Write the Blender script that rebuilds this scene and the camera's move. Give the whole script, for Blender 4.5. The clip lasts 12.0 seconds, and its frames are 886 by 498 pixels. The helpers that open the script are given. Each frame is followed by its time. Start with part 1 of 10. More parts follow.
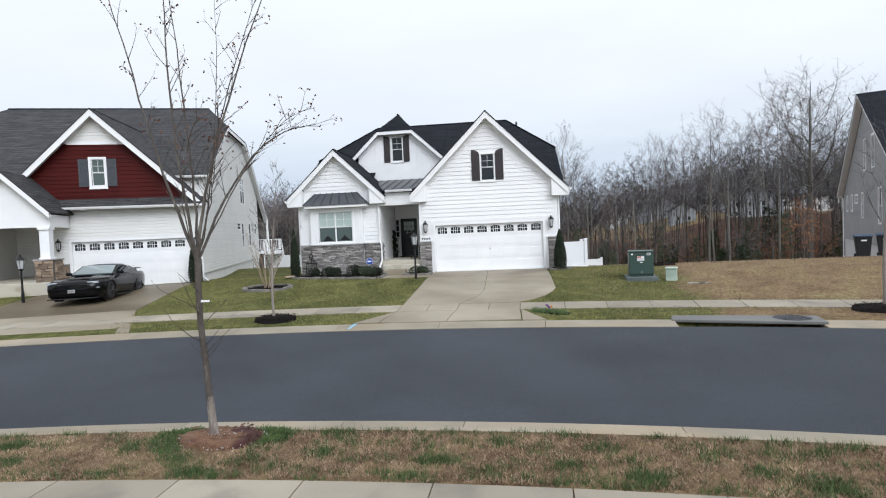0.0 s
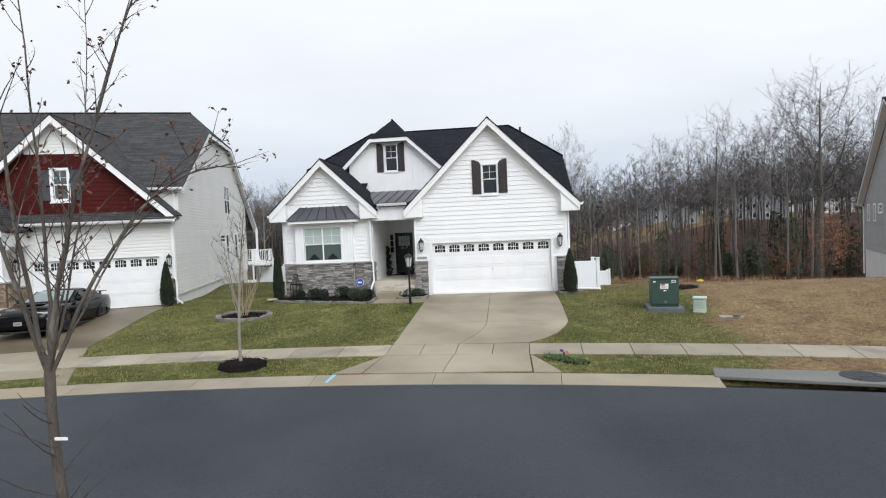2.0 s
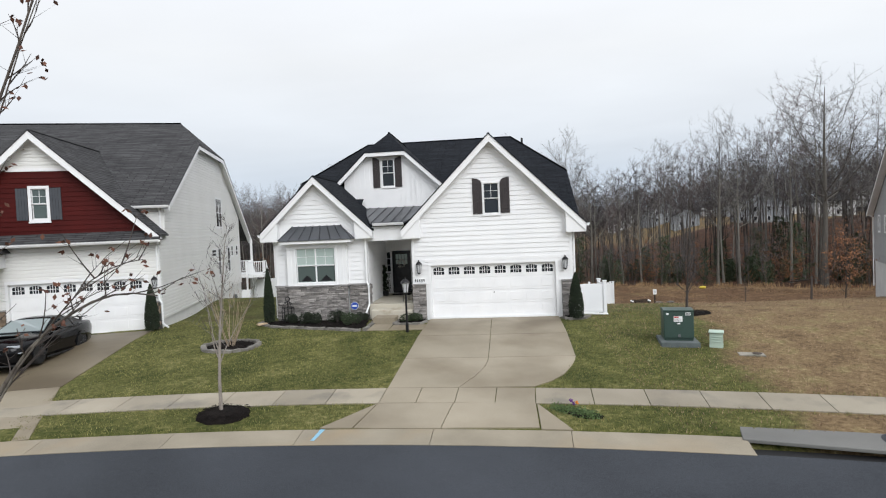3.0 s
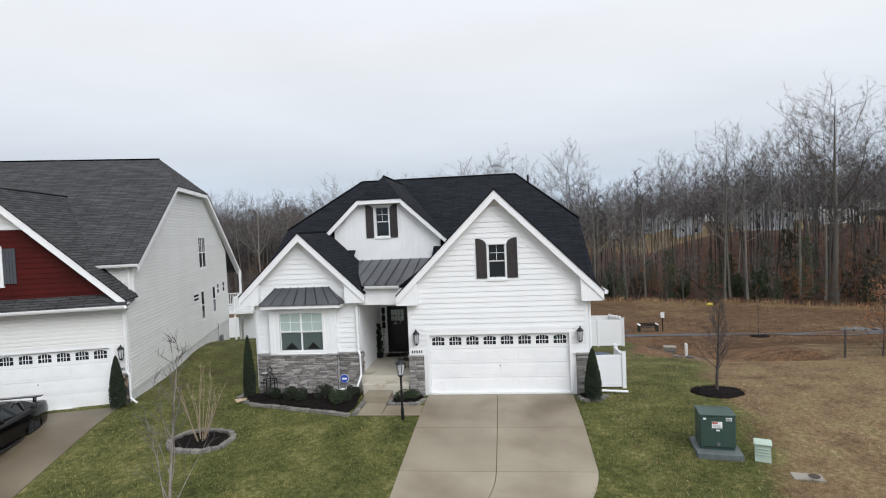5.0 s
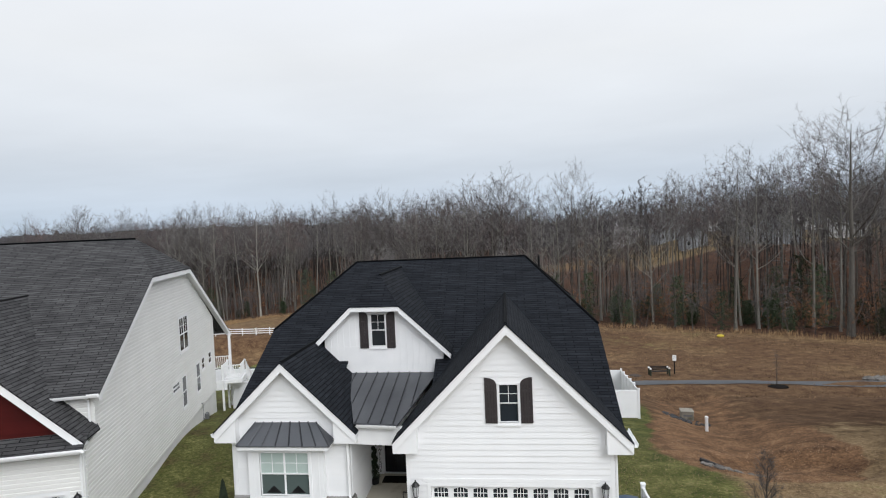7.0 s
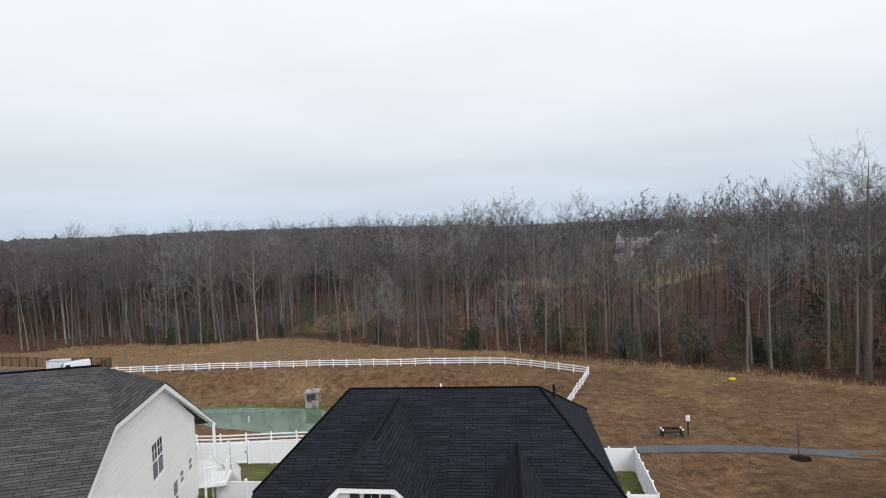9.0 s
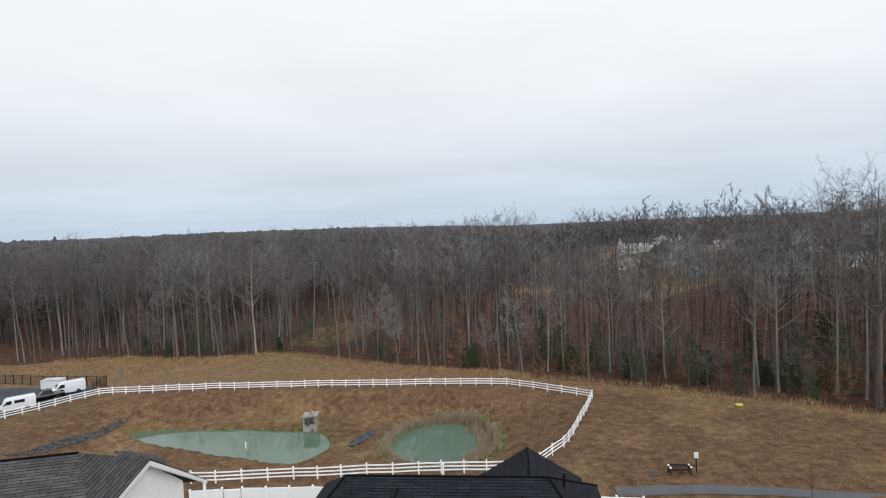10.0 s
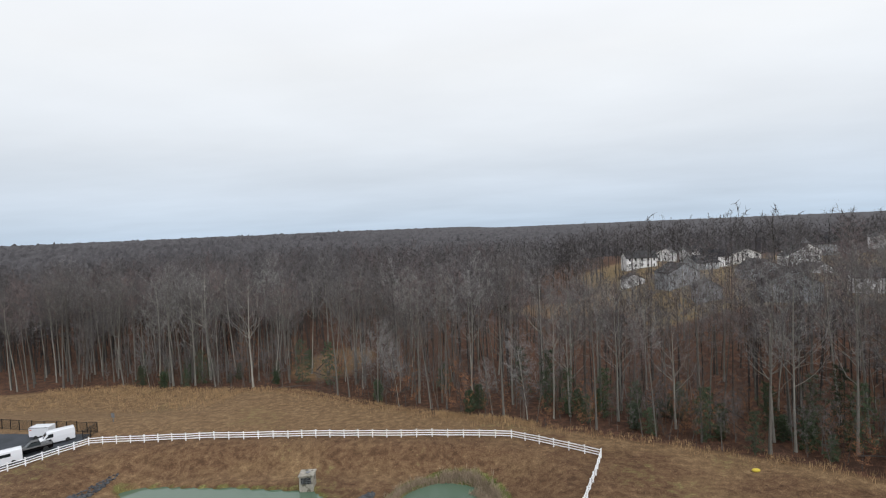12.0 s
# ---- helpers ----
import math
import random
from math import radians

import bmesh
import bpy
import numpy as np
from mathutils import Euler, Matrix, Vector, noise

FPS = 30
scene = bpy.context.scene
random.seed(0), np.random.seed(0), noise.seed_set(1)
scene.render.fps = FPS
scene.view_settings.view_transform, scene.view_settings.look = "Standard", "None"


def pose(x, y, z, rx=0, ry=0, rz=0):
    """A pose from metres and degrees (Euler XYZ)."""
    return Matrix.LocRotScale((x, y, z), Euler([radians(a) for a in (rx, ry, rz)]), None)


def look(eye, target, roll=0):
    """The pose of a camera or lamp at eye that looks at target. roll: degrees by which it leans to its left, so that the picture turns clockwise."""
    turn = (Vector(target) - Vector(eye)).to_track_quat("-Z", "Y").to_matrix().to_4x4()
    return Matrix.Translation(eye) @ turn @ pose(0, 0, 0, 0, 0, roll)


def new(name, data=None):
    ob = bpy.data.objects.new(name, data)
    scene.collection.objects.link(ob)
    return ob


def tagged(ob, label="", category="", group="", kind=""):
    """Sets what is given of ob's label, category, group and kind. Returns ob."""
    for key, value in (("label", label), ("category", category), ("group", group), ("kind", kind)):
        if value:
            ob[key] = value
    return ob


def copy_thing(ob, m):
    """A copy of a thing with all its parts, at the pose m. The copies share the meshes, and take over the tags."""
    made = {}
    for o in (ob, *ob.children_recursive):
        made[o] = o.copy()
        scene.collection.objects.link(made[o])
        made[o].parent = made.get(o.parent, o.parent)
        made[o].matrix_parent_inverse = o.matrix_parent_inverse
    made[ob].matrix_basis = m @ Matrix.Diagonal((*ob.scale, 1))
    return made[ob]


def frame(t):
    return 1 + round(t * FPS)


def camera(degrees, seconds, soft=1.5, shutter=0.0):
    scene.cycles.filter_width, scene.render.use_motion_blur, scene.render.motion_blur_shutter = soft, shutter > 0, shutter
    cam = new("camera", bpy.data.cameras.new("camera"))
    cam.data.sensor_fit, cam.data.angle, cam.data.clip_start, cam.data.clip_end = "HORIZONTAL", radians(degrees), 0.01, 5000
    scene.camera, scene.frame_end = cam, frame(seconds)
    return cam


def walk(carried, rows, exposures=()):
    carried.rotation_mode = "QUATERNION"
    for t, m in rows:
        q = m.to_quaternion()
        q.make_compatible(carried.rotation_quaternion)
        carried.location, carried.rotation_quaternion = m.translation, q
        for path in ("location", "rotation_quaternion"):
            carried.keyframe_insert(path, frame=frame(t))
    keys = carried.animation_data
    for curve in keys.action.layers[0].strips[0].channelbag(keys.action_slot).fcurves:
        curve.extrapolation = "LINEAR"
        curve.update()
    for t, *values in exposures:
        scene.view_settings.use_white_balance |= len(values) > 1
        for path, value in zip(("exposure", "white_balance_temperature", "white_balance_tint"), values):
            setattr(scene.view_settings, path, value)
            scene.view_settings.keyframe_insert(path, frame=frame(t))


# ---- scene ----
# World: x along the white house's front, y towards its back, z = 0 at its garage slab.
cam = camera(79.3, 12.0, soft=1.15)
# seconds, eye x, y, z, yaw (to the left), pitch, lean to the right
PATH = [
    (0.0, 3.183, -24.135, 1.843, 6.50, -2.04, 2.47),
    (0.5, 3.158, -23.528, 1.870, 6.49, -2.06, 2.49),
    (1.0, 3.113, -22.944, 1.984, 6.47, -2.06, 2.49),
    (1.5, 3.075, -22.378, 2.198, 6.49, -2.10, 2.49),
    (2.0, 3.050, -21.816, 2.598, 6.49, -2.03, 2.46),
    (2.5, 3.012, -21.273, 3.034, 6.45, -2.03, 2.45),
    (3.0, 2.981, -20.701, 3.447, 6.43, -2.03, 2.43),
    (5.0, 2.802, -18.365, 5.781, 6.37, -2.04, 2.46),
    (5.5, 2.777, -17.733, 6.607, 6.47, -2.05, 2.48),
    (6.0, 2.707, -17.100, 7.540, 6.43, -2.06, 2.50),
    (6.5, 2.664, -16.437, 8.661, 6.49, -2.07, 2.51),
    (7.0, 2.623, -15.718, 9.952, 6.52, -2.04, 2.48),
    (9.0, 2.367, -12.676, 15.360, 6.51, -2.04, 2.48),
    (9.5, 2.308, -11.865, 16.845, 6.50, -2.05, 2.49),
    (10.0, 2.224, -11.005, 18.479, 6.52, -2.08, 2.49),
    (10.5, 2.176, -10.109, 20.229, 6.56, -2.06, 2.48),
    (11.0, 2.131, -9.212, 22.036, 6.61, -2.05, 2.46),
    (11.5, 2.031, -8.326, 23.869, 6.58, -2.05, 2.48),
    (12.0, 1.911, -7.475, 25.735, 6.60, -2.02, 2.48),
]


def eye_pose(x, y, z, yaw, pitch, lean):
    a, p = radians(yaw), radians(pitch)
    ahead = Vector((-math.sin(a) * math.cos(p), math.cos(a) * math.cos(p), math.sin(p)))
    eye = Vector((x, y, z))
    return look(eye, eye + ahead, -lean)


walk(cam, [(row[0], eye_pose(*row[1:])) for row in PATH], exposures=[(0.0, 0.08, 6200, 10), (1.5, 0.06, 6300, 10), (2.5, 0.05, 6480, 10), (3.0, 0.02, 6480, 10), (5.0, -0.07, 6400, 10), (7.0, -0.08, 6450, 10), (9.0, 0.0, 6520, 10), (12.0, 0.0, 6500, 10)])

# ---- sky and light: a bright overcast day ----
SUN_ELEV, SUN_TURN = 39.0, 143.0
world = bpy.data.worlds.new("overcast_sky")
scene.world = world
world.use_nodes = True


def overcast_world():
    nt = world.node_tree
    nt.nodes.clear()
    N, K = nt.nodes.new, nt.links.new
    out, bg = N("ShaderNodeOutputWorld"), N("ShaderNodeBackground")
    sky = N("ShaderNodeTexSky")
    sky.sky_type, sky.sun_disc = "NISHITA", False
    sky.sun_elevation, sky.sun_rotation = radians(SUN_ELEV), radians(SUN_TURN)
    sky.air_density, sky.dust_density = 1.0, 3.0
    pale = N("ShaderNodeVectorMath")
    pale.operation = "SCALE"
    pale.inputs["Scale"].default_value = 0.10
    K(sky.outputs[0], pale.inputs[0])
    tc, sep = N("ShaderNodeTexCoord"), N("ShaderNodeSeparateXYZ")
    K(tc.outputs["Generated"], sep.inputs[0])
    # cloud deck: brighter overhead than at the horizon, as under any overcast
    ramp = N("ShaderNodeValToRGB")
    els = ramp.color_ramp.elements
    els[0].position, els[0].color = 0.0, (0.565, 0.69, 0.835, 1)
    els[1].position, els[1].color = 1.0, (1.30, 1.34, 1.40, 1)
    for p, c in ((0.07, (0.675, 0.762, 0.872, 1)), (0.16, (0.82, 0.87, 0.93, 1)), (0.30, (0.94, 0.965, 0.99, 1)), (0.46, (1.02, 1.05, 1.10, 1))):
        e = els.new(p)
        e.color = c
    K(sep.outputs["Z"], ramp.inputs[0])
    # the deck seen in perspective: direction divided by its height
    hi = N("ShaderNodeMath")
    hi.operation = "MAXIMUM"
    hi.inputs[1].default_value = 0.0
    K(sep.outputs["Z"], hi.inputs[0])
    add = N("ShaderNodeMath")
    add.inputs[1].default_value = 0.10
    K(hi.outputs[0], add.inputs[0])
    div = N("ShaderNodeVectorMath")
    div.operation = "DIVIDE"
    comb = N("ShaderNodeCombineXYZ")
    for i in range(3):
        K(add.outputs[0], comb.inputs[i])
    K(tc.outputs["Generated"], div.inputs[0])
    K(comb.outputs[0], div.inputs[1])
    mp = N("ShaderNodeMapping")
    mp.inputs["Scale"].default_value = (0.30, 0.42, 0.2)
    K(div.outputs[0], mp.inputs[0])
    nz = N("ShaderNodeTexNoise")
    nz.inputs["Scale"].default_value, nz.inputs["Detail"].default_value, nz.inputs["Roughness"].default_value = 1.1, 7.0, 0.52
    K(mp.outputs[0], nz.inputs[0])
    rmp = N("ShaderNodeMapRange")
    rmp.inputs[1].default_value, rmp.inputs[2].default_value = 0.32, 0.68
    rmp.inputs[3].default_value, rmp.inputs[4].default_value = 0.90, 1.06
    K(nz.outputs[0], rmp.inputs[0])
    mul = N("ShaderNodeVectorMath")
    mul.operation = "SCALE"
    K(ramp.outputs[0], mul.inputs[0])
    K(rmp.outputs[0], mul.inputs["Scale"])
    mix = N("ShaderNodeMix")
    mix.data_type = "RGBA"
    mix.inputs[0].default_value = 0.93
    K(pale.outputs[0], mix.inputs[6])
    K(mul.outputs[0], mix.inputs[7])
    K(mix.outputs[2], bg.inputs[0])
    bg.inputs[1].default_value = 1.0
    K(bg.outputs[0], out.inputs[0])


overcast_world()
sun = new("sun", bpy.data.lights.new("sun", "SUN"))
sun.data.energy, sun.data.angle, sun.data.color = 2.15, radians(40), (0.97, 0.985, 1.0)
_az = radians(SUN_TURN)
sun.matrix_world = look((-30, -40, 60), (-30 - math.sin(_az) * 10 * 0.6, -40 - math.cos(_az) * 10 * 0.6, 60 - 10 * math.tan(radians(SUN_ELEV)) * 0.6))
scene.view_settings.exposure = 0.0

# ---- materials ----
def material(name, dark, light, rough=0.8, scale=3.0, fine=40.0, fine_amount=0.35, bump=0.2, bump_depth=0.01, metal=0.0,
             random_amount=0.0, island=0.0, stretch=(1, 1, 1), specular=0.4, patches=None, patch_scale=0.6, patch_at=(0.5, 0.62), coords="Object"):
    """Two-scale variation between two colours, with fine relief; patches: a third colour in large soft-edged areas."""
    m = bpy.data.materials.new(name)
    m.use_nodes = True
    nt = m.node_tree
    N, K = nt.nodes.new, nt.links.new
    b = nt.nodes["Principled BSDF"]
    b.inputs["Roughness"].default_value, b.inputs["Metallic"].default_value = rough, metal
    b.inputs["Specular IOR Level"].default_value = specular
    if coords == "World":
        tc = N("ShaderNodeNewGeometry").outputs["Position"]
    else:
        tc = N("ShaderNodeTexCoord").outputs["Object"]
    mp = N("ShaderNodeMapping")
    mp.inputs["Scale"].default_value = stretch
    K(tc, mp.inputs[0])
    big, small = N("ShaderNodeTexNoise"), N("ShaderNodeTexNoise")
    big.inputs["Scale"].default_value, big.inputs["Detail"].default_value = scale, 4.0
    small.inputs["Scale"].default_value, small.inputs["Detail"].default_value = fine, 5.0
    K(mp.outputs[0], big.inputs[0])
    K(mp.outputs[0], small.inputs[0])
    mixf = N("ShaderNodeMix")
    mixf.inputs[0].default_value = fine_amount
    K(big.outputs[0], mixf.inputs[2])
    K(small.outputs[0], mixf.inputs[3])
    rng = N("ShaderNodeMapRange")
    rng.inputs[1].default_value, rng.inputs[2].default_value = 0.3, 0.7
    K(mixf.outputs[0], rng.inputs[0])
    value = rng.outputs[0]
    col = N("ShaderNodeMix")
    col.data_type = "RGBA"
    col.inputs[6].default_value, col.inputs[7].default_value = (*dark, 1), (*light, 1)
    K(value, col.inputs[0])
    colour = col.outputs[2]
    if patches:
        pn = N("ShaderNodeTexNoise")
        pn.inputs["Scale"].default_value, pn.inputs["Detail"].default_value = patch_scale, 5.0
        K(mp.outputs[0], pn.inputs[0])
        pr = N("ShaderNodeMapRange")
        pr.inputs[1].default_value, pr.inputs[2].default_value = patch_at
        K(pn.outputs[0], pr.inputs[0])
        pm = N("ShaderNodeMix")
        pm.data_type = "RGBA"
        pm.inputs[7].default_value = (*patches, 1)
        K(pr.outputs[0], pm.inputs[0])
        K(colour, pm.inputs[6])
        colour = pm.outputs[2]
    if random_amount or island:
        hsv = N("ShaderNodeHueSaturation")
        src = N("ShaderNodeObjectInfo").outputs["Random"] if random_amount else N("ShaderNodeNewGeometry").outputs["Random Per Island"]
        amt = random_amount or island
        rr = N("ShaderNodeMapRange")
        rr.inputs[3].default_value, rr.inputs[4].default_value = 1 - amt, 1 + amt
        K(src, rr.inputs[0])
        K(rr.outputs[0], hsv.inputs["Value"])
        K(colour, hsv.inputs["Color"])
        colour = hsv.outputs[0]
    K(colour, b.inputs["Base Color"])
    if bump:
        bp = N("ShaderNodeBump")
        bp.inputs["Strength"].default_value, bp.inputs["Distance"].default_value = bump, bump_depth
        K(small.outputs[0], bp.inputs["Height"])
        K(bp.outputs[0], b.inputs["Normal"])
    return m


def shingle_material(name, dark, light):
    """Asphalt shingles: courses of tabs of uneven tone, laid in the roof's own plane (x along the eave, y up the slope)."""
    m = bpy.data.materials.new(name)
    m.use_nodes = True
    nt = m.node_tree
    N, K = nt.nodes.new, nt.links.new
    b = nt.nodes["Principled BSDF"]
    b.inputs["Roughness"].default_value, b.inputs["Specular IOR Level"].default_value = 0.92, 0.12
    tc = N("ShaderNodeUVMap")
    br = N("ShaderNodeTexBrick")
    br.offset, br.squash_frequency = 0.37, 3
    br.inputs["Scale"].default_value = 1.0
    br.inputs["Color1"].default_value, br.inputs["Color2"].default_value = (*[a * 0.7 + c * 0.3 for a, c in zip(dark, light)], 1), (*[a * 0.35 + c * 0.65 for a, c in zip(dark, light)], 1)
    br.inputs["Mortar"].default_value = (*[c * 0.35 for c in dark], 1)
    br.inputs["Mortar Size"].default_value, br.inputs["Mortar Smooth"].default_value = 0.015, 0.3
    br.inputs["Brick Width"].default_value, br.inputs["Row Height"].default_value = 0.85, 0.14
    K(tc.outputs[0], br.inputs["Vector"])
    nz = N("ShaderNodeTexNoise")
    nz.inputs["Scale"].default_value, nz.inputs["Detail"].default_value = 1.4, 7.0
    mp = N("ShaderNodeMapping")
    mp.inputs["Scale"].default_value = (0.9, 5.5, 1)
    K(tc.outputs[0], mp.inputs[0])
    K(mp.outputs[0], nz.inputs[0])
    hs = N("ShaderNodeHueSaturation")
    rr = N("ShaderNodeMapRange")
    rr.inputs[1].default_value, rr.inputs[2].default_value, rr.inputs[3].default_value, rr.inputs[4].default_value = 0.3, 0.7, 0.66, 1.34
    K(nz.outputs[0], rr.inputs[0])
    K(rr.outputs[0], hs.inputs["Value"])
    K(br.outputs[0], hs.inputs["Color"])
    K(hs.outputs[0], b.inputs["Base Color"])
    gr = N("ShaderNodeTexNoise")
    gr.inputs["Scale"].default_value = 90.0
    K(tc.outputs[0], gr.inputs[0])
    mx = N("ShaderNodeMath")
    mx.operation = "MULTIPLY_ADD"
    mx.inputs[1].default_value = 0.35
    K(gr.outputs[0], mx.inputs[0])
    inv = N("ShaderNodeMath")
    inv.operation = "SUBTRACT"
    inv.inputs[0].default_value = 1.0
    K(br.outputs["Fac"], inv.inputs[1])
    K(inv.outputs[0], mx.inputs[2])
    bp = N("ShaderNodeBump")
    bp.inputs["Strength"].default_value, bp.inputs["Distance"].default_value = 0.7, 0.012
    K(mx.outputs[0], bp.inputs["Height"])
    K(bp.outputs[0], b.inputs["Normal"])
    return m


def glass_material(name, tint=(0.02, 0.025, 0.03), rough=0.04):
    m = bpy.data.materials.new(name)
    m.use_nodes = True
    b = m.node_tree.nodes["Principled BSDF"]
    b.inputs["Base Color"].default_value = (*tint, 1)
    b.inputs["Roughness"].default_value, b.inputs["Specular IOR Level"].default_value = rough, 0.35
    return m


M_SIDING = material("white_lap_siding", (0.76, 0.765, 0.77), (0.83, 0.83, 0.83), 0.55, 0.8, 60, 0.3, 0.08, 0.002, random_amount=0.02)
M_VINYL = material("cream_vinyl_siding", (0.74, 0.735, 0.71), (0.80, 0.795, 0.775), 0.5, 0.7, 50, 0.3, 0.08, 0.002, random_amount=0.02)
M_TRIM = material("white_painted_trim", (0.78, 0.785, 0.79), (0.86, 0.86, 0.86), 0.5, 1.5, 50, 0.3, 0.05, 0.002)
M_RED = material("barn_red_siding", (0.046, 0.0045, 0.0038), (0.07, 0.0070, 0.0056), 0.6, 1.0, 60, 0.3, 0.1, 0.002, random_amount=0.08, specular=0.15)
M_GREYSIDE = material("grey_lap_siding", (0.235, 0.235, 0.235), (0.30, 0.30, 0.30), 0.6, 0.8, 50, 0.3, 0.1, 0.002, random_amount=0.05)
M_ROOF = shingle_material("charcoal_shingles", (0.006, 0.0075, 0.0105), (0.025, 0.028, 0.034))
M_ROOF2 = shingle_material("weathered_grey_shingles", (0.030, 0.030, 0.032), (0.10, 0.099, 0.101))
M_TIN = material("grey_standing_seam_metal", (0.085, 0.09, 0.10), (0.12, 0.125, 0.135), 0.4, 1.0, 30, 0.2, 0.05, 0.002, metal=0.6)
M_SEAM = material("dark_seam_metal", (0.035, 0.037, 0.042), (0.06, 0.063, 0.07), 0.45, 1.0, 30, 0.2, 0.05, 0.002, metal=0.5)
M_CONCRETE = material("worn_concrete", (0.228, 0.198, 0.150), (0.335, 0.297, 0.232), 0.85, 0.7, 55, 0.3, 0.25, 0.004, random_amount=0.10, patches=(0.165, 0.15, 0.125), patch_scale=1.3, patch_at=(0.5, 0.75), coords="World")
M_CURB = material("pale_kerb_concrete", (0.20, 0.173, 0.128), (0.33, 0.290, 0.222), 0.85, 0.9, 60, 0.35, 0.25, 0.004, random_amount=0.12, patches=(0.29, 0.225, 0.145), patch_scale=0.6, patch_at=(0.5, 0.75), coords="World")
M_DRIVE = material("damp_driveway_concrete", (0.21, 0.178, 0.126), (0.335, 0.289, 0.216), 0.6, 0.45, 55, 0.3, 0.2, 0.003, random_amount=0.04, patches=(0.15, 0.118, 0.076), patch_scale=0.35, patch_at=(0.45, 0.7), coords="World", specular=0.5)
M_DRIVEWET = material("wet_stained_driveway_concrete", (0.13, 0.104, 0.068), (0.215, 0.178, 0.122), 0.5, 0.45, 55, 0.3, 0.2, 0.003, random_amount=0.04, patches=(0.10, 0.076, 0.045), patch_scale=0.3, patch_at=(0.42, 0.62), coords="World", specular=0.5)
M_ASPHALT = material("fresh_dark_asphalt", (0.0085, 0.0108, 0.0138), (0.060, 0.0665, 0.079), 0.74, 0.35, 55, 0.62, 0.9, 0.008, coords="World", specular=0.25, patches=(0.042, 0.047, 0.057), patch_scale=0.16, patch_at=(0.5, 0.8))
M_STONE = material("ledge_stone", (0.14, 0.13, 0.122), (0.45, 0.42, 0.40), 0.85, 9, 45, 0.45, 0.9, 0.015, random_amount=0.42)
M_STONE2 = material("brown_ledge_stone", (0.17, 0.12, 0.085), (0.34, 0.26, 0.19), 0.85, 5, 45, 0.4, 0.6, 0.01, random_amount=0.35)
M_GROUT = material("stone_mortar", (0.07, 0.068, 0.065), (0.11, 0.105, 0.10), 0.9, 5, 50)
M_SHUTTER = material("dark_brown_shutter", (0.028, 0.022, 0.023), (0.048, 0.04, 0.04), 0.55, 4, 60, 0.4, 0.2, 0.003, stretch=(4, 4, 0.5))
M_GREYSHUT = material("slate_shutter", (0.05, 0.055, 0.065), (0.075, 0.08, 0.09), 0.55, 4, 60, 0.4, 0.2, 0.003)
M_GLASS = glass_material("window_glass")
# Pale tint holds a painted sky reflection as well as white blinds.
M_GLASSPALE = glass_material("sky_pale_curtained_glass", (0.42, 0.50, 0.47), 0.12)
M_RUST = material("rusty_iron", (0.03, 0.022, 0.018), (0.07, 0.05, 0.04), 0.8, 6, 40, 0.4, 0.4, 0.006)
M_IRON = material("dark_cast_iron", (0.022, 0.023, 0.027), (0.05, 0.052, 0.06), 0.6, 6, 40, 0.4, 0.4, 0.006, metal=0.3)
M_BLACK = material("black_painted_metal", (0.008, 0.008, 0.009), (0.016, 0.016, 0.017), 0.4, 4, 40, 0.3, 0.05, 0.002, metal=0.3)
M_DOOR = material("black_door_paint", (0.006, 0.006, 0.008), (0.012, 0.012, 0.014), 0.35, 3, 40, 0.3, 0.05, 0.002)
M_FENCE = material("white_vinyl_fence", (0.76, 0.77, 0.79), (0.84, 0.845, 0.86), 0.4, 0.6, 30, 0.2, 0.03, 0.001)
M_BARK = material("grey_bark", (0.052, 0.047, 0.040), (0.165, 0.152, 0.132), 0.95, 3, 22, 0.5, 0.7, 0.02, stretch=(3, 3, 0.6), random_amount=0.4)
M_PALETRUNK = material("pale_grey_bark", (0.13, 0.123, 0.105), (0.30, 0.285, 0.25), 0.95, 0.6, 12, 0.5, 0.5, 0.02, stretch=(3, 3, 0.6), random_amount=0.3)
M_PALETWIG = material("pale_grey_twigs", (0.13, 0.123, 0.120), (0.28, 0.265, 0.26), 0.95, 2, 10, 0.4, 0, random_amount=0.25)
M_RUSTTWIG = material("reddish_budding_twigs", (0.085, 0.062, 0.058), (0.20, 0.145, 0.138), 0.95, 2, 10, 0.4, 0, random_amount=0.25)
M_TWIG = material("grey_brown_twigs", (0.062, 0.056, 0.053), (0.165, 0.15, 0.145), 0.95, 2, 10, 0.4, 0, random_amount=0.3)

# ---- mesh helpers ----
UP = Vector((0, 0, 1))


def finish(name, bm, mat, parent=None, smooth=False):
    me = bpy.data.meshes.new(name)
    bm.to_mesh(me)
    bm.free()
    if mat:
        me.materials.append(mat)
    if smooth:
        me.polygons.foreach_set("use_smooth", [True] * len(me.polygons))
    ob = new(name, me)
    if parent:
        ob.parent = parent
    return ob


def part(name, bm, mat, parent, label="", smooth=False):
    ob = finish(name, bm, mat, parent, smooth)
    return tagged(ob, label) if label else ob


def raw(name, verts, faces, mat, parent=None, smooth=False):
    me = bpy.data.meshes.new(name)
    me.from_pydata(verts, [], faces)
    me.update()
    if mat:
        me.materials.append(mat)
    if smooth:
        me.polygons.foreach_set("use_smooth", [True] * len(me.polygons))
    ob = new(name, me)
    if parent:
        ob.parent = parent
    return ob


def thing(name, label, category, group="", m=None, kind=""):
    ob = new(name)
    ob.empty_display_size = 0.2
    if m is not None:
        ob.matrix_world = m
    return tagged(ob, label, category, group, kind)


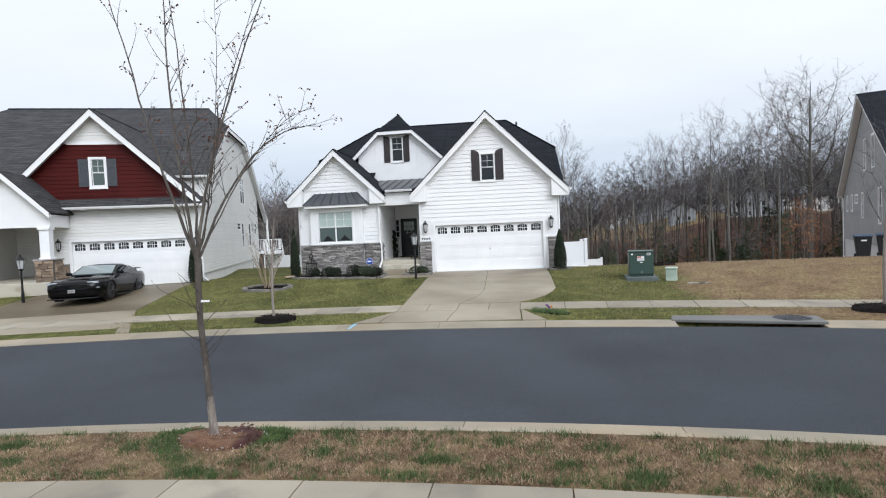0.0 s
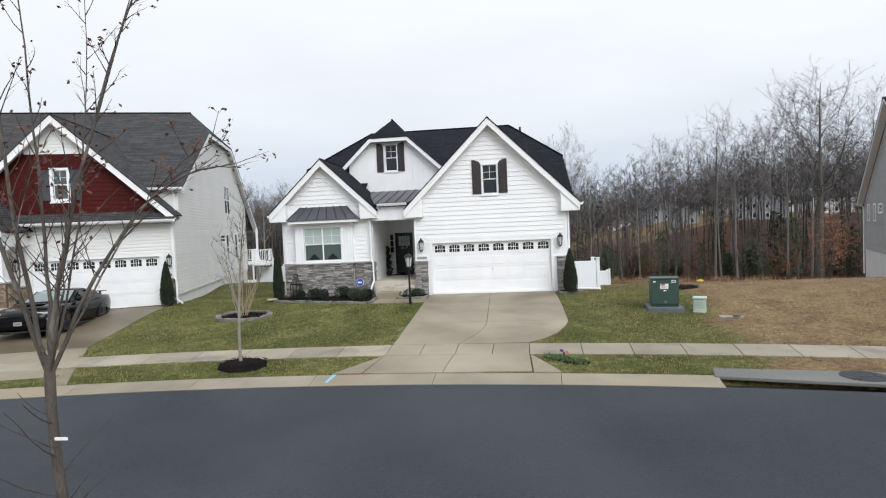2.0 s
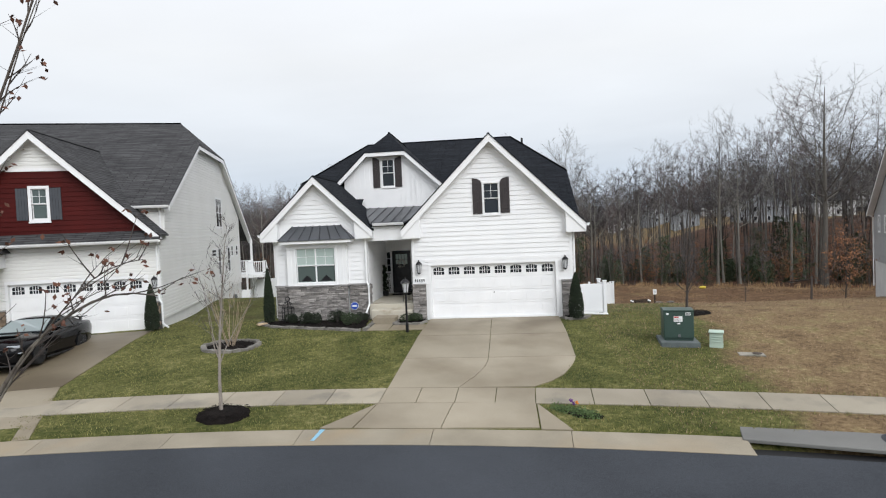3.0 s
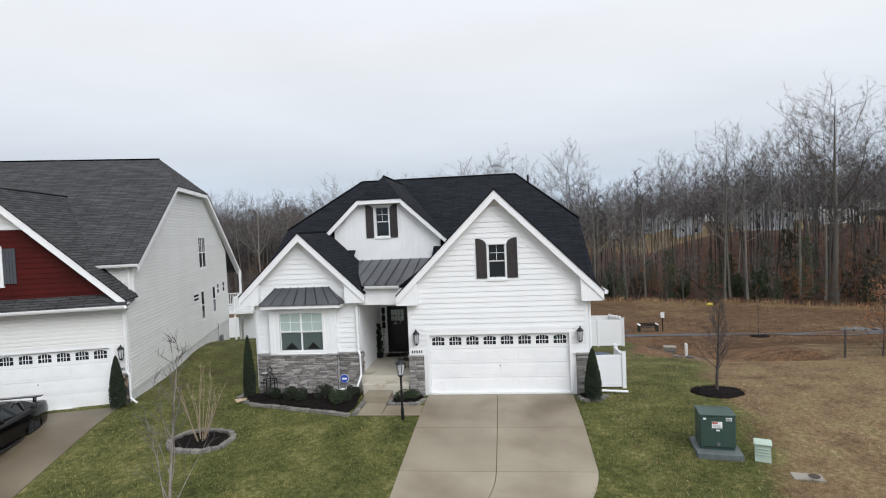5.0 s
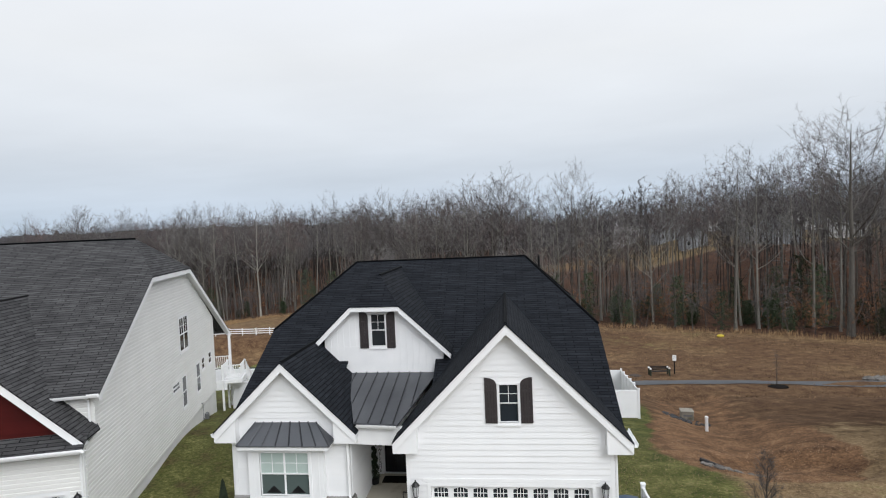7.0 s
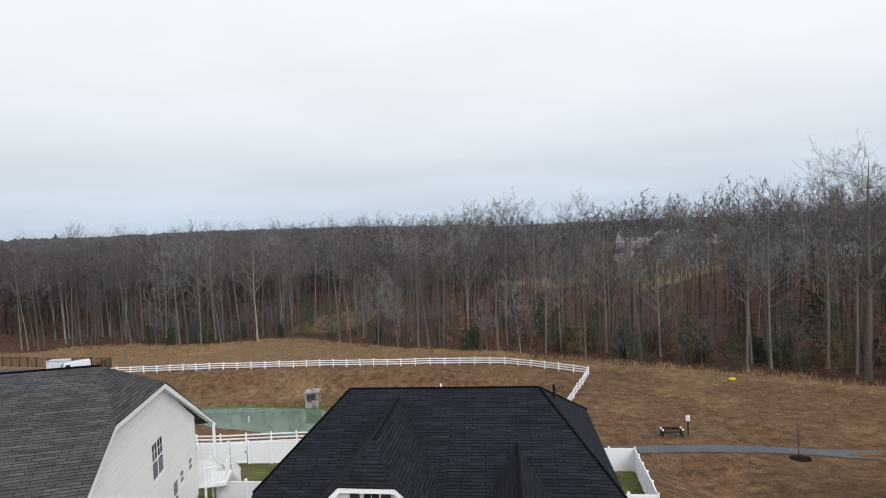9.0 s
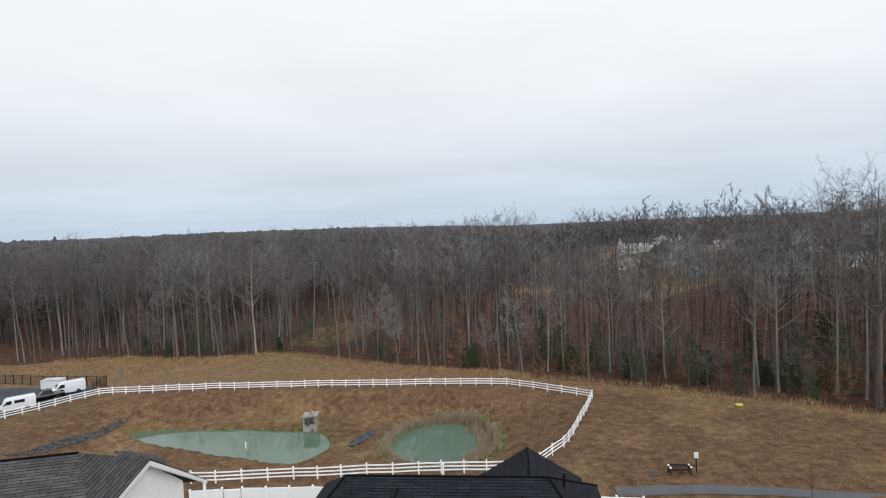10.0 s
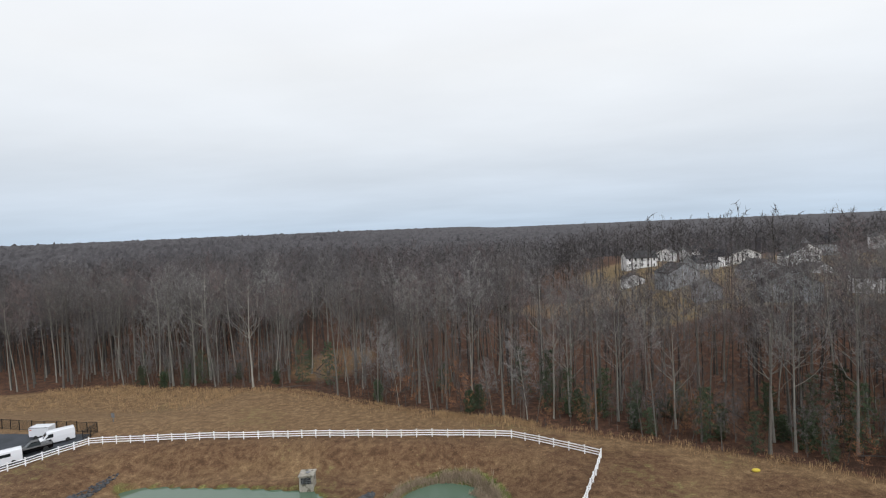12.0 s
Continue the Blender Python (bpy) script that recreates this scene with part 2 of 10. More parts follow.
def box(bm, x0, x1, y0, y1, z0, z1, bev=0.0):
    vs = [bm.verts.new(p) for p in ((x0, y0, z0), (x1, y0, z0), (x1, y1, z0), (x0, y1, z0), (x0, y0, z1), (x1, y0, z1), (x1, y1, z1), (x0, y1, z1))]
    fs = [bm.faces.new([vs[i] for i in f]) for f in ((3, 2, 1, 0), (4, 5, 6, 7), (0, 1, 5, 4), (1, 2, 6, 5), (2, 3, 7, 6), (3, 0, 4, 7))]
    if bev:
        es = {e for f in fs for e in f.edges}
        bmesh.ops.bevel(bm, geom=list(es), offset=bev, segments=1, affect="EDGES")
    return bm


def boxed(x0, x1, y0, y1, z0, z1, bev=0.0):
    return box(bmesh.new(), x0, x1, y0, y1, z0, z1, bev)


def prism(bm, pts, vec):
    """A flat polygon pushed out along vec into a solid."""
    vec = Vector(vec)
    a = [bm.verts.new(p) for p in pts]
    b = [bm.verts.new(Vector(p) + vec) for p in pts]
    n = len(pts)
    bm.faces.new(a[::-1])
    bm.faces.new(b)
    for i in range(n):
        bm.faces.new((a[i], a[(i + 1) % n], b[(i + 1) % n], b[i]))
    bmesh.ops.recalc_face_normals(bm, faces=bm.faces[:])
    return bm


def tube(bm, pts, r, sides=8, r_end=None, cap=True):
    """A round bar along points."""
    pts = [Vector(p) for p in pts]
    rings = []
    for i, p in enumerate(pts):
        d = (pts[min(i + 1, len(pts) - 1)] - pts[max(i - 1, 0)]).normalized()
        a = d.orthogonal().normalized() if abs(d.z) > 0.99 else d.cross(UP).normalized()
        b = d.cross(a)
        rr = r if r_end is None else r + (r_end - r) * i / (len(pts) - 1)
        rings.append([bm.verts.new(p + (a * math.cos(t) + b * math.sin(t)) * rr) for t in [2 * math.pi * k / sides for k in range(sides)]])
    for q, w in zip(rings, rings[1:]):
        for k in range(sides):
            bm.faces.new((q[k], q[(k + 1) % sides], w[(k + 1) % sides], w[k]))
    if cap:
        bm.faces.new(rings[0][::-1])
        bm.faces.new(rings[-1])
    bmesh.ops.recalc_face_normals(bm, faces=bm.faces[:])
    return bm


def lathe(bm, profile, cx=0.0, cy=0.0, sides=16, z=0.0):
    """Profile of (radius, height) turned round the vertical at (cx, cy)."""
    rings = [[bm.verts.new((cx + r * math.cos(2 * math.pi * k / sides), cy + r * math.sin(2 * math.pi * k / sides), z + h)) for k in range(sides)] for r, h in profile]
    for q, w in zip(rings, rings[1:]):
        for k in range(sides):
            bm.faces.new((q[k], q[(k + 1) % sides], w[(k + 1) % sides], w[k]))
    bm.faces.new(rings[0][::-1])
    bm.faces.new(rings[-1])
    return bm


def roof_slab(name, pts, mat, parent, th=0.05, label=""):
    """A roof plane with thickness; its map runs along the eave and up the slope."""
    pts = [Vector(p) for p in pts]
    n = Vector((0, 0, 0))
    for i in range(len(pts)):
        n += pts[i].cross(pts[(i + 1) % len(pts)])
    n.normalize()
    if n.z < 0:
        n, pts = -n, pts[::-1]
    h = UP.cross(n).normalized() if abs(n.z) < 0.999 else Vector((1, 0, 0))
    s = n.cross(h)
    bm = bmesh.new()
    top = [bm.verts.new(p) for p in pts]
    low = [bm.verts.new(p - UP * th) for p in pts]
    k = len(pts)
    bm.faces.new(top)
    bm.faces.new(low[::-1])
    for i in range(k):
        bm.faces.new((low[i], low[(i + 1) % k], top[(i + 1) % k], top[i]))
    uv = bm.loops.layers.uv.new("plane")
    for f in bm.faces:
        for lp in f.loops:
            lp[uv].uv = (lp.vert.co.dot(h), lp.vert.co.dot(s))
    return part(name, bm, mat, parent, label)


def spans(z0, z1, profile, openings):
    """The stretches of a wall between two heights: profile rows (z, left, right); openings (u0, u1, z0, z1)."""
    zs = [r[0] for r in profile]
    l0, l1 = np.interp([z0 + 1e-4, z1 - 1e-4], zs, [r[1] for r in profile])
    r0, r1 = np.interp([z0 + 1e-4, z1 - 1e-4], zs, [r[2] for r in profile])
    cuts = sorted((o[0], o[1]) for o in openings if min(o[3], z1) - max(o[2], z0) > 0.5 * (z1 - z0))
    out, a0, a1 = [], l0, l1
    for c0, c1 in cuts:
        if c0 > min(a0, a1):
            out.append((a0, c0, a1, c0))
        a0 = a1 = c1
    if r0 > a0 or r1 > a1:
        out.append((a0, max(r0, a0), a1, max(r1, a1)))
    return [s for s in out if max(s[1] - s[0], s[3] - s[2]) > 0.02]


def wall(name, origin, u, profile, openings, mat, parent, th=0.14, board=None, board_mat=None, board_from=None, lip=0.024, breaks=(), label=""):
    """A wall with real openings, faced with lapped boards, each a piece of its own. It runs along u, and faces u x up."""
    o, u = Vector(origin), Vector(u).normalized()
    n = u.cross(UP)
    zs = sorted({round(r[0], 4) for r in profile} | {round(z, 4) for op in openings for z in op[2:] if profile[0][0] < z < profile[-1][0]})
    bm = bmesh.new()
    for z0, z1 in zip(zs, zs[1:]):
        for a, b, c, d in spans(z0, z1, profile, openings):
            prism(bm, [o + u * a + UP * z0, o + u * b + UP * z0, o + u * d + UP * z1, o + u * c + UP * z1], -n * th)
    bmesh.ops.remove_doubles(bm, verts=bm.verts[:], dist=0.002)
    w = part(name, bm, mat, parent, label)
    if board:
        z = board_from if board_from is not None else profile[0][0]
        while z < profile[-1][0] - 0.03:
            z1 = min(z + board, profile[-1][0])
            for a, b, c, d in spans(z, z1, profile, openings):
                q = [o + u * a + UP * z, o + u * b + UP * z, o + u * d + UP * z1, o + u * c + UP * z1]
                v = [q[0] + n * 0.001, q[1] + n * 0.001, q[2] + n * 0.001, q[3] + n * 0.001, q[0] + n * lip, q[1] + n * lip, q[2] + n * 0.004, q[3] + n * 0.004]
                if board < 0.16:
                    # vinyl lap: a flat face with a cove along its top
                    v += [q[0].lerp(q[3], 0.68) + n * lip, q[1].lerp(q[2], 0.68) + n * lip, q[0].lerp(q[3], 0.80) + n * 0.007, q[1].lerp(q[2], 0.80) + n * 0.007]
                    raw("siding_board", v, [(4, 5, 9, 8), (8, 9, 11, 10), (10, 11, 6, 7), (0, 1, 5, 4), (1, 2, 6, 11, 9, 5), (2, 3, 7, 6), (3, 0, 4, 8, 10, 7)], board_mat, w)
                else:
                    raw("siding_board", v, [(4, 5, 6, 7), (0, 1, 5, 4), (1, 2, 6, 5), (2, 3, 7, 6), (3, 0, 4, 7)], board_mat, w)
            z += board
    return w


def frame_box(bm, o, u, n, u0, u1, z0, z1, d0, d1):
    """A box on a wall: from u0 to u1, z0 to z1, and from d0 to d1 out of it."""
    c = [o + u * a + UP * z + n * d for d in (d0, d1) for a, z in ((u0, z0), (u1, z0), (u1, z1), (u0, z1))]
    vs = [bm.verts.new(p) for p in c]
    for f in ((3, 2, 1, 0), (4, 5, 6, 7), (0, 1, 5, 4), (1, 2, 6, 5), (2, 3, 7, 6), (3, 0, 4, 7)):
        bm.faces.new([vs[i] for i in f])
    return bm


def window(origin, u, u0, u1, z0, z1, parent, casing=0.09, lights=1, grid=(2, 2), mat=None, glass=None, name="window", label="", sill=True, upper_glass=None, deep=1.0, sash=0.03):
    """A double-hung window in its opening: casing, sashes, panes behind glazing bars."""
    o, u = Vector(origin), Vector(u).normalized()
    n = u.cross(UP)
    mat, glass = mat or M_TRIM, glass or M_GLASS
    bm = bmesh.new()
    for a, b, c, d in ((u0 - casing, u0, z0 - casing, z1 + casing), (u1, u1 + casing, z0 - casing, z1 + casing), (u0, u1, z1, z1 + casing), (u0, u1, z0 - casing, z0)):
        frame_box(bm, o, u, n, a, b, c, d, -0.03, 0.035)
    w = part(name, bm, mat, parent, label)
    if sill:
        part("window_sill", frame_box(bmesh.new(), o, u, n, u0 - casing - 0.02, u1 + casing + 0.02, z0 - casing - 0.05, z0 - casing - 0.003, -0.02, 0.06), mat, w)
    step = (u1 - u0) / lights
    for k in range(lights):
        a, b = u0 + step * k, u0 + step * (k + 1)
        mid = (z0 + z1) / 2
        for c, d, dep, up in ((z0, mid, -0.055 * deep + 0.02 * (1 - deep), False), (mid, z1, -0.03 * deep + 0.02 * (1 - deep), True)):
            bm, s = bmesh.new(), sash
            for p in ((a, a + s, c, d), (b - s, b, c, d), (a + s, b - s, c, c + s), (a + s, b - s, d - s, d)):
                frame_box(bm, o, u, n, *p, dep - 0.02, dep + 0.015)
            if up and grid:
                for i in range(1, grid[0]):
                    x = a + s + (b - a - 2 * s) * i / grid[0]
                    frame_box(bm, o, u, n, x - 0.007, x + 0.007, c + s, d - s, dep - 0.004, dep + 0.010)
                for i in range(1, grid[1]):
                    z = c + s + (d - c - 2 * s) * i / grid[1]
                    frame_box(bm, o, u, n, a + s, b - s, z - 0.007, z + 0.007, dep - 0.003, dep + 0.009)
            part("sash", bm, mat, w)
            part("pane", frame_box(bmesh.new(), o, u, n, a + s, b - s, c + s, d - s, dep - 0.012, dep - 0.006), (upper_glass or glass) if up else glass, w)
        # Near-black sheet behind the sashes paints the unlit room; no blind hangs there.
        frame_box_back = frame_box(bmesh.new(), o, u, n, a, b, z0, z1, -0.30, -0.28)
        part("blind", frame_box_back, M_PAINTEDDARK, w)
    return w


# Darkness of unlit interiors as a colour: window backs and the drain mouth.
M_PAINTEDDARK = material("painted_interior_dark", (0.014, 0.014, 0.015), (0.025, 0.025, 0.026), 0.9, 2, 20, bump=0)


def lantern(name, label, m, scale=1.0, parent=None, group=""):
    """A black lantern: back plate, arm, glass cage with bars and a peaked cap."""
    t = thing(name, label, "lamp", group, m) if parent is None else None
    p = t or parent
    k = scale
    part("backplate", boxed(-0.05 * k, 0.05 * k, -0.02 * k, 0.0, -0.12 * k, 0.12 * k, 0.006), M_BLACK, p)
    part("arm", tube(bmesh.new(), [(0, 0, -0.05 * k), (0, -0.08 * k, -0.10 * k), (0, -0.12 * k, -0.16 * k)], 0.014 * k), M_BLACK, p)
    part("lantern_base", lathe(bmesh.new(), [(0.02 * k, -0.21 * k), (0.06 * k, -0.17 * k), (0.065 * k, -0.15 * k)], 0, -0.12 * k, 8), M_BLACK, p)
    part("lantern_glass", lathe(bmesh.new(), [(0.055 * k, -0.15 * k), (0.085 * k, 0.12 * k)], 0, -0.12 * k, 6), M_FROST, p, "frosted glass")
    for i in range(6):
        a = 2 * math.pi * i / 6
        part("cage_bar", tube(bmesh.new(), [(0.058 * k * math.cos(a), -0.12 * k + 0.058 * k * math.sin(a), -0.15 * k), (0.088 * k * math.cos(a), -0.12 * k + 0.088 * k * math.sin(a), 0.12 * k)], 0.007 * k, 4), M_BLACK, p)
    part("lantern_cap", lathe(bmesh.new(), [(0.11 * k, 0.12 * k), (0.10 * k, 0.14 * k), (0.05 * k, 0.20 * k), (0.02 * k, 0.22 * k), (0.022 * k, 0.25 * k), (0.005 * k, 0.27 * k)], 0, -0.12 * k, 8), M_BLACK, p)
    return t


M_FROST = material("frosted_lamp_glass", (0.42, 0.43, 0.44), (0.52, 0.53, 0.54), 0.25, 4, 30, bump=0)


def post_lamp(label, x, y, z, height, group):
    t = thing("lamp_post", label, "lamp post", group, pose(x, y, z))
    part("post", lathe(bmesh.new(), [(0.055, -0.1), (0.055, 0.35), (0.04, 0.42), (0.035, height - 0.40), (0.05, height - 0.38)], sides=12), M_BLACK, t)
    part("collar", lathe(bmesh.new(), [(0.03, height - 0.42), (0.085, height - 0.36), (0.095, height - 0.32)], sides=8), M_BLACK, t)
    part("lantern_glass", lathe(bmesh.new(), [(0.085, height - 0.32), (0.14, height + 0.02)], sides=6), M_FROST, t, "frosted glass")
    for i in range(6):
        a = 2 * math.pi * i / 6
        part("cage_bar", tube(bmesh.new(), [(0.088 * math.cos(a), 0.088 * math.sin(a), height - 0.32), (0.143 * math.cos(a), 0.143 * math.sin(a), height + 0.02)], 0.009, 4), M_BLACK, t)
    part("cap", lathe(bmesh.new(), [(0.175, height + 0.02), (0.16, height + 0.05), (0.07, height + 0.14), (0.025, height + 0.15), (0.03, height + 0.19), (0.006, height + 0.22)], sides=8), M_BLACK, t)
    return t


def stone_meshes(seed=5):
    rng = random.Random(seed)
    out = []
    for k in range(5):
        bm = boxed(0, 1, -1, 0.3, 0, 1)
        for v in bm.verts:
            v.co += Vector((rng.uniform(-0.04, 0.04), rng.uniform(-0.25, 0.2) if v.co.y < 0 else 0, rng.uniform(-0.12, 0.12)))
        bmesh.ops.bevel(bm, geom=bm.edges[:], offset=0.06, segments=1, affect="EDGES")
        me = bpy.data.meshes.new("stone")
        bm.to_mesh(me)
        bm.free()
        out.append(me)
    return out


STONES = {}


def stone_face(parent, origin, u, u0, u1, z0, z1, mat, seed, course=0.078, name="stone_base", cap=True, long=0.27):
    """Ledge stone: a mortar bed with stones of uneven length and depth laid in rough courses, each a piece."""
    rng = random.Random(seed)
    o, u = Vector(origin), Vector(u).normalized()
    n = u.cross(UP)
    bed = part(name, frame_box(bmesh.new(), o, u, n, u0, u1, z0, z1, 0.0, 0.05), M_GROUT, parent)
    if mat.name not in STONES:
        STONES[mat.name] = stone_meshes()
        for me in STONES[mat.name]:
            me.materials.append(mat)
    ang = math.atan2(u.y, u.x)
    z = z0
    while z < z1 - 0.03:
        hgt = min(course * rng.uniform(0.7, 1.35), z1 - z)
        a = u0
        while a < u1 - 0.03:
            ln = min(long * rng.uniform(0.4, 1.5), u1 - a)
            if u1 - a - ln < 0.08:
                ln = u1 - a
            ob = new("stone", rng.choice(STONES[mat.name]))
            ob.parent = bed
            p = o + u * (a + 0.006) + n * 0.03 + UP * (z + 0.006)
            ob.matrix_basis = Matrix.Translation(p) @ Matrix.Rotation(ang, 4, "Z") @ Matrix.Diagonal((max(ln - 0.012, 0.02), rng.uniform(0.03, 0.095), max(hgt - 0.012, 0.02), 1))
            a += ln
        z += hgt
    if cap:
        part("stone_cap", frame_box(bmesh.new(), o, u, n, u0 - 0.02, u1 + 0.02, z1, z1 + 0.05, 0.0, 0.12), M_CAP, parent)
    return bed


M_CAP = material("grey_stone_cap", (0.25, 0.245, 0.24), (0.36, 0.35, 0.34), 0.8, 3, 40, 0.3, 0.3, 0.004)


def shutter(parent, origin, u, u0, u1, z0, z1, mat, arch=0.0, rise_right=True):
    """A board shutter with two rails; its top can sweep up to one side."""
    o, u = Vector(origin), Vector(u).normalized()
    n = u.cross(UP)
    k = 8
    top = []
    for i in range(k + 1):
        t = i / k
        s = t if rise_right else 1 - t
        top.append((u0 + (u1 - u0) * t, z1 - arch + arch * (1 - (1 - s) ** 2) ** 0.5 if arch else z1))
    pts = [o + u * u0 + UP * z0 + n * 0.018, o + u * u1 + UP * z0 + n * 0.018] + [o + u * a + UP * z + n * 0.018 for a, z in top[::-1]]
    sh = part("shutter", prism(bmesh.new(), pts, n * 0.03), mat, parent)
    hgt = z1 - z0
    for zz in (z0 + 0.12 * hgt, z0 + 0.68 * hgt):
        part("shutter_rail", frame_box(bmesh.new(), o, u, n, u0 + 0.004, u1 - 0.004, zz, zz + 0.07, 0.049, 0.062), mat, sh)
    w = (u1 - u0) / 4
    bm = bmesh.new()
    for i in range(1, 4):
        frame_box(bm, o, u, n, u0 + w * i - 0.004, u0 + w * i + 0.004, z0 + 0.01, z1 - arch - 0.02, 0.049, 0.0535)
    part("shutter_groove", bm, M_BLACK, sh)
    return sh


def gable_trim(parent, origin, u, peak, left, right, out, width=0.24, foot=0.46, flat=None):
    """Rake boards and soffits of a gable with boxed returns at its feet. peak, left, right: (along, height); out: the overhang."""
    o, u = Vector(origin), Vector(u).normalized()
    n = u.cross(UP)
    P = lambda a, z, d: o + u * a + UP * z + n * d
    tops = [(left, (flat[0] if flat else peak)), (right, (flat[1] if flat else peak))]
    for foot_pt, top in tops:
        pts = [P(*foot_pt, out - 0.03), P(*top, out - 0.03), P(top[0], top[1] - width * 1.25, out - 0.03), P(foot_pt[0], foot_pt[1] - width * 1.25, out - 0.03)]
        part("rake_board", prism(bmesh.new(), pts, n * 0.03), M_TRIM, parent)
        pts = [P(foot_pt[0], foot_pt[1] - 0.13, 0), P(top[0], top[1] - 0.13, 0), P(top[0], top[1] - 0.13, out - 0.03), P(foot_pt[0], foot_pt[1] - 0.13, out - 0.03)]
        part("soffit", prism(bmesh.new(), pts, -UP * 0.03), M_TRIM, parent)
    if flat:
        pts = [P(*flat[0], out - 0.03), P(*flat[1], out - 0.03), P(flat[1][0], flat[1][1] - width, out - 0.03), P(flat[0][0], flat[0][1] - width, out - 0.03)]
        part("rake_board", prism(bmesh.new(), pts, n * 0.03), M_TRIM, parent)
    if foot:
        for (a, z), top in zip((left, right), (tops[0][1], tops[1][1])):
            s = 1 if top[0] > a else -1
            slope = (top[1] - z) / (top[0] - a)
            b = a + s * (foot + 0.28)
            pts = [P(a, z - 0.34, 0.0), P(b, z - 0.34, 0.0), P(b, z - 0.28 + slope * (b - a), 0.0), P(a, z - 0.05, 0.0)]
            part("cornice_return", prism(bmesh.new(), pts, n * (out - 0.035)), M_TRIM, parent)


def gutter(parent, a, b, mat=None):
    """A moulded eaves gutter from a to b."""
    a, b = Vector(a), Vector(b)
    d = (b - a).normalized()
    n = d.cross(UP)
    prof = [(0, 0), (0.09, 0.0), (0.12, 0.06), (0.13, 0.11), (0.115, 0.11), (0.10, 0.06), (0.08, 0.015), (0.012, 0.015), (0.012, 0.11), (0, 0.11)]
    bm = bmesh.new()
    prism(bm, [a + n * p + UP * (q - 0.11) for p, q in prof], b - a)
    return part("gutter", bm, mat or M_TRIM, parent)


def downspout(parent, pts, r=0.042):
    return part("downspout", tube(bmesh.new(), pts, r, 6), M_TRIM, parent)


def garage_door(parent, origin, u, u0, u1, z0, z1, mat):
    """A sectional garage door: four leaves with raised panels, and a row of arched lights in the top one."""
    o, u = Vector(origin), Vector(u).normalized()
    n = u.cross(UP)
    rows = 4
    hgt = (z1 - z0) / rows
    gd = part("garage_door", frame_box(bmesh.new(), o, u, n, u0, u1, z0, z1, -0.16, -0.13), mat, parent)
    cols = 8
    w = (u1 - u0) / cols
    for r in range(rows):
        za, zb = z0 + hgt * r + 0.004, z0 + hgt * (r + 1) - 0.004
        bm = frame_box(bmesh.new(), o, u, n, u0 + 0.005, u1 - 0.005, za, zb, -0.125, -0.095)
        bmesh.ops.recalc_face_normals(bm, faces=bm.faces[:])
        sec = part("door_section", bm, mat, gd)
        for c in range(cols):
            a, b = u0 + w * c + 0.07, u0 + w * (c + 1) - 0.07
            if r < rows - 1:
                bm = frame_box(bmesh.new(), o, u, n, a, b, za + 0.09, zb - 0.09, -0.095, -0.085)
                bmesh.ops.bevel(bm, geom=bm.edges[:], offset=0.008, segments=1, affect="EDGES")
                part("raised_panel", bm, mat, gd)
            else:
                zl, zh = za + 0.13, zb - 0.13
                arch = [(a + 0.02 + (b - a - 0.04) * i / 8, zh + 0.055 * math.sin(math.pi * i / 8)) for i in range(9)]
                pts = [o + u * (a + 0.02) + UP * zl + n * -0.093, o + u * (b - 0.02) + UP * zl + n * -0.093] + [o + u * p + UP * q + n * -0.093 for p, q in arch[::-1]]
                part("door_light", prism(bmesh.new(), pts, n * 0.004), M_GLASS, gd, "dark arched window light")
                bm = bmesh.new()
                m_ = (a + b) / 2
                for x_ in (m_ - (b - a) * 0.2, m_, m_ + (b - a) * 0.2):
                    frame_box(bm, o, u, n, x_ - 0.009, x_ + 0.009, zl, zh + 0.045, -0.089, -0.080)
                frame_box(bm, o, u, n, a + 0.02, b - 0.02, (zl + zh) / 2, (zl + zh) / 2 + 0.018, -0.089, -0.079)
                for q, q2 in zip(arch, arch[1:]):
                    prism(bm, [o + u * q[0] + UP * q[1] + n * -0.092, o + u * q2[0] + UP * q2[1] + n * -0.092, o + u * q2[0] + UP * (q2[1] + 0.03) + n * -0.092, o + u * q[0] + UP * (q[1] + 0.03) + n * -0.092], n * 0.012)
                part("light_frame", bm, mat, gd)
    part("door_lock", frame_box(bmesh.new(), o, u, n, (u0 + u1) / 2 + 0.02, (u0 + u1) / 2 + 0.05, z0 + 0.92, z0 + 0.96, -0.095, -0.075), M_BLACK, gd)
    bm = bmesh.new()
    for a, b, c, d in ((u0 - 0.10, u0, z0, z1 + 0.14), (u1, u1 + 0.10, z0, z1 + 0.14), (u0, u1, z1, z1 + 0.14)):
        frame_box(bm, o, u, n, a, b, c, d, -0.12, 0.03)
    part("door_casing", bm, M_TRIM, parent)
    return gd


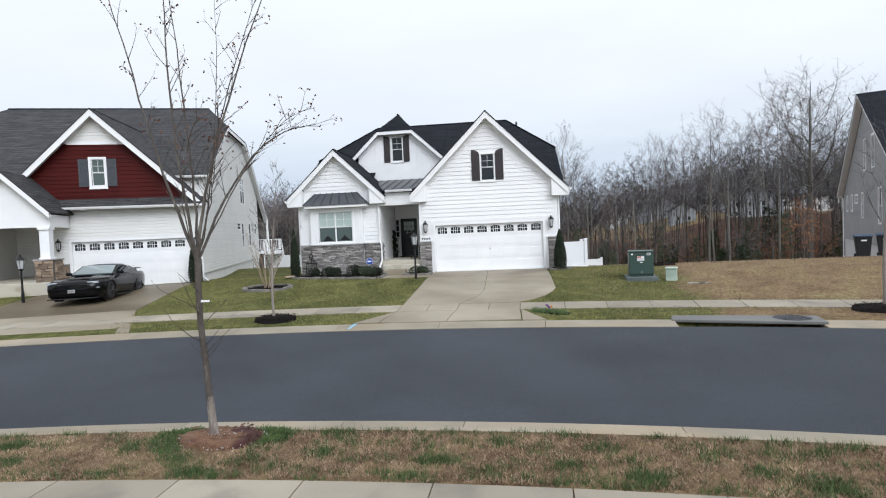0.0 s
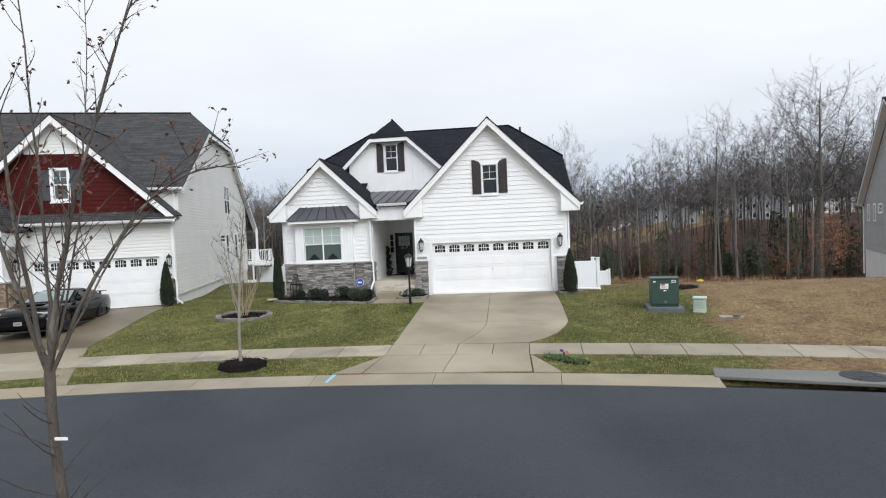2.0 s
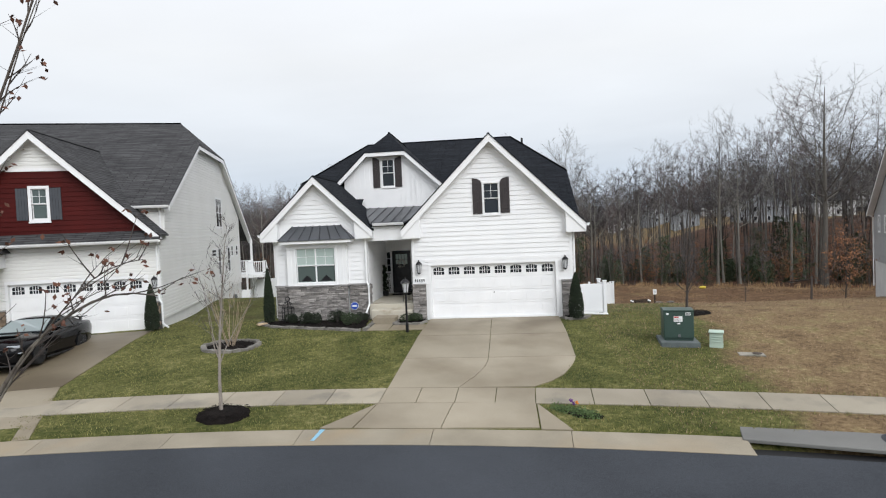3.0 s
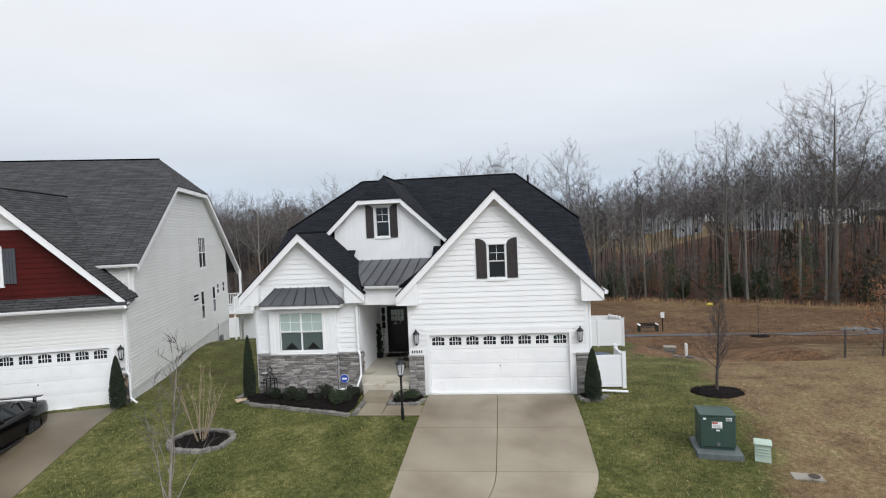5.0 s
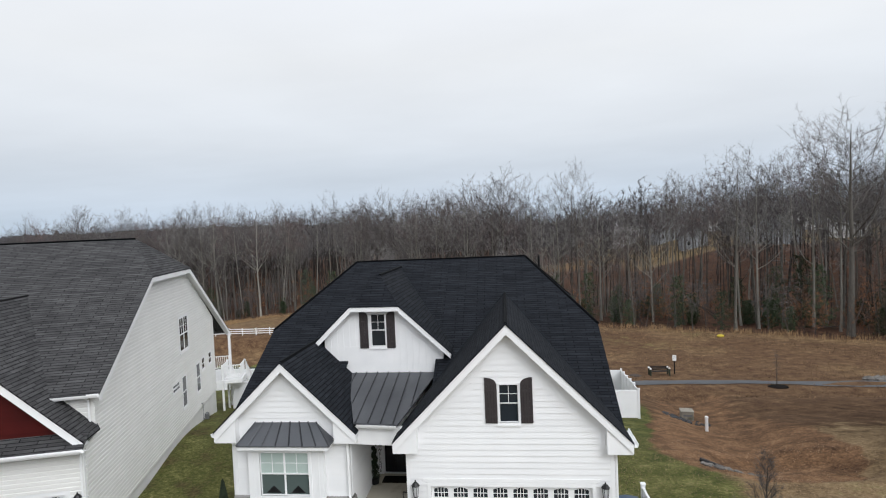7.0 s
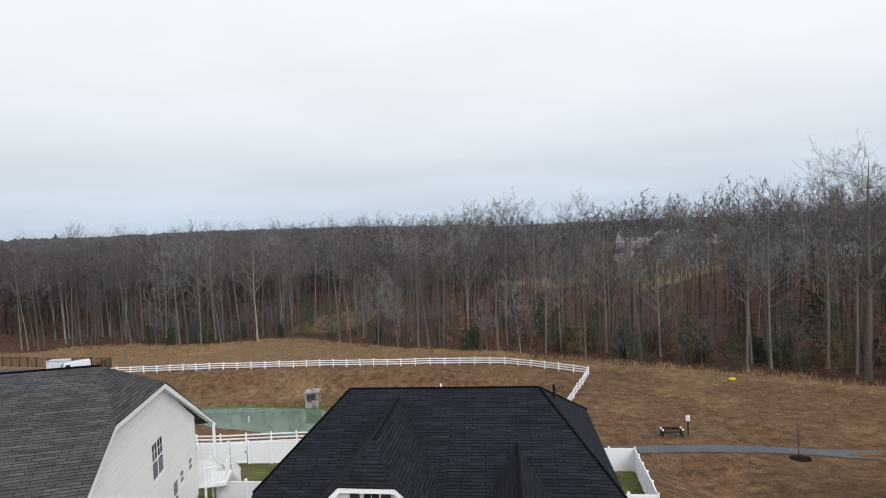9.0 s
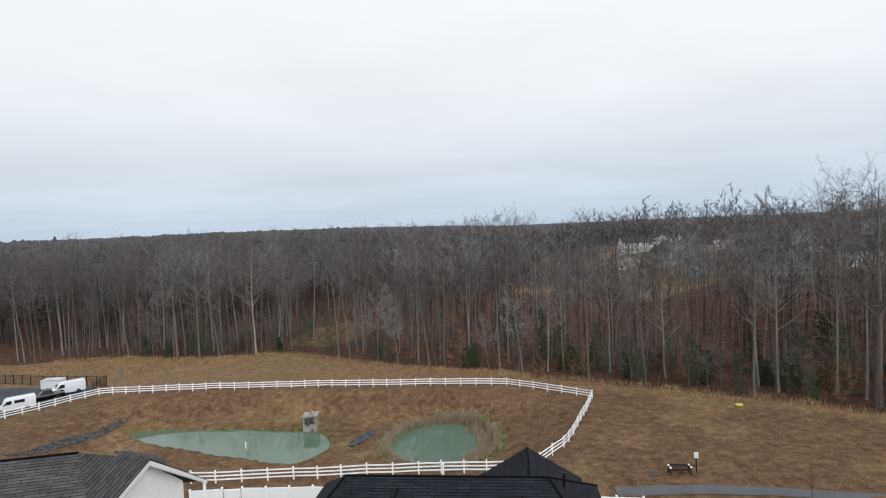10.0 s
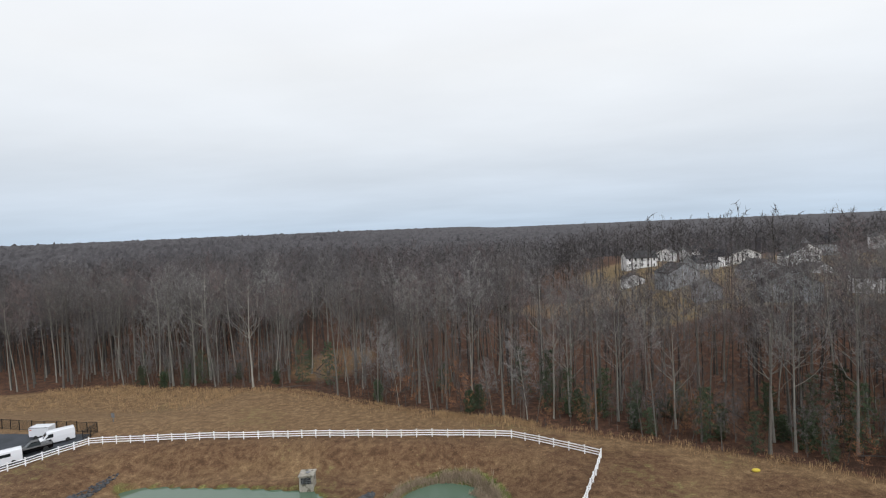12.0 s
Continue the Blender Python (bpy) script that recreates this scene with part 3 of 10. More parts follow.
def blades(name, label, spots, hgt, wid, mat, seed, lean=0.35, per=5, spread=0.12, least=-99.0):
    """Tufts of upright blades as one body."""
    rng = np.random.default_rng(seed)
    p = np.repeat(np.asarray(spots, float), per, axis=0)
    n = len(p)
    p = p + rng.normal(0, spread, (n, 2))
    z = np.maximum(ground_z(p[:, 0], p[:, 1]) - 0.01, least)
    a, b = rng.uniform(0, 2 * math.pi, (2, n))
    hh = hgt * rng.uniform(0.5, 1.2, n)
    out = hh * lean * rng.random(n)
    v = np.empty((n, 3, 3))
    v[:, 0, 0], v[:, 0, 1] = p[:, 0] - np.cos(a) * wid, p[:, 1] - np.sin(a) * wid
    v[:, 1, 0], v[:, 1, 1] = p[:, 0] + np.cos(a) * wid, p[:, 1] + np.sin(a) * wid
    v[:, 2, 0], v[:, 2, 1] = p[:, 0] + np.cos(b) * out, p[:, 1] + np.sin(b) * out
    v[:, 0, 2] = v[:, 1, 2] = z
    v[:, 2, 2] = z + hh
    return tagged(raw(name, v.reshape(-1, 3).tolist(), np.arange(3 * n).reshape(-1, 3).tolist(), mat), label, "grass", kind="stuff")

# ---- ground: one sheet, laid in rings round the centre of the street's bend ----
CX, CY = 0.8, -60.6
LOT_Y = np.array([-1.5, 0, 3, 8, 14, 20, 26, 30, 36, 39, 44, 56, 68, 80, 95, 112, 140, 200, 330, 600, 1200, 5000.0])
LOT_Z = np.array([-0.14, -0.1, -0.25, -0.8, -1.75, -2.9, -3.7, -4.2, -5.7, -6.2, -6.5, -7.0, -7.3, -7.7, -8.7, -9.2, -8.5, -7.0, -8.0, -9.0, -3.0, 14.0])
ROAD_D = np.array([-90, -10, -8.35, -8.3, -6.9, -6.85, -6.2, -3.1, -0.05, 0.5, 0.66, 1.75, 2.85, 9.2, 12.0])
ROAD_Z = np.array([-0.5, -0.66, -0.68, -0.68, -0.68, -0.97, -0.97, -0.86, -0.80, -0.80, -0.625, -0.55, -0.50, -0.14, -0.12])


def smooth(a, b, x):
    t = np.clip((x - a) / (b - a), 0, 1)
    return t * t * (3 - 2 * t)


def wob(x, y, s, seed=0):
    """A cheap smooth waviness in both directions."""
    return (np.sin(x * s + seed) * np.cos(y * s * 1.13 + seed * 2) + 0.5 * np.sin(x * s * 2.3 + y * s * 1.7 + seed * 3) + 0.3 * np.sin(x * s * 4.1 - y * s * 3.7 + seed)) / 1.8


def pond_west(x, y):
    return np.abs((x + 39.5) / 16.6) ** 5 + ((y - 60.9 + 0.15 * (x + 39)) / np.maximum(4.3 + 0.14 * (x + 39), 0.8)) ** 2 + 0.14 * wob(x, y, 0.5, 2)


def pond_east(x, y):
    return ((x + 7.2) / 7.0) ** 2 + ((y - 60.2) / 7.6) ** 2 + 0.10 * wob(x, y, 0.45, 4)


def ground_z(x, y):
    x, y = np.asarray(x, float), np.asarray(y, float)
    d = np.hypot(x - CX, y - CY) - 50.0
    front = np.interp(d, ROAD_D, ROAD_Z)
    back = np.interp(y, LOT_Y, LOT_Z)
    # the gap between the white and the red-gabled house falls less
    back = back + 1.05 * smooth(-6, -11, x) * smooth(2, 12, y) * smooth(40, 22, y) * smooth(-40, -16, x)
    # the side yard towards the grey house stays high
    back = back + smooth(32, 39, x) * smooth(48, 26, y) * np.clip(-back - 0.6, 0, 0.45) * smooth(80, 50, x)
    # swale and outfall beside the white house
    t = np.clip((y - 12) / 24, 0, 1)
    cx = 14.5 + 4.2 * t
    back = back - (0.9 - 0.35 * t) * np.exp(-((x - cx) / 2.6) ** 2) * smooth(9, 14, y) * smooth(38, 33, y)
    # the slope is hollowed before the path
    back = back - 0.8 * smooth(11, 16, x) * smooth(17, 27, y) * smooth(37.5, 33, y) * smooth(48, 36, x)
    # washed-out hollow on the open lot
    back = back - 0.75 * np.exp(-(((x - 15.2) / 3.6) ** 2 + ((y - 9.8) / 2.6) ** 2) ** 3)
    # storm basin inside the rail fence, with two ponds in its floor
    e = (np.abs((x + 27.5) / 40.0) ** 3.2 + np.abs((y - 58.5) / 16.8) ** 3.2) ** (1 / 3.2) + 0.03 * wob(x, y, 0.25)
    floor = -10.35 + 0.10 * wob(x, y, 0.5, 1)
    floor = floor - 1.2 * smooth(1.12, 0.8, pond_west(x, y)) - 1.2 * smooth(1.12, 0.8, pond_east(x, y))
    w = smooth(0.98, 0.62, e)
    back = back * (1 - w) + floor * w
    # far side: the field drops to the left, and the wood climbs beyond
    back = back - 5.0 * smooth(-45, -90, x) * smooth(84, 112, y) * smooth(260, 150, y)
    back = back + 11.0 * smooth(22, 75, x) * smooth(72, 118, y) * smooth(600, 300, y)
    back = back + 18.0 * smooth(-40, -380, x) * smooth(380, 640, y)
    back = back + 1.2 * wob(x, y, 0.035, 5) * smooth(100, 150, y) + 0.10 * wob(x, y, 0.3, 7) * smooth(8, 25, y)
    t = smooth(-4.0, 1.0, y)
    z = front * (1 - t) + back * t
    return z + 0.012 * wob(x, y, 2.1, 3) * smooth(-60, -1, -np.abs(d)) * 0


def build_ground(mat):
    rs = [0.0, 10, 20, 28, 34, 37, 39, 40.0, 40.5, 41, 41.65, 41.7, 42.2, 42.7, 43.1, 43.15, 43.74, 43.75, 45, 46.9, 48.5, 49.95, 50.5, 50.56, 50.66, 51, 51.4, 51.75, 52.2, 52.85]
    r = 53.2
    while r < 80:
        rs.append(r)
        r += 0.35
    while r < 6500:
        rs.append(r)
        r *= 1.0065 if r < 230 else 1.035
    th = list(np.radians(np.arange(-40, 34, 0.3)))
    th += list(np.radians(np.arange(34, 320, 2.0)))
    th = np.array(th)
    R, T = np.meshgrid(np.array(rs[1:]), th, indexing="ij")
    X, Y = CX + R * np.sin(T), CY + R * np.cos(T)
    Z = ground_z(X, Y)
    # the bed of the carriageway and walks lies below their slabs
    n, m = X.shape
    verts = [(CX, CY, float(ground_z(CX, CY)))] + [tuple(v) for v in np.stack([X, Y, Z], -1).reshape(-1, 3).tolist()]
    faces = [(0, 1 + (j + 1) % m, 1 + j) for j in range(m)]
    for i in range(n - 1):
        a, b = 1 + i * m, 1 + (i + 1) * m
        faces += [(a + j, a + (j + 1) % m, b + (j + 1) % m, b + j) for j in range(m)]
    return tagged(raw("ground", verts, faces, mat, smooth=True), "winter lawn, brown slopes and woodland floor", "ground", kind="structure")


def ring_slab(name, r0, r1, a0, a1, mat, parent, lift=0.0, th=0.08, rough=0.0, cut=None):
    """A slab of a walk or kerb between two radii (metres from the bend's centre) and two arc positions (metres along radius 50)."""
    k = max(2, int((a1 - a0) / 0.8) + 1)
    vs, fs = [], []
    for i in range(k):
        t = (a0 + (a1 - a0) * i / (k - 1)) / 50.0
        for r in (r0, r1):
            x, y = CX + r * math.sin(t), CY + r * math.cos(t)
            z = float(ground_z(x, y)) + lift
            vs += [(x, y, z), (x, y, z - th)]
    for i in range(k - 1):
        p, q = 4 * i, 4 * i + 4
        fs += [(p, p + 2, q + 2, q), (p + 1, q + 1, q + 3, p + 3), (p, q, q + 1, p + 1), (p + 2, p + 3, q + 3, q + 2)]
    fs += [(0, 1, 3, 2), (4 * k - 4, 4 * k - 2, 4 * k - 1, 4 * k - 3)]
    return raw(name, vs, fs, mat, parent)

# ---- ground cover zones ----
def ground_material():
    m = bpy.data.materials.new("lawn_slopes_and_leaf_litter")
    m.use_nodes = True
    nt = m.node_tree
    N, K = nt.nodes.new, nt.links.new
    b = nt.nodes["Principled BSDF"]
    b.inputs["Roughness"].default_value, b.inputs["Specular IOR Level"].default_value = 0.95, 0.15
    pos = N("ShaderNodeNewGeometry").outputs["Position"]

    def noise_at(scale, detail=6.0, rough=0.6):
        t = N("ShaderNodeTexNoise")
        t.inputs["Scale"].default_value, t.inputs["Detail"].default_value, t.inputs["Roughness"].default_value = scale, detail, rough
        K(pos, t.inputs[0])
        return t.outputs[0]

    def ramp(src, stops):
        r = N("ShaderNodeValToRGB")
        els = r.color_ramp.elements
        els[0].position, els[0].color = stops[0][0], (*stops[0][1], 1)
        els[1].position, els[1].color = stops[-1][0], (*stops[-1][1], 1)
        for p, c in stops[1:-1]:
            els.new(p).color = (*c, 1)
        K(src, r.inputs[0])
        return r.outputs[0]

    def blend(fac, a, c, soft=None):
        if soft:
            # ragged borders: the zone's edge is broken up by noise
            ad = N("ShaderNodeMath")
            ad.operation = "MULTIPLY_ADD"
            ad.inputs[1].default_value, ad.inputs[2].default_value = 1.2, -0.6
            K(soft, ad.inputs[0])
            sm = N("ShaderNodeMath")
            K(fac, sm.inputs[0])
            K(ad.outputs[0], sm.inputs[1])
            rg = N("ShaderNodeMapRange")
            rg.inputs[1].default_value, rg.inputs[2].default_value = 0.30, 0.62
            K(sm.outputs[0], rg.inputs[0])
            fac = rg.outputs[0]
        x = N("ShaderNodeMix")
        x.data_type = "RGBA"
        K(fac, x.inputs[0])
        K(a, x.inputs[6])
        K(c, x.inputs[7])
        return x.outputs[2]

    fine, mid, broad = noise_at(7.0, 9.0, 0.8), noise_at(0.9, 8.0, 0.68), noise_at(0.16, 9.0, 0.68)
    mixed = N("ShaderNodeMix")
    mixed.inputs[0].default_value = 0.42
    K(fine, mixed.inputs[2])
    K(mid, mixed.inputs[3])
    brown = ramp(mixed.outputs[0], [(0.36, (0.030, 0.018, 0.010)), (0.46, (0.076, 0.042, 0.023)), (0.54, (0.133, 0.079, 0.043)), (0.64, (0.25, 0.168, 0.094))])
    lawn = ramp(mixed.outputs[0], [(0.37, (0.020, 0.027, 0.007)), (0.46, (0.053, 0.062, 0.016)), (0.54, (0.105, 0.107, 0.033)), (0.64, (0.26, 0.232, 0.105))])
    dormant = ramp(mixed.outputs[0], [(0.37, (0.062, 0.041, 0.022)), (0.46, (0.138, 0.093, 0.050)), (0.54, (0.220, 0.153, 0.084)), (0.64, (0.40, 0.30, 0.182))])
    tan = ramp(mixed.outputs[0], [(0.37, (0.058, 0.034, 0.018)), (0.5, (0.145, 0.090, 0.047)), (0.64, (0.30, 0.208, 0.115))])
    litter = ramp(mixed.outputs[0], [(0.37, (0.014, 0.009, 0.008)), (0.5, (0.060, 0.032, 0.021)), (0.64, (0.19, 0.092, 0.052))])
    earth = ramp(mixed.outputs[0], [(0.37, (0.035, 0.019, 0.011)), (0.46, (0.105, 0.058, 0.031)), (0.54, (0.185, 0.105, 0.056)), (0.64, (0.33, 0.20, 0.11))])
    attr = {}
    for k in ("lawn", "tan", "litter", "dormant", "soil"):
        a = N("ShaderNodeAttribute")
        a.attribute_name = k
        attr[k] = a.outputs["Fac"]
    c = blend(attr["tan"], brown, tan, broad)
    c = blend(attr["dormant"], c, dormant, mid)
    c = blend(attr["lawn"], c, lawn, mid)
    c = blend(attr["soil"], c, earth, mid)
    c = blend(attr["litter"], c, litter, mid)
    K(c, b.inputs["Base Color"])
    bp = N("ShaderNodeBump")
    bp.inputs["Strength"].default_value, bp.inputs["Distance"].default_value = 0.8, 0.05
    K(fine, bp.inputs["Height"])
    K(bp.outputs[0], b.inputs["Normal"])
    return m


EDGE_X = np.array([-400, -135, -104, -82, -60, -43, -28, -13, 1.4, 10.4, 26, 40, 47.7, 70, 110, 400.0])
EDGE_Y = np.array([130, 122, 129, 124, 113, 105, 97, 90, 85.3, 80, 74, 67, 62.5, 52, 45, 40.0])


def wood_edge(x):
    return np.interp(x, EDGE_X, EDGE_Y)


M_GROUND = ground_material()
ground = build_ground(M_GROUND)


def zone_ground(ob):
    me = ob.data
    co = np.empty(len(me.vertices) * 3)
    me.vertices.foreach_get("co", co)
    x, y = co.reshape(-1, 3)[:, 0], co.reshape(-1, 3)[:, 1]
    d = np.hypot(x - CX, y - CY) - 50
    near = smooth(-0.5, -3, d)
    green = np.interp(y, [-10, -6, -2, 4, 10, 20], [8.0, 8.6, 9.5, 10.4, 11.2, 12.0])
    lawn = (1 - near) * smooth(green + 2.2 + 1.2 * wob(x, y, 0.4), green - 1.6, x) * smooth(31, 27, y) * (x > -60)
    dormant = np.maximum(smooth(24, 10, y) * smooth(6, 9, x) * smooth(50, 38, x), 0.62 * near) * (x > -60)
    lawn = np.maximum(lawn, (1 - near) * smooth(14, 8, np.abs(x - 14)) * smooth(17, 5, y) * 0.28)
    lawn = np.maximum(lawn, smooth(6, 0, np.abs(d - 2.0)) * smooth(9.2, 6.6, x) * (1 - near))
    lawn = np.maximum(lawn, 0.30 * near)
    rim = np.abs((np.abs((x + 27.5) / 40.0) ** 3.2 + np.abs((y - 58.5) / 16.8) ** 3.2) ** (1 / 3.2) - 0.62)
    tan = smooth(77, 81, y) * smooth(40, 20, x) + 0.28 * smooth(20, 36, y) + 0.15 * smooth(0.2, 0.05, rim) + 0.35 * smooth(20, 30, x) * smooth(60, 66, y)
    gap = smooth(-6.8, -8.2, x) * smooth(-3, 1, y) * smooth(30, 26, y) * (x > -60)
    dormant, lawn = np.maximum(dormant, 0.6 * gap), lawn * (1 - 0.38 * gap)
    lawn = np.maximum(lawn, ((x > 5.7) & (x < 11.6) & (y > 19.6) & (y < 30)) * 1.0)
    # bare washed earth down the swale
    lo = np.interp(y, [6.5, 8, 10, 12, 18.7, 25.7, 35], [12.5, 11, 10.2, 9.9, 11.5, 13.5, 16.4])
    hi = np.interp(y, [6.5, 8, 10, 12, 18.7, 25.7, 35], [14.6, 17, 18.3, 19, 19.7, 19.2, 22])
    soil = smooth(-0.9, 0.5, np.minimum(x - lo, hi - x) + 0.5 * wob(x, y, 1.3, 6)) * smooth(5.8, 7.2, y) * smooth(36.5, 33, y) * np.interp(y, [14, 26], [0.95, 0.55])
    dormant, lawn = dormant * (1 - soil), lawn * (1 - soil)
    # a mown strip before the tall grass
    tan = np.maximum(tan, 0.85 * np.exp(-((y - wood_edge(x) + 3.0) / 2.9) ** 2) * smooth(8, 14, x))
    # dull green and paler tan drifts over the rough field
    open_field = smooth(30, 40, y) * smooth(2, -2, y - wood_edge(x)) * (x > -110)
    tan += 0.22 * smooth(0.15, 0.6, wob(x, y, 0.17, 4)) * open_field
    lawn = np.maximum(lawn, 0.30 * smooth(0.1, 0.55, wob(x, y, 0.13, 11)) * open_field)
    wet = np.minimum(np.minimum(pond_west(x, y), pond_east(x, y)), 9)
    lawn = np.maximum(lawn, 0.50 * smooth(1.6, 1.1, wet) * (y > 40))
    lawn = np.maximum(lawn, 0.95 * smooth(1.75, 1.45, np.minimum(pond_east(x, y), 9)) * (y > 40))
    litter = smooth(-3, 3, y - wood_edge(x)) * (1 - 0.8 * smooth(15, 8, np.hypot(x + 45, (y - 131) * 0.7)) - 0.7 * smooth(28, 18, np.hypot(x - 24, y - 205)))
    estate = smooth(30, 48, x) * smooth(138, 150, y) * smooth(330, 300, y)
    litter, dormant, lawn = litter * (1 - 0.85 * estate), np.maximum(dormant, 0.75 * estate), np.maximum(lawn, 0.32 * estate)
    for k, v in (("lawn", lawn), ("tan", np.clip(tan, 0, 1)), ("litter", litter), ("dormant", dormant), ("soil", soil)):
        me.attributes.new(k, "FLOAT", "POINT").data.foreach_set("value", v.astype(np.float32))


zone_ground(ground)

# ---- street ----
def build_street():
    road = thing("road", "fresh dark asphalt street on a gentle bend", "road", kind="structure")
    rs = [43.75, 45.2, 46.85, 48.4, 49.99]
    vs, fs = [], []
    th = np.radians(np.concatenate([np.arange(-60, -25, 3), np.arange(-25, 25, 0.5), np.arange(25, 61, 3)]))
    for t in th:
        for r in rs:
            x, y = CX + r * math.sin(t), CY + r * math.cos(t)
            vs.append((x, y, float(np.interp(r, [43.75, 46.0, 48.6, 49.99], [-0.838, -0.775, -0.735, -0.682]))))
    for i in range(len(th) - 1):
        fs += [(5 * i + j, 5 * i + j + 1, 5 * i + 6 + j, 5 * i + 5 + j) for j in range(4)]
    raw("asphalt", vs, fs, M_ASPHALT, road, smooth=True)
    return road


build_street()


def kerb_run(name, label, r_back, r_gutter, joints, top, lip, gaps=(), rolled=False):
    """Kerb and gutter in cast lengths: a rounded back rising from a shallow pan."""
    run = thing(name, label, "kerb", kind="structure")
    inward = 1 if r_gutter > r_back else -1
    prof = [(r_back, top - 0.25), (r_back, top), (r_back + inward * 0.10, top + 0.004), (r_back + inward * 0.18, top - 0.03), (r_back + inward * 0.30, lip + 0.035), (r_gutter, lip), (r_gutter, lip - 0.2)]
    if rolled:
        prof = [(r_back, top - 0.25), (r_back, top - 0.012), (r_back - 0.05, top), (r_back - 0.22, top - 0.012), (r_back - 0.42, lip + 0.018), (r_gutter, lip), (r_gutter, lip - 0.2)]
    for a0, a1 in zip(joints, joints[1:]):
        if any(g0 < (a0 + a1) / 2 < g1 for g0, g1 in gaps):
            continue
        k = max(2, int((a1 - a0) / 0.7) + 1)
        vs, fs = [], []
        for i in range(k):
            t = (a0 + 0.006 + (a1 - a0 - 0.012) * i / (k - 1)) / 50.0
            vs += [(CX + r * math.sin(t), CY + r * math.cos(t), z) for r, z in prof]
        p = len(prof)
        for i in range(k - 1):
            fs += [(i * p + j, i * p + (j + 1) % p, (i + 1) * p + (j + 1) % p, (i + 1) * p + j) for j in range(p)]
        fs += [tuple(range(p)), tuple(range((k - 1) * p, k * p))]
        raw("kerb_length", vs, fs, M_CURB, run)
    return run


kerb_run("kerb", "pale concrete kerb and gutter along the street", 43.08, 43.78, [-2.6 - 2.65 * i for i in range(14, 0, -1)] + [-2.6, 0.05, 2.01, 5.22] + [7.87 + 2.65 * i for i in range(13)], -0.675, -0.815)
far_kerb = kerb_run("kerb", "pale concrete kerb and gutter below the lawns", 50.64, 49.95, [-48.34 + 2.72 * i for i in range(20)] + [6.44] + [9.5 + 2.72 * i for i in range(14)], -0.615, -0.672, gaps=((6.44, 9.5),), rolled=True)


def walk_run(label, r0, r1, joints, mat, across=(0, 0)):
    """Footpath slabs between the joints; those across a drive are cast with it."""
    run = thing("pavement", label, "pavement", kind="structure")
    for a, b in zip(joints, joints[1:]):
        m = M_DRIVE if across[0] <= a < across[1] else mat
        ring_slab("paving_slab", r0, r1, a + 0.009, b - 0.009, m, run, 0.02 + 0.004 * random.random(), 0.12)
    return run


walk_run("worn concrete footpath slabs beside the verge", 40.25, 41.65, [-40.2 + 1.62 * i for i in range(50)], M_CONCRETE)
walk_run("concrete footpath slabs across the lawns", 51.98, 52.98, [-2.04 - 1.23 * i for i in range(28, 0, -1)] + [-2.04, -0.81, 0.03, 0.90, 1.79, 2.67] + [3.9 + 1.13 * i for i in range(34)], M_CONCRETE, (-0.9, 2.5))


def slab_patch(name, pts, mat, parent, lift=0.02, th=0.12):
    """A cast slab over the lie of the land: outline points in plan."""
    bm = bmesh.new()
    f = bm.faces.new([bm.verts.new((x, y, 0)) for x, y in pts])
    bmesh.ops.triangulate(bm, faces=[f])
    bmesh.ops.subdivide_edges(bm, edges=bm.edges[:], cuts=3, use_grid_fill=True)
    for v in bm.verts:
        v.co.z = float(ground_z(v.co.x, v.co.y)) + lift
    g = bmesh.ops.extrude_face_region(bm, geom=bm.faces[:])
    for v in g["geom"]:
        if isinstance(v, bmesh.types.BMVert):
            v.co.z -= th
    bmesh.ops.recalc_face_normals(bm, faces=bm.faces[:])
    return part(name, bm, mat, parent)


def arc_pt(a, r):
    return (CX + r * math.sin(a / 50), CY + r * math.cos(a / 50))


def paint_dab():
    vs = []
    for a, r in ((-1.80, 50.12), (-1.72, 50.12), (-1.64, 50.60), (-1.74, 50.60)):
        vs.append((*arc_pt(a, r), float(np.interp(r, [49.95, 50.22, 50.42, 50.6], [-0.672, -0.654, -0.627, -0.615])) + 0.006))
    tagged(raw("paint_mark", vs, [(0, 1, 2, 3)], M_BLUEPAINT, far_kerb), "faint blue survey paint")


M_BLUEPAINT = material("blue_survey_paint", (0.16, 0.36, 0.50), (0.26, 0.44, 0.55), 0.8, 12, 60)
paint_dab()

# ---- the white house ----
X, Y, Z = Vector((1, 0, 0)), Vector((0, 1, 0)), UP
LAP = 0.187


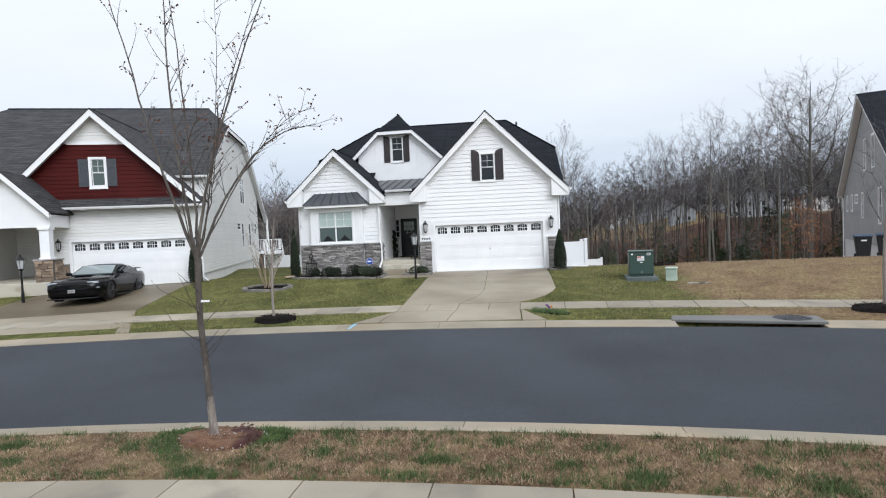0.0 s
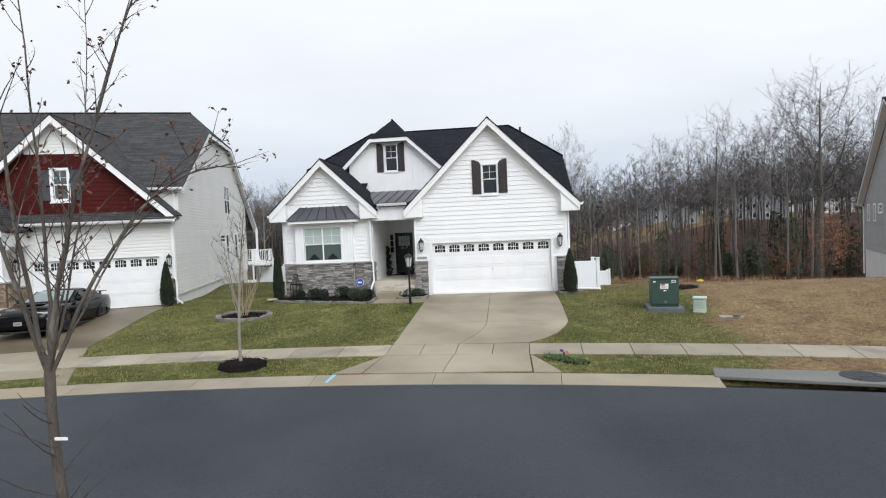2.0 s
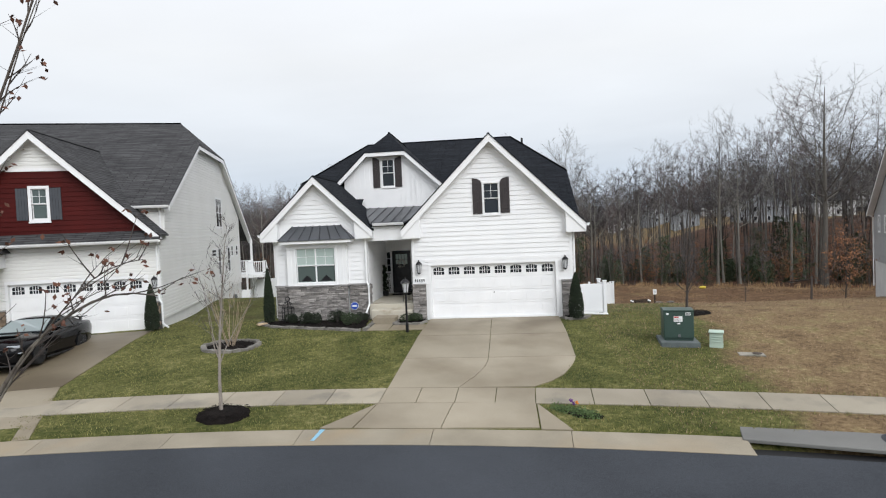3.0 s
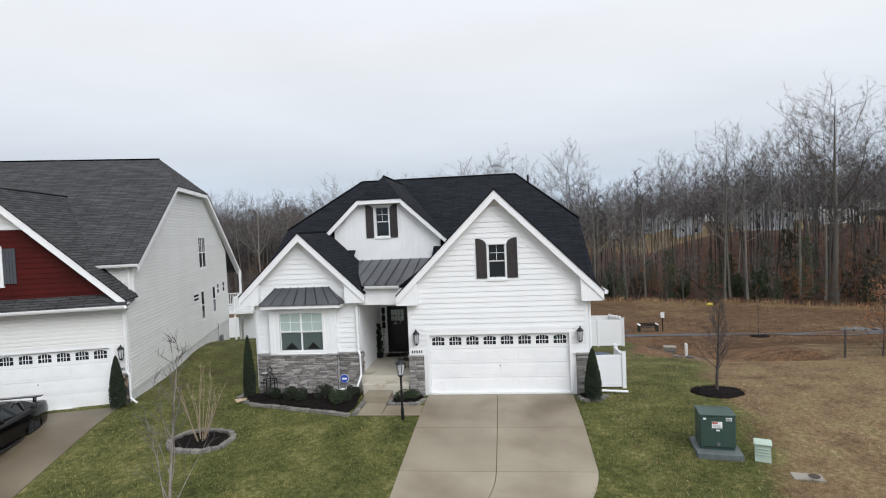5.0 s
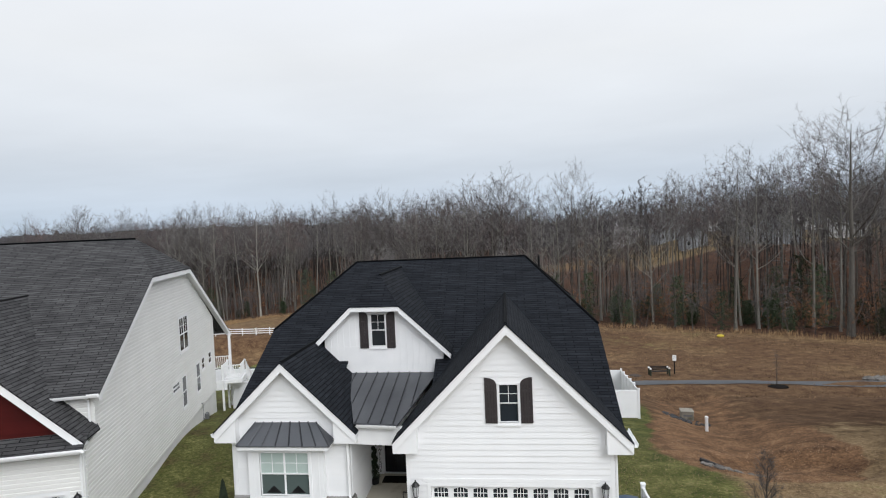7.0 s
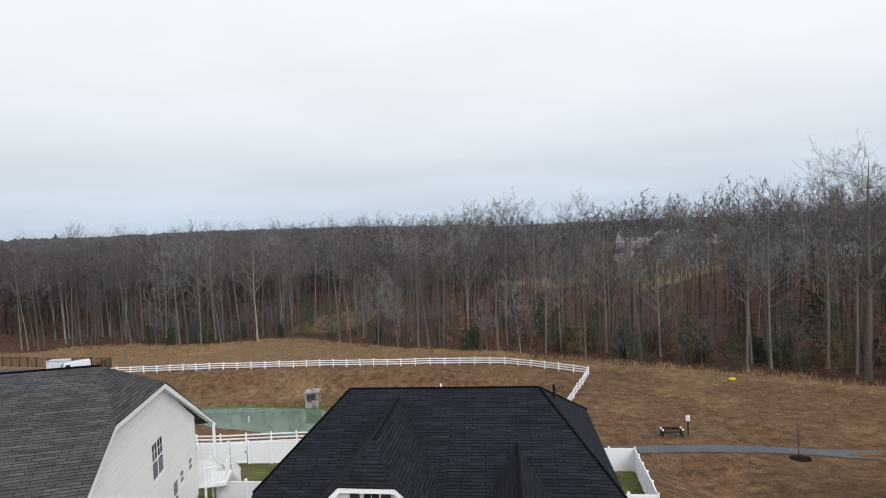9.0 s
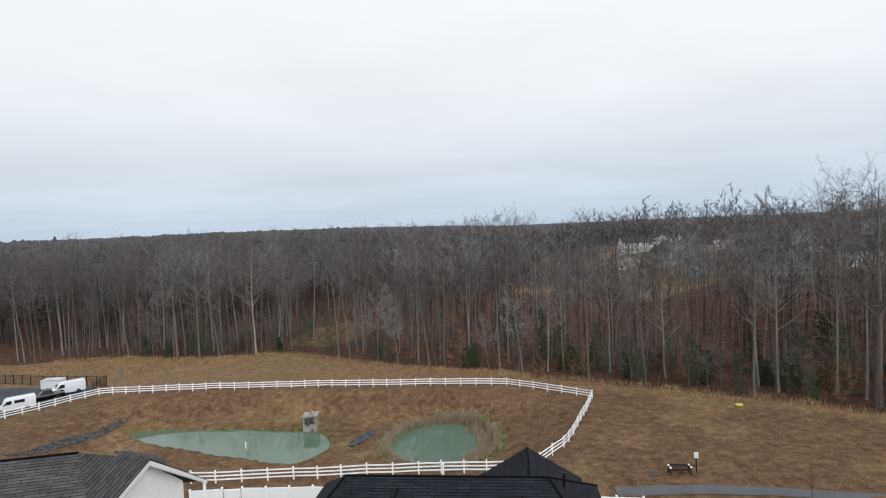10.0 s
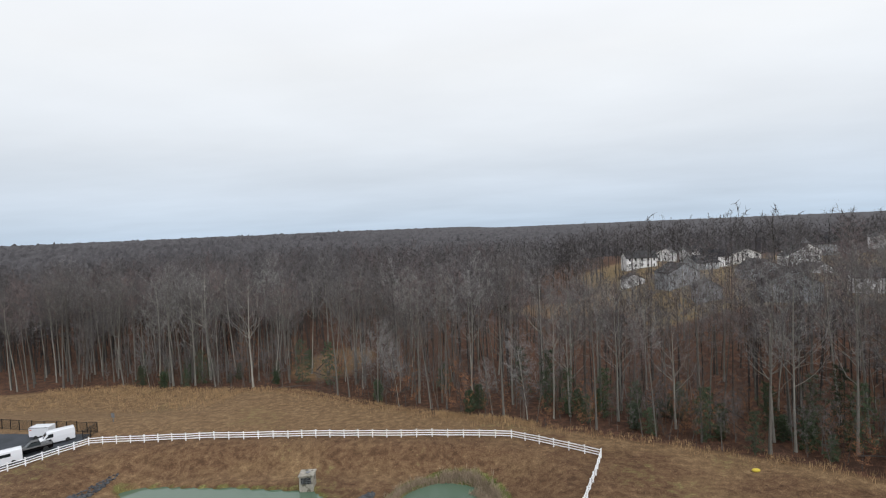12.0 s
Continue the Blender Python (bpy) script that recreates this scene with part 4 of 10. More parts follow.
def white_house():
    h = thing("house", "white lap-sided house with charcoal roof and stone base", "house")
    # garage front
    door = (0.08, 4.97, -0.03, 2.05)
    upper = (2.29, 2.87, 4.03, 5.20)
    wall("wall", (0, 0, 0), X, [(-0.35, -0.66, 5.62), (3.80, -0.66, 5.62), (6.95, 2.49, 2.65)], [(-0.02, 5.07, -0.03, 2.19), upper], M_SIDING, h, board=LAP, board_mat=M_SIDING, board_from=1.32)
    garage_door(h, (0, 0, 0), X, *door, M_TRIM)
    part("header_board", boxed(-0.14, 5.19, -0.032, 0.0, 2.195, 2.30), M_TRIM, h)
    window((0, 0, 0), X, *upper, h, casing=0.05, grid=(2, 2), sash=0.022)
    shutter(h, (0, 0, 0), X, 1.86, 2.225, 4.02, 5.42, M_SHUTTER, 0.20, rise_right=False)
    shutter(h, (0, 0, 0), X, 2.935, 3.30, 4.02, 5.42, M_SHUTTER, 0.20)
    for a, b in ((-0.66, -0.56), (5.52, 5.62)):
        part("corner_board", boxed(a, b, -0.024, 0.0, 1.34, 3.4), M_TRIM, h)
    part("corner_board", boxed(5.62, 5.642, -0.02, 0.10, -0.3, 3.4), M_TRIM, h)
    stone_face(h, (0, 0, 0), X, -0.68, -0.14, -0.15, 1.30, M_STONE, 1)
    stone_face(h, (0, 0, 0), X, 5.19, 5.62, -0.15, 1.30, M_STONE, 2)
    gable_trim(h, (0, 0, 0), X, (2.57, 7.08), (-1.0, 3.51), (6.14, 3.51), 0.32)
    # wing front with a shallow bay
    wall("wall", (0, 0.45, 0), X, [(-0.35, -6.62, -2.65), (3.86, -6.62, -2.65), (3.98, -6.62, -2.80), (5.80, -4.76, -4.68)], [(-5.66, -3.92, 1.48, 2.92)], M_SIDING, h, board=LAP, board_mat=M_SIDING, board_from=1.36)
    for a, b in ((-6.62, -6.52), (-2.75, -2.65)):
        part("corner_board", boxed(a, b, 0.426, 0.45, 1.38, 3.5), M_TRIM, h)
    win = (-5.62, -3.96, 1.48, 2.92)
    bay = wall("bay", (0, 0.20, 0), X, [(1.36, -6.02, -3.46), (3.22, -6.02, -3.46)], [win], M_TRIM, h, th=0.12)
    for a, b in ((-6.02, -5.90), (-3.58, -3.46)):
        part("bay_cheek", boxed(a, b, 0.32, 0.45, 1.36, 3.22), M_TRIM, h)
        part("bay_batten", boxed(a + 0.14 if a < -5 else a - 0.08, b + 0.07 if a < -5 else b - 0.15, 0.188, 0.20, 1.40, 3.1), M_TRIM, h)
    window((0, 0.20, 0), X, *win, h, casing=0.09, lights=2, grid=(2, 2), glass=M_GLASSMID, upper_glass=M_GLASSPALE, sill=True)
    for c in (-5.20, -4.37):
        pts = [(c - 0.26, 0.2600, 1.55), (c + 0.26, 0.2600, 1.55), (c, 0.2600, 1.80)]
        part("window_ornament", prism(bmesh.new(), pts, (0, -0.004, 0)), M_DOOR, h, "dark triangular ornament behind the glass")
    part("bay_sill", boxed(-6.08, -3.40, 0.12, 0.45, 1.32, 1.38, 0.01), M_CAP, h)
    stone_face(h, (0, 0.24, 0), X, -6.02, -3.46, -0.25, 1.32, M_STONE, 3, cap=False)
    for a, b in ((-6.62, -6.04), (-3.44, -2.65)):
        stone_face(h, (0, 0.45, 0), X, a, b, -0.25, 1.33, M_STONE, int(a * 10))
    stone_face(h, (-2.65, 0.45, 0), Y, 0.0, 0.30, -0.1, 1.33, M_STONE, 9, cap=False)
    # hipped metal hood over the bay, with standing seams
    A, B, C, D = (-6.22, -0.16, 3.27), (-3.12, -0.16, 3.27), (-3.72, 0.43, 3.84), (-5.80, 0.43, 3.84)
    roof_slab("bay_hood", [A, B, C, D], M_TIN, h, 0.03)
    roof_slab("bay_hood", [B, (-3.12, 0.43, 3.27), C], M_TIN, h, 0.03)
    roof_slab("bay_hood", [A, D, (-6.22, 0.43, 3.27)], M_TIN, h, 0.03)
    for i in range(6):
        x0 = -5.80 + i * 0.45
        x1 = -5.52 + i * 0.305
        part("seam", tube(bmesh.new(), [(x0, -0.16, 3.29), (x1, 0.43, 3.86)], 0.022, 4), M_SEAM, h)
    for p, q in ((A, D), (B, C)):
        part("seam", tube(bmesh.new(), [Vector(p) + Z * 0.015, Vector(q) + Z * 0.015], 0.022, 4), M_SEAM, h)
    part("hood_fascia", boxed(-6.17, -3.17, -0.12, 0.44, 3.12, 3.24), M_TRIM, h)
    gable_trim(h, (0, 0.45, 0), X, (-4.72, 5.88), (-7.12, 3.58), (-2.32, 3.58), 0.33)
    # side and back walls
    wall("wall", (5.62, 0, 0), Y, [(-3.2, 0.14, 18.6), (3.0, 0.14, 18.6), (5.6, 5.75, 14.2)], [], M_SIDING, h, board=LAP, board_mat=M_SIDING, board_from=-0.1)
    wall("wall", (-6.62, 0, 0), -Y, [(-3.2, -18.6, -0.59), (3.0, -18.6, -0.59), (5.6, -14.2, -5.75)], [], M_SIDING, h, board=LAP, board_mat=M_SIDING, board_from=-0.1)
    wall("wall", (0, 18.6, 0), -X, [(-3.2, -5.48, 6.48), (3.3, -5.48, 6.48)], [], M_SIDING, h)
    # porch recess
    wall("wall", (-2.65, 0, 0), Y, [(0.0, 0.59, 4.4), (3.7, 0.59, 4.4)], [], M_SIDING, h, board=LAP, board_mat=M_SIDING, board_from=0.5)
    wall("wall", (-0.66, 0, 0), -Y, [(0.0, -4.4, -0.14), (3.7, -4.4, -0.14)], [], M_SIDING, h)
    wall("wall", (0, 4.4, 0), X, [(0.0, -2.65, -0.66), (3.7, -2.65, -0.66)], [(-2.36, -1.44, 0.5, 2.56), (-2.60, -2.44, 1.55, 2.50)], M_SIDING, h)
    part("porch_ceiling", boxed(-2.64, -0.67, 0.64, 4.39, 3.20, 3.26), M_TRIM, h)
    part("porch_beam", boxed(-2.645, -0.665, 0.42, 0.62, 3.12, 3.70), M_TRIM, h)
    # front door
    d = part("front_door", boxed(-2.35, -1.45, 4.46, 4.51, 0.53, 2.54, 0.004), M_DOOR, h, "black panelled front door with decorative glass")
    part("door_glass", boxed(-2.18, -1.62, 4.445, 4.459, 1.90, 2.38), M_GLASSPALE, d, "leaded glass panel")
    bm = bmesh.new()
    for x_ in (-2.04, -1.90, -1.76):
        box(bm, x_ - 0.008, x_ + 0.008, 4.434, 4.444, 1.90, 2.38)
    box(bm, -2.18, -1.62, 4.432, 4.442, 2.12, 2.14)
    part("glazing_bar", bm, M_BLACK, d)
    for za, zb in ((0.70, 1.15), (1.25, 1.75)):
        for xa, xb in ((-2.24, -1.94), (-1.86, -1.56)):
            part("door_panel", boxed(xa, xb, 4.448, 4.459, za, zb, 0.004), M_DOOR, d)
    part("door_handle", tube(bmesh.new(), [(-2.28, 4.44, 1.45), (-2.28, 4.40, 1.45), (-2.28, 4.40, 1.62), (-2.28, 4.44, 1.62)], 0.012, 6), M_BLACK, d)
    bm = bmesh.new()
    for a, b, c, e in ((-2.43, -2.36, 0.5, 2.64), (-1.44, -1.36, 0.5, 2.64), (-2.36, -1.44, 2.56, 2.64)):
        box(bm, a, b, 4.36, 4.42, c, e)
    part("door_frame", bm, M_TRIM, h)
    for k in range(3):
        part("sidelight_pane", boxed(-2.60, -2.44, 4.43, 4.45, 1.57 + 0.315 * k, 1.85 + 0.315 * k), M_GLASS, h)
    # wreath on the door: a ring of pale leaves
    bm = bmesh.new()
    rng = random.Random(4)
    for i in range(90):
        a = rng.uniform(0, 2 * math.pi)
        r = 0.17 + rng.gauss(0, 0.025)
        p = Vector((-1.90 + r * math.cos(a), 4.42 + rng.uniform(-0.02, 0.01), 1.93 + r * math.sin(a)))
        v = Vector((rng.uniform(-1, 1), rng.uniform(-0.4, 0.4), rng.uniform(-1, 1))) * 0.04
        w = Vector((v.z, 0.01, -v.x)) * 0.5
        bm.faces.new([bm.verts.new(q) for q in (p - v, p + w, p + v, p - w)])
    part("wreath", bm, M_WREATH, h, "pale dried wreath on the door")
    # dormer front, vertical boards
    dw = (-2.55, -1.99, 5.62, 6.86)
    wall("wall", (0, 3.95, 0), X, [(4.45, -4.4, 0.2), (5.55, -4.4, 0.2), (5.75, -4.4, 0.03), (6.05, -4.4, -0.24), (7.12, -3.28, -1.30)], [dw], M_TRIM, h)
    for i in range(17):
        x_ = -4.15 + 0.245 * i
        top = min(7.08, 5.72 + 0.93 * (2.35 - abs(x_ + 2.33)) - 0.15)
        if -2.75 < x_ < -1.85:
            part("batten", boxed(x_ - 0.02, x_ + 0.02, 3.938, 3.95, 4.62, 5.5), M_TRIM, h)
        else:
            part("batten", boxed(x_ - 0.02, x_ + 0.02, 3.938, 3.95, 4.62, max(top, 4.8)), M_TRIM, h)
    window((0, 3.95, 0), X, *dw, h, casing=0.05, grid=(2, 2), sash=0.022)
    shutter(h, (0, 3.95, 0), X, -2.98, -2.65, 5.56, 6.98, M_SHUTTER, 0.18, rise_right=False)
    shutter(h, (0, 3.95, 0), X, -1.93, -1.60, 5.56, 6.98, M_SHUTTER, 0.18)
    gable_trim(h, (0, 3.95, 0), X, (-2.33, 8.0), (-4.78, 5.74), (0.50, 5.42), 0.33, foot=0, flat=((-3.26, 7.18), (-1.40, 7.18)), width=0.18)
    # roofs
    e, s = 3.5, 0.555
    zr = lambda y: e + s * (y - 0.9)
    R = lambda pts, mat=M_ROOF: roof_slab("roof", pts, mat, h)
    R([(-7.1, 0.9, e), (-3.5, 0.9, e), (-3.5, 10, zr(10)), (-4.6, 10, zr(10)), (-7.1, 5.5, zr(5.5))])
    R([(-0.1, 0.9, e), (6.15, 0.9, e), (6.15, 5.5, zr(5.5)), (3.6, 10, zr(10)), (-0.1, 10, zr(10))])
    R([(-3.5, 4.05, zr(4.05)), (-0.1, 4.05, zr(4.05)), (-0.1, 10, zr(10)), (-3.5, 10, zr(10))])
    R([(-7.1, 19.1, e), (6.15, 19.1, e), (6.15, 14.5, zr(5.5)), (3.6, 10, zr(10)), (-4.6, 10, zr(10)), (-7.1, 14.5, zr(5.5))])
    R([(6.15, 5.5, zr(5.5)), (6.15, 14.5, zr(5.5)), (3.6, 10, zr(10))])
    R([(-7.1, 5.5, zr(5.5)), (-7.1, 14.5, zr(5.5)), (-4.6, 10, zr(10))])
    for a, b in (((-4.6, 10, zr(10)), (3.6, 10, zr(10))), ((3.6, 10, zr(10)), (6.15, 5.5, zr(5.5))), ((3.6, 10, zr(10)), (6.15, 14.5, zr(5.5))), ((-4.6, 10, zr(10)), (-7.1, 5.5, zr(5.5)))):
        part("ridge_cap", tube(bmesh.new(), [a, b], 0.055, 6), M_ROOF, h)
    # rear wing
    for sx in (1, -1):
        R([(3.12, 15.6, 5.37), (3.12, 20.55, 5.37), (3.12 + sx * 3.07, 20.55, 3.56), (3.12 + sx * 3.07, 18.9, 3.56)])
    part("ridge_cap", tube(bmesh.new(), [(3.12, 15.6, 5.38), (3.12, 20.55, 5.38)], 0.05, 6), M_ROOF, h)
    wall("wall", (0, 20.3, 0), -X, [(-3.3, -5.9, -0.35), (3.4, -5.9, -0.35), (5.2, -3.17, -3.07)], [], M_SIDING, h)
    wall("wall", (5.9, 0, 0), Y, [(-3.3, 18.6, 20.15), (3.4, 18.6, 20.15)], [], M_SIDING, h)
    # garage gable roof
    gx, gz, yv = 2.57, 7.12, 7.42
    for sx in (1, -1):
        R([(gx, -0.34, gz), (gx, yv, gz), (gx + sx * 3.58, 1.0, gz - 3.58), (gx + sx * 3.58, -0.34, gz - 3.58)])
    part("ridge_cap", tube(bmesh.new(), [(gx, -0.26, gz - 0.035), (gx, yv, gz - 0.02)], 0.06, 6), M_ROOF, h)
    # wing gable roof
    wx, wz, yw = -4.72, 5.92, 5.26
    R([(wx, 0.10, wz), (wx, yw, wz), (wx - 2.42, 1.0, wz - 2.32), (wx - 2.42, 0.10, wz - 2.32)])
    R([(wx, 0.10, wz), (wx, yw, wz), (-3.5, 4.1, 4.74), (wx + 2.42, 4.1, wz - 2.32), (wx + 2.42, 0.10, wz - 2.32)])
    part("ridge_cap", tube(bmesh.new(), [(wx, 0.18, wz - 0.035), (wx, yw, wz - 0.02)], 0.055, 6), M_ROOF, h)
    # dormer roof with its clipped gable
    dx, dzr = -2.33, 8.27
    for sx in (1, -1):
        fx, fz = (2.85, 5.44) if sx > 0 else (2.46, 5.78)
        R([(dx + sx * 0.95, 3.60, 7.22), (dx, 4.9, dzr), (dx, 9.5, dzr), (dx + sx * fx, 5.05, fz), (dx + sx * fx, 3.60, fz)])
    R([(dx - 0.95, 3.60, 7.22), (dx + 0.95, 3.60, 7.22), (dx, 4.9, dzr)])
    part("ridge_cap", tube(bmesh.new(), [(dx, 4.9, dzr), (dx, 9.5, dzr)], 0.055, 6), M_ROOF, h)
    # porch roof of standing-seam metal
    roof_slab("porch_roof", [(-2.42, 0.30, 3.86), (-0.95, 0.30, 3.86), (-0.05, 3.94, 4.62), (-3.52, 3.94, 4.62)], M_TIN, h)
    for i in range(7):
        x_ = -3.2 + 0.42 * i
        y0 = 0.30
        if x_ < -2.42:
            y0 = 0.30 + (-2.42 - x_) * 3.31
        if x_ > -0.95:
            y0 = 0.30 + (x_ + 0.95) * 4.04
        part("seam", tube(bmesh.new(), [(x_, y0, 3.88 + (y0 - 0.3) * 0.2088), (x_, 3.93, 4.64)], 0.022, 4), M_SEAM, h)
    # gutters and downspouts
    gutter(h, (-2.30, 0.32, 3.84), (-1.0, 0.32, 3.84))
    gutter(h, (-7.10, 1.0, 3.49), (-7.10, 0.12, 3.55))
    gutter(h, (6.16, -0.30, 3.50), (6.16, 0.95, 3.50))
    downspout(h, [(-2.42, 0.30, 3.62), (-2.52, 0.36, 3.50), (-2.69, 0.36, 3.40), (-2.69, 0.36, 1.45), (-2.60, 0.28, 1.30), (-2.60, 0.28, 0.52), (-2.70, 0.08, 0.17), (-2.95, -0.02, 0.13), (-3.40, -0.06, 0.08)])
    downspout(h, [(6.20, 0.10, 3.40), (5.95, 0.06, 3.30), (5.70, 0.06, 3.20), (5.70, 0.06, 1.35), (5.76, -0.02, 1.2), (5.76, -0.02, 0.08), (5.9, 0.1, -0.02), (6.9, 0.42, -0.05)])
    downspout(h, [(-7.05, 0.30, 3.42), (-6.80, 0.5, 3.30), (-6.68, 0.52, 3.2), (-6.68, 0.52, 0.0)])
    # vents
    part("vent_pipe", tube(bmesh.new(), [(4.27, 10.5, 7.3), (4.27, 10.5, 8.52)], 0.06, 8), M_BLACK, h)
    part("vent_pipe", tube(bmesh.new(), [(-0.9, 12.5, 6.6), (-0.9, 12.5, 8.0)], 0.05, 8), M_TRIM, h)
    return h


M_WREATH = material("dried_wreath", (0.25, 0.23, 0.2), (0.5, 0.48, 0.44), 0.9, 20, 60, bump=0)
M_GLASSMID = glass_material("blind_behind_glass", (0.085, 0.11, 0.105), 0.06)
house = white_house()

# number plate by the garage, the figures as plain bars
plate = thing("number_plate", "white number plate with dark figures by the garage", "sign", m=pose(-0.37, -0.02, 1.47))
part("plate", boxed(-0.24, 0.24, -0.012, 0.0, -0.07, 0.07, 0.003), M_TRIM, plate)
for i in range(5):
    part("figure_bar", boxed(-0.20 + 0.085 * i, -0.155 + 0.085 * i, -0.017, -0.0125, -0.05, 0.05), M_BLACK, plate)
lantern("wall_lantern", "black wall lantern with frosted glass beside the garage door", pose(-0.37, -0.016, 1.98), 1.2, group="garage lanterns")
lantern("wall_lantern", "black wall lantern with frosted glass beside the garage door", pose(5.33, -0.016, 1.98), 1.2, group="garage lanterns")


def porch_and_steps():
    t = thing("porch", "cream concrete porch with worn steps", "porch", kind="structure")
    part("porch_floor", boxed(-2.63, -0.68, 0.36, 4.38, -0.1, 0.50, 0.01), M_PORCH, t)
    part("step", boxed(-2.44, -0.72, -0.14, 0.355, -0.1, 0.31, 0.025), M_PORCH, t)
    part("step", boxed(-2.20, -1.30, -0.75, -0.145, -0.25, 0.12, 0.012), M_DRIVE, t)
    return t


M_PORCH = material("cream_porch_concrete", (0.42, 0.385, 0.315), (0.54, 0.505, 0.425), 0.75, 1.2, 50, 0.3, 0.15, 0.003, patches=(0.27, 0.22, 0.15), patch_scale=1.2, patch_at=(0.55, 0.68))
porch_and_steps()

# ---- the red-gabled neighbour ----
def red_gabled_house():
    h = thing("house", "cream vinyl house with a barn-red gable and grey roof", "house", m=pose(-10.97, -0.60, 0, 0, 0, 17.1))
    VL = 0.145
    door = (-5.30, -0.42, -0.12, 2.0)
    win = (-4.33, -3.79, 4.56, 5.76)
    wall("wall", (0, 0, 0), X, [(-0.4, -6.6, 0), (3.6, -6.6, 0)], [(-5.40, -0.32, -0.12, 2.14)], M_VINYL, h, board=VL, board_mat=M_VINYL, board_from=-0.05, lip=0.03)
    garage_door(h, (0, 0, 0), X, *door, M_TRIM)
    for a in (-0.10, -6.6):
        part("corner_board", boxed(a, a + 0.10, -0.02, 0.0, 1.02, 3.5), M_TRIM, h)
    part("corner_board", boxed(0.0, 0.02, -0.02, 0.09, 0.3, 3.4), M_TRIM, h)
    stone_face(h, (0, 0, 0), X, -0.32, 0.0, -0.3, 0.98, M_STONE2, 21, course=0.13)
    stone_face(h, (0, 0, 0), X, -5.95, -5.42, -0.2, 0.98, M_STONE2, 22, course=0.13)
    # red gable, cream above
    wall("wall", (0, 0.12, 0), X, [(3.6, -8.0, -0.2), (4.02, -8.0, -0.2), (6.48, -5.56, -2.64)], [win], M_RED, h, board=0.19, board_mat=M_RED, board_from=3.9)
    part("band", boxed(-5.3, -2.9, 0.08, 0.115, 6.44, 6.56), M_TRIM, h)
    wall("wall", (0, 0.13, 0), X, [(6.5, -5.56, -2.64), (7.88, -4.18, -4.02)], [], M_VINYL, h, board=VL, board_mat=M_VINYL, board_from=6.56, lip=0.03)
    window((0, 0.12, 0), X, *win, h, casing=0.11, grid=(2, 2), glass=M_GLASSMID)
    shutter(h, (0, 0.12, 0), X, -4.86, -4.46, 4.52, 5.78, M_GREYSHUT)
    shutter(h, (0, 0.12, 0), X, -3.66, -3.26, 4.52, 5.78, M_GREYSHUT)
    gable_trim(h, (0, 0.12, 0), X, (-4.1, 7.98), (-8.35, 3.73), (0.15, 3.73), 0.42, foot=0, width=0.26)
    # long side wall on its foundation
    side = [(9.55, 10.65, 2.47, 2.86), (11.1, 11.8, 1.30, 2.88), (13.8, 14.55, 1.32, 2.92), (15.0, 15.6, 2.32, 2.97), (16.6, 17.25, 2.30, 2.96), (11.1, 12.6, 4.22, 5.95)]
    wall("wall", (0, 0, 0), Y, [(0.25, 0.14, 18.2), (3.45, 0.14, 18.2), (3.5, 0.95, 18.2), (4.95, 0.95, 18.2), (8.4, 6.75, 12.65)], side, M_VINYL, h, board=VL, board_mat=M_VINYL, board_from=0.26, lip=0.03)
    wall("foundation", (-0.03, 0, 0), Y, [(-2.6, 0.14, 18.2), (0.25, 0.14, 18.2)], [], M_FOUND, h)
    for i, s in enumerate(side):
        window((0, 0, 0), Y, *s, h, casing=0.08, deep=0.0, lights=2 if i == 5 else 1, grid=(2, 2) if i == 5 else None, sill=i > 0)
    gable_trim(h, (0, 0, 0), Y, (9.7, 10.0), (0.7, 4.985), (22.0, 3.24), 0.32, foot=0, width=0.2, flat=((6.75, 8.42), (12.65, 8.42)))
    wall("wall", (0, 0.95, 0), X, [(3.5, -14, -0.14), (5.05, -14, -0.14)], [], M_VINYL, h, board=VL, board_mat=M_VINYL, lip=0.03)
    wall("wall", (-14, 0, 0), -Y, [(-2.2, -18.2, -1.74), (5.4, -18, -1.74)], [], M_VINYL, h)
    wall("wall", (0, 18.2, 0), -X, [(-2.6, 0.14, 14), (3.6, 0.14, 14)], [], M_VINYL, h)
    s = 0.565
    zr = lambda v: 10.16 - s * abs(v - 9.75)
    R = lambda pts: roof_slab("roof", pts, M_ROOF2, h)
    R([(0.33, 0.65, zr(0.65)), (0.33, 6.75, zr(6.75)), (-1.3, 9.75, 10.16), (-12.6, 9.75, 10.16), (-14.3, 6.75, zr(6.75)), (-14.3, 0.65, zr(0.65))])
    R([(0.33, 21.9, zr(21.9)), (0.33, 12.7, zr(12.7)), (-1.3, 9.75, 10.16), (-12.6, 9.75, 10.16), (-14.3, 12.7, zr(12.7)), (-14.3, 21.9, zr(21.9))])
    R([(0.33, 6.75, zr(6.75)), (0.33, 12.7, zr(12.7)), (-1.3, 9.75, 10.16)])
    part("ridge_cap", tube(bmesh.new(), [(-1.3, 9.75, 10.16), (-12.6, 9.75, 10.16)], 0.06, 6), M_ROOF, h)
    gx, gz = -4.1, 8.02
    for sx in (1, -1):
        R([(gx, -0.32, gz), (gx, 5.95, gz), (gx + sx * 4.27, 0.9, gz - 4.27), (gx + sx * 4.27, -0.32, gz - 4.27)])
    part("ridge_cap", tube(bmesh.new(), [(gx, -0.22, gz - 0.04), (gx, 5.95, gz - 0.02)], 0.06, 6), M_ROOF2, h)
    R([(0.2, -0.45, 3.58), (-7.0, -0.45, 3.58), (-7.0, 0.1, 3.95), (0.2, 0.1, 3.95)])
    gutter(h, (-7.0, -0.45, 3.56), (0.2, -0.45, 3.56))
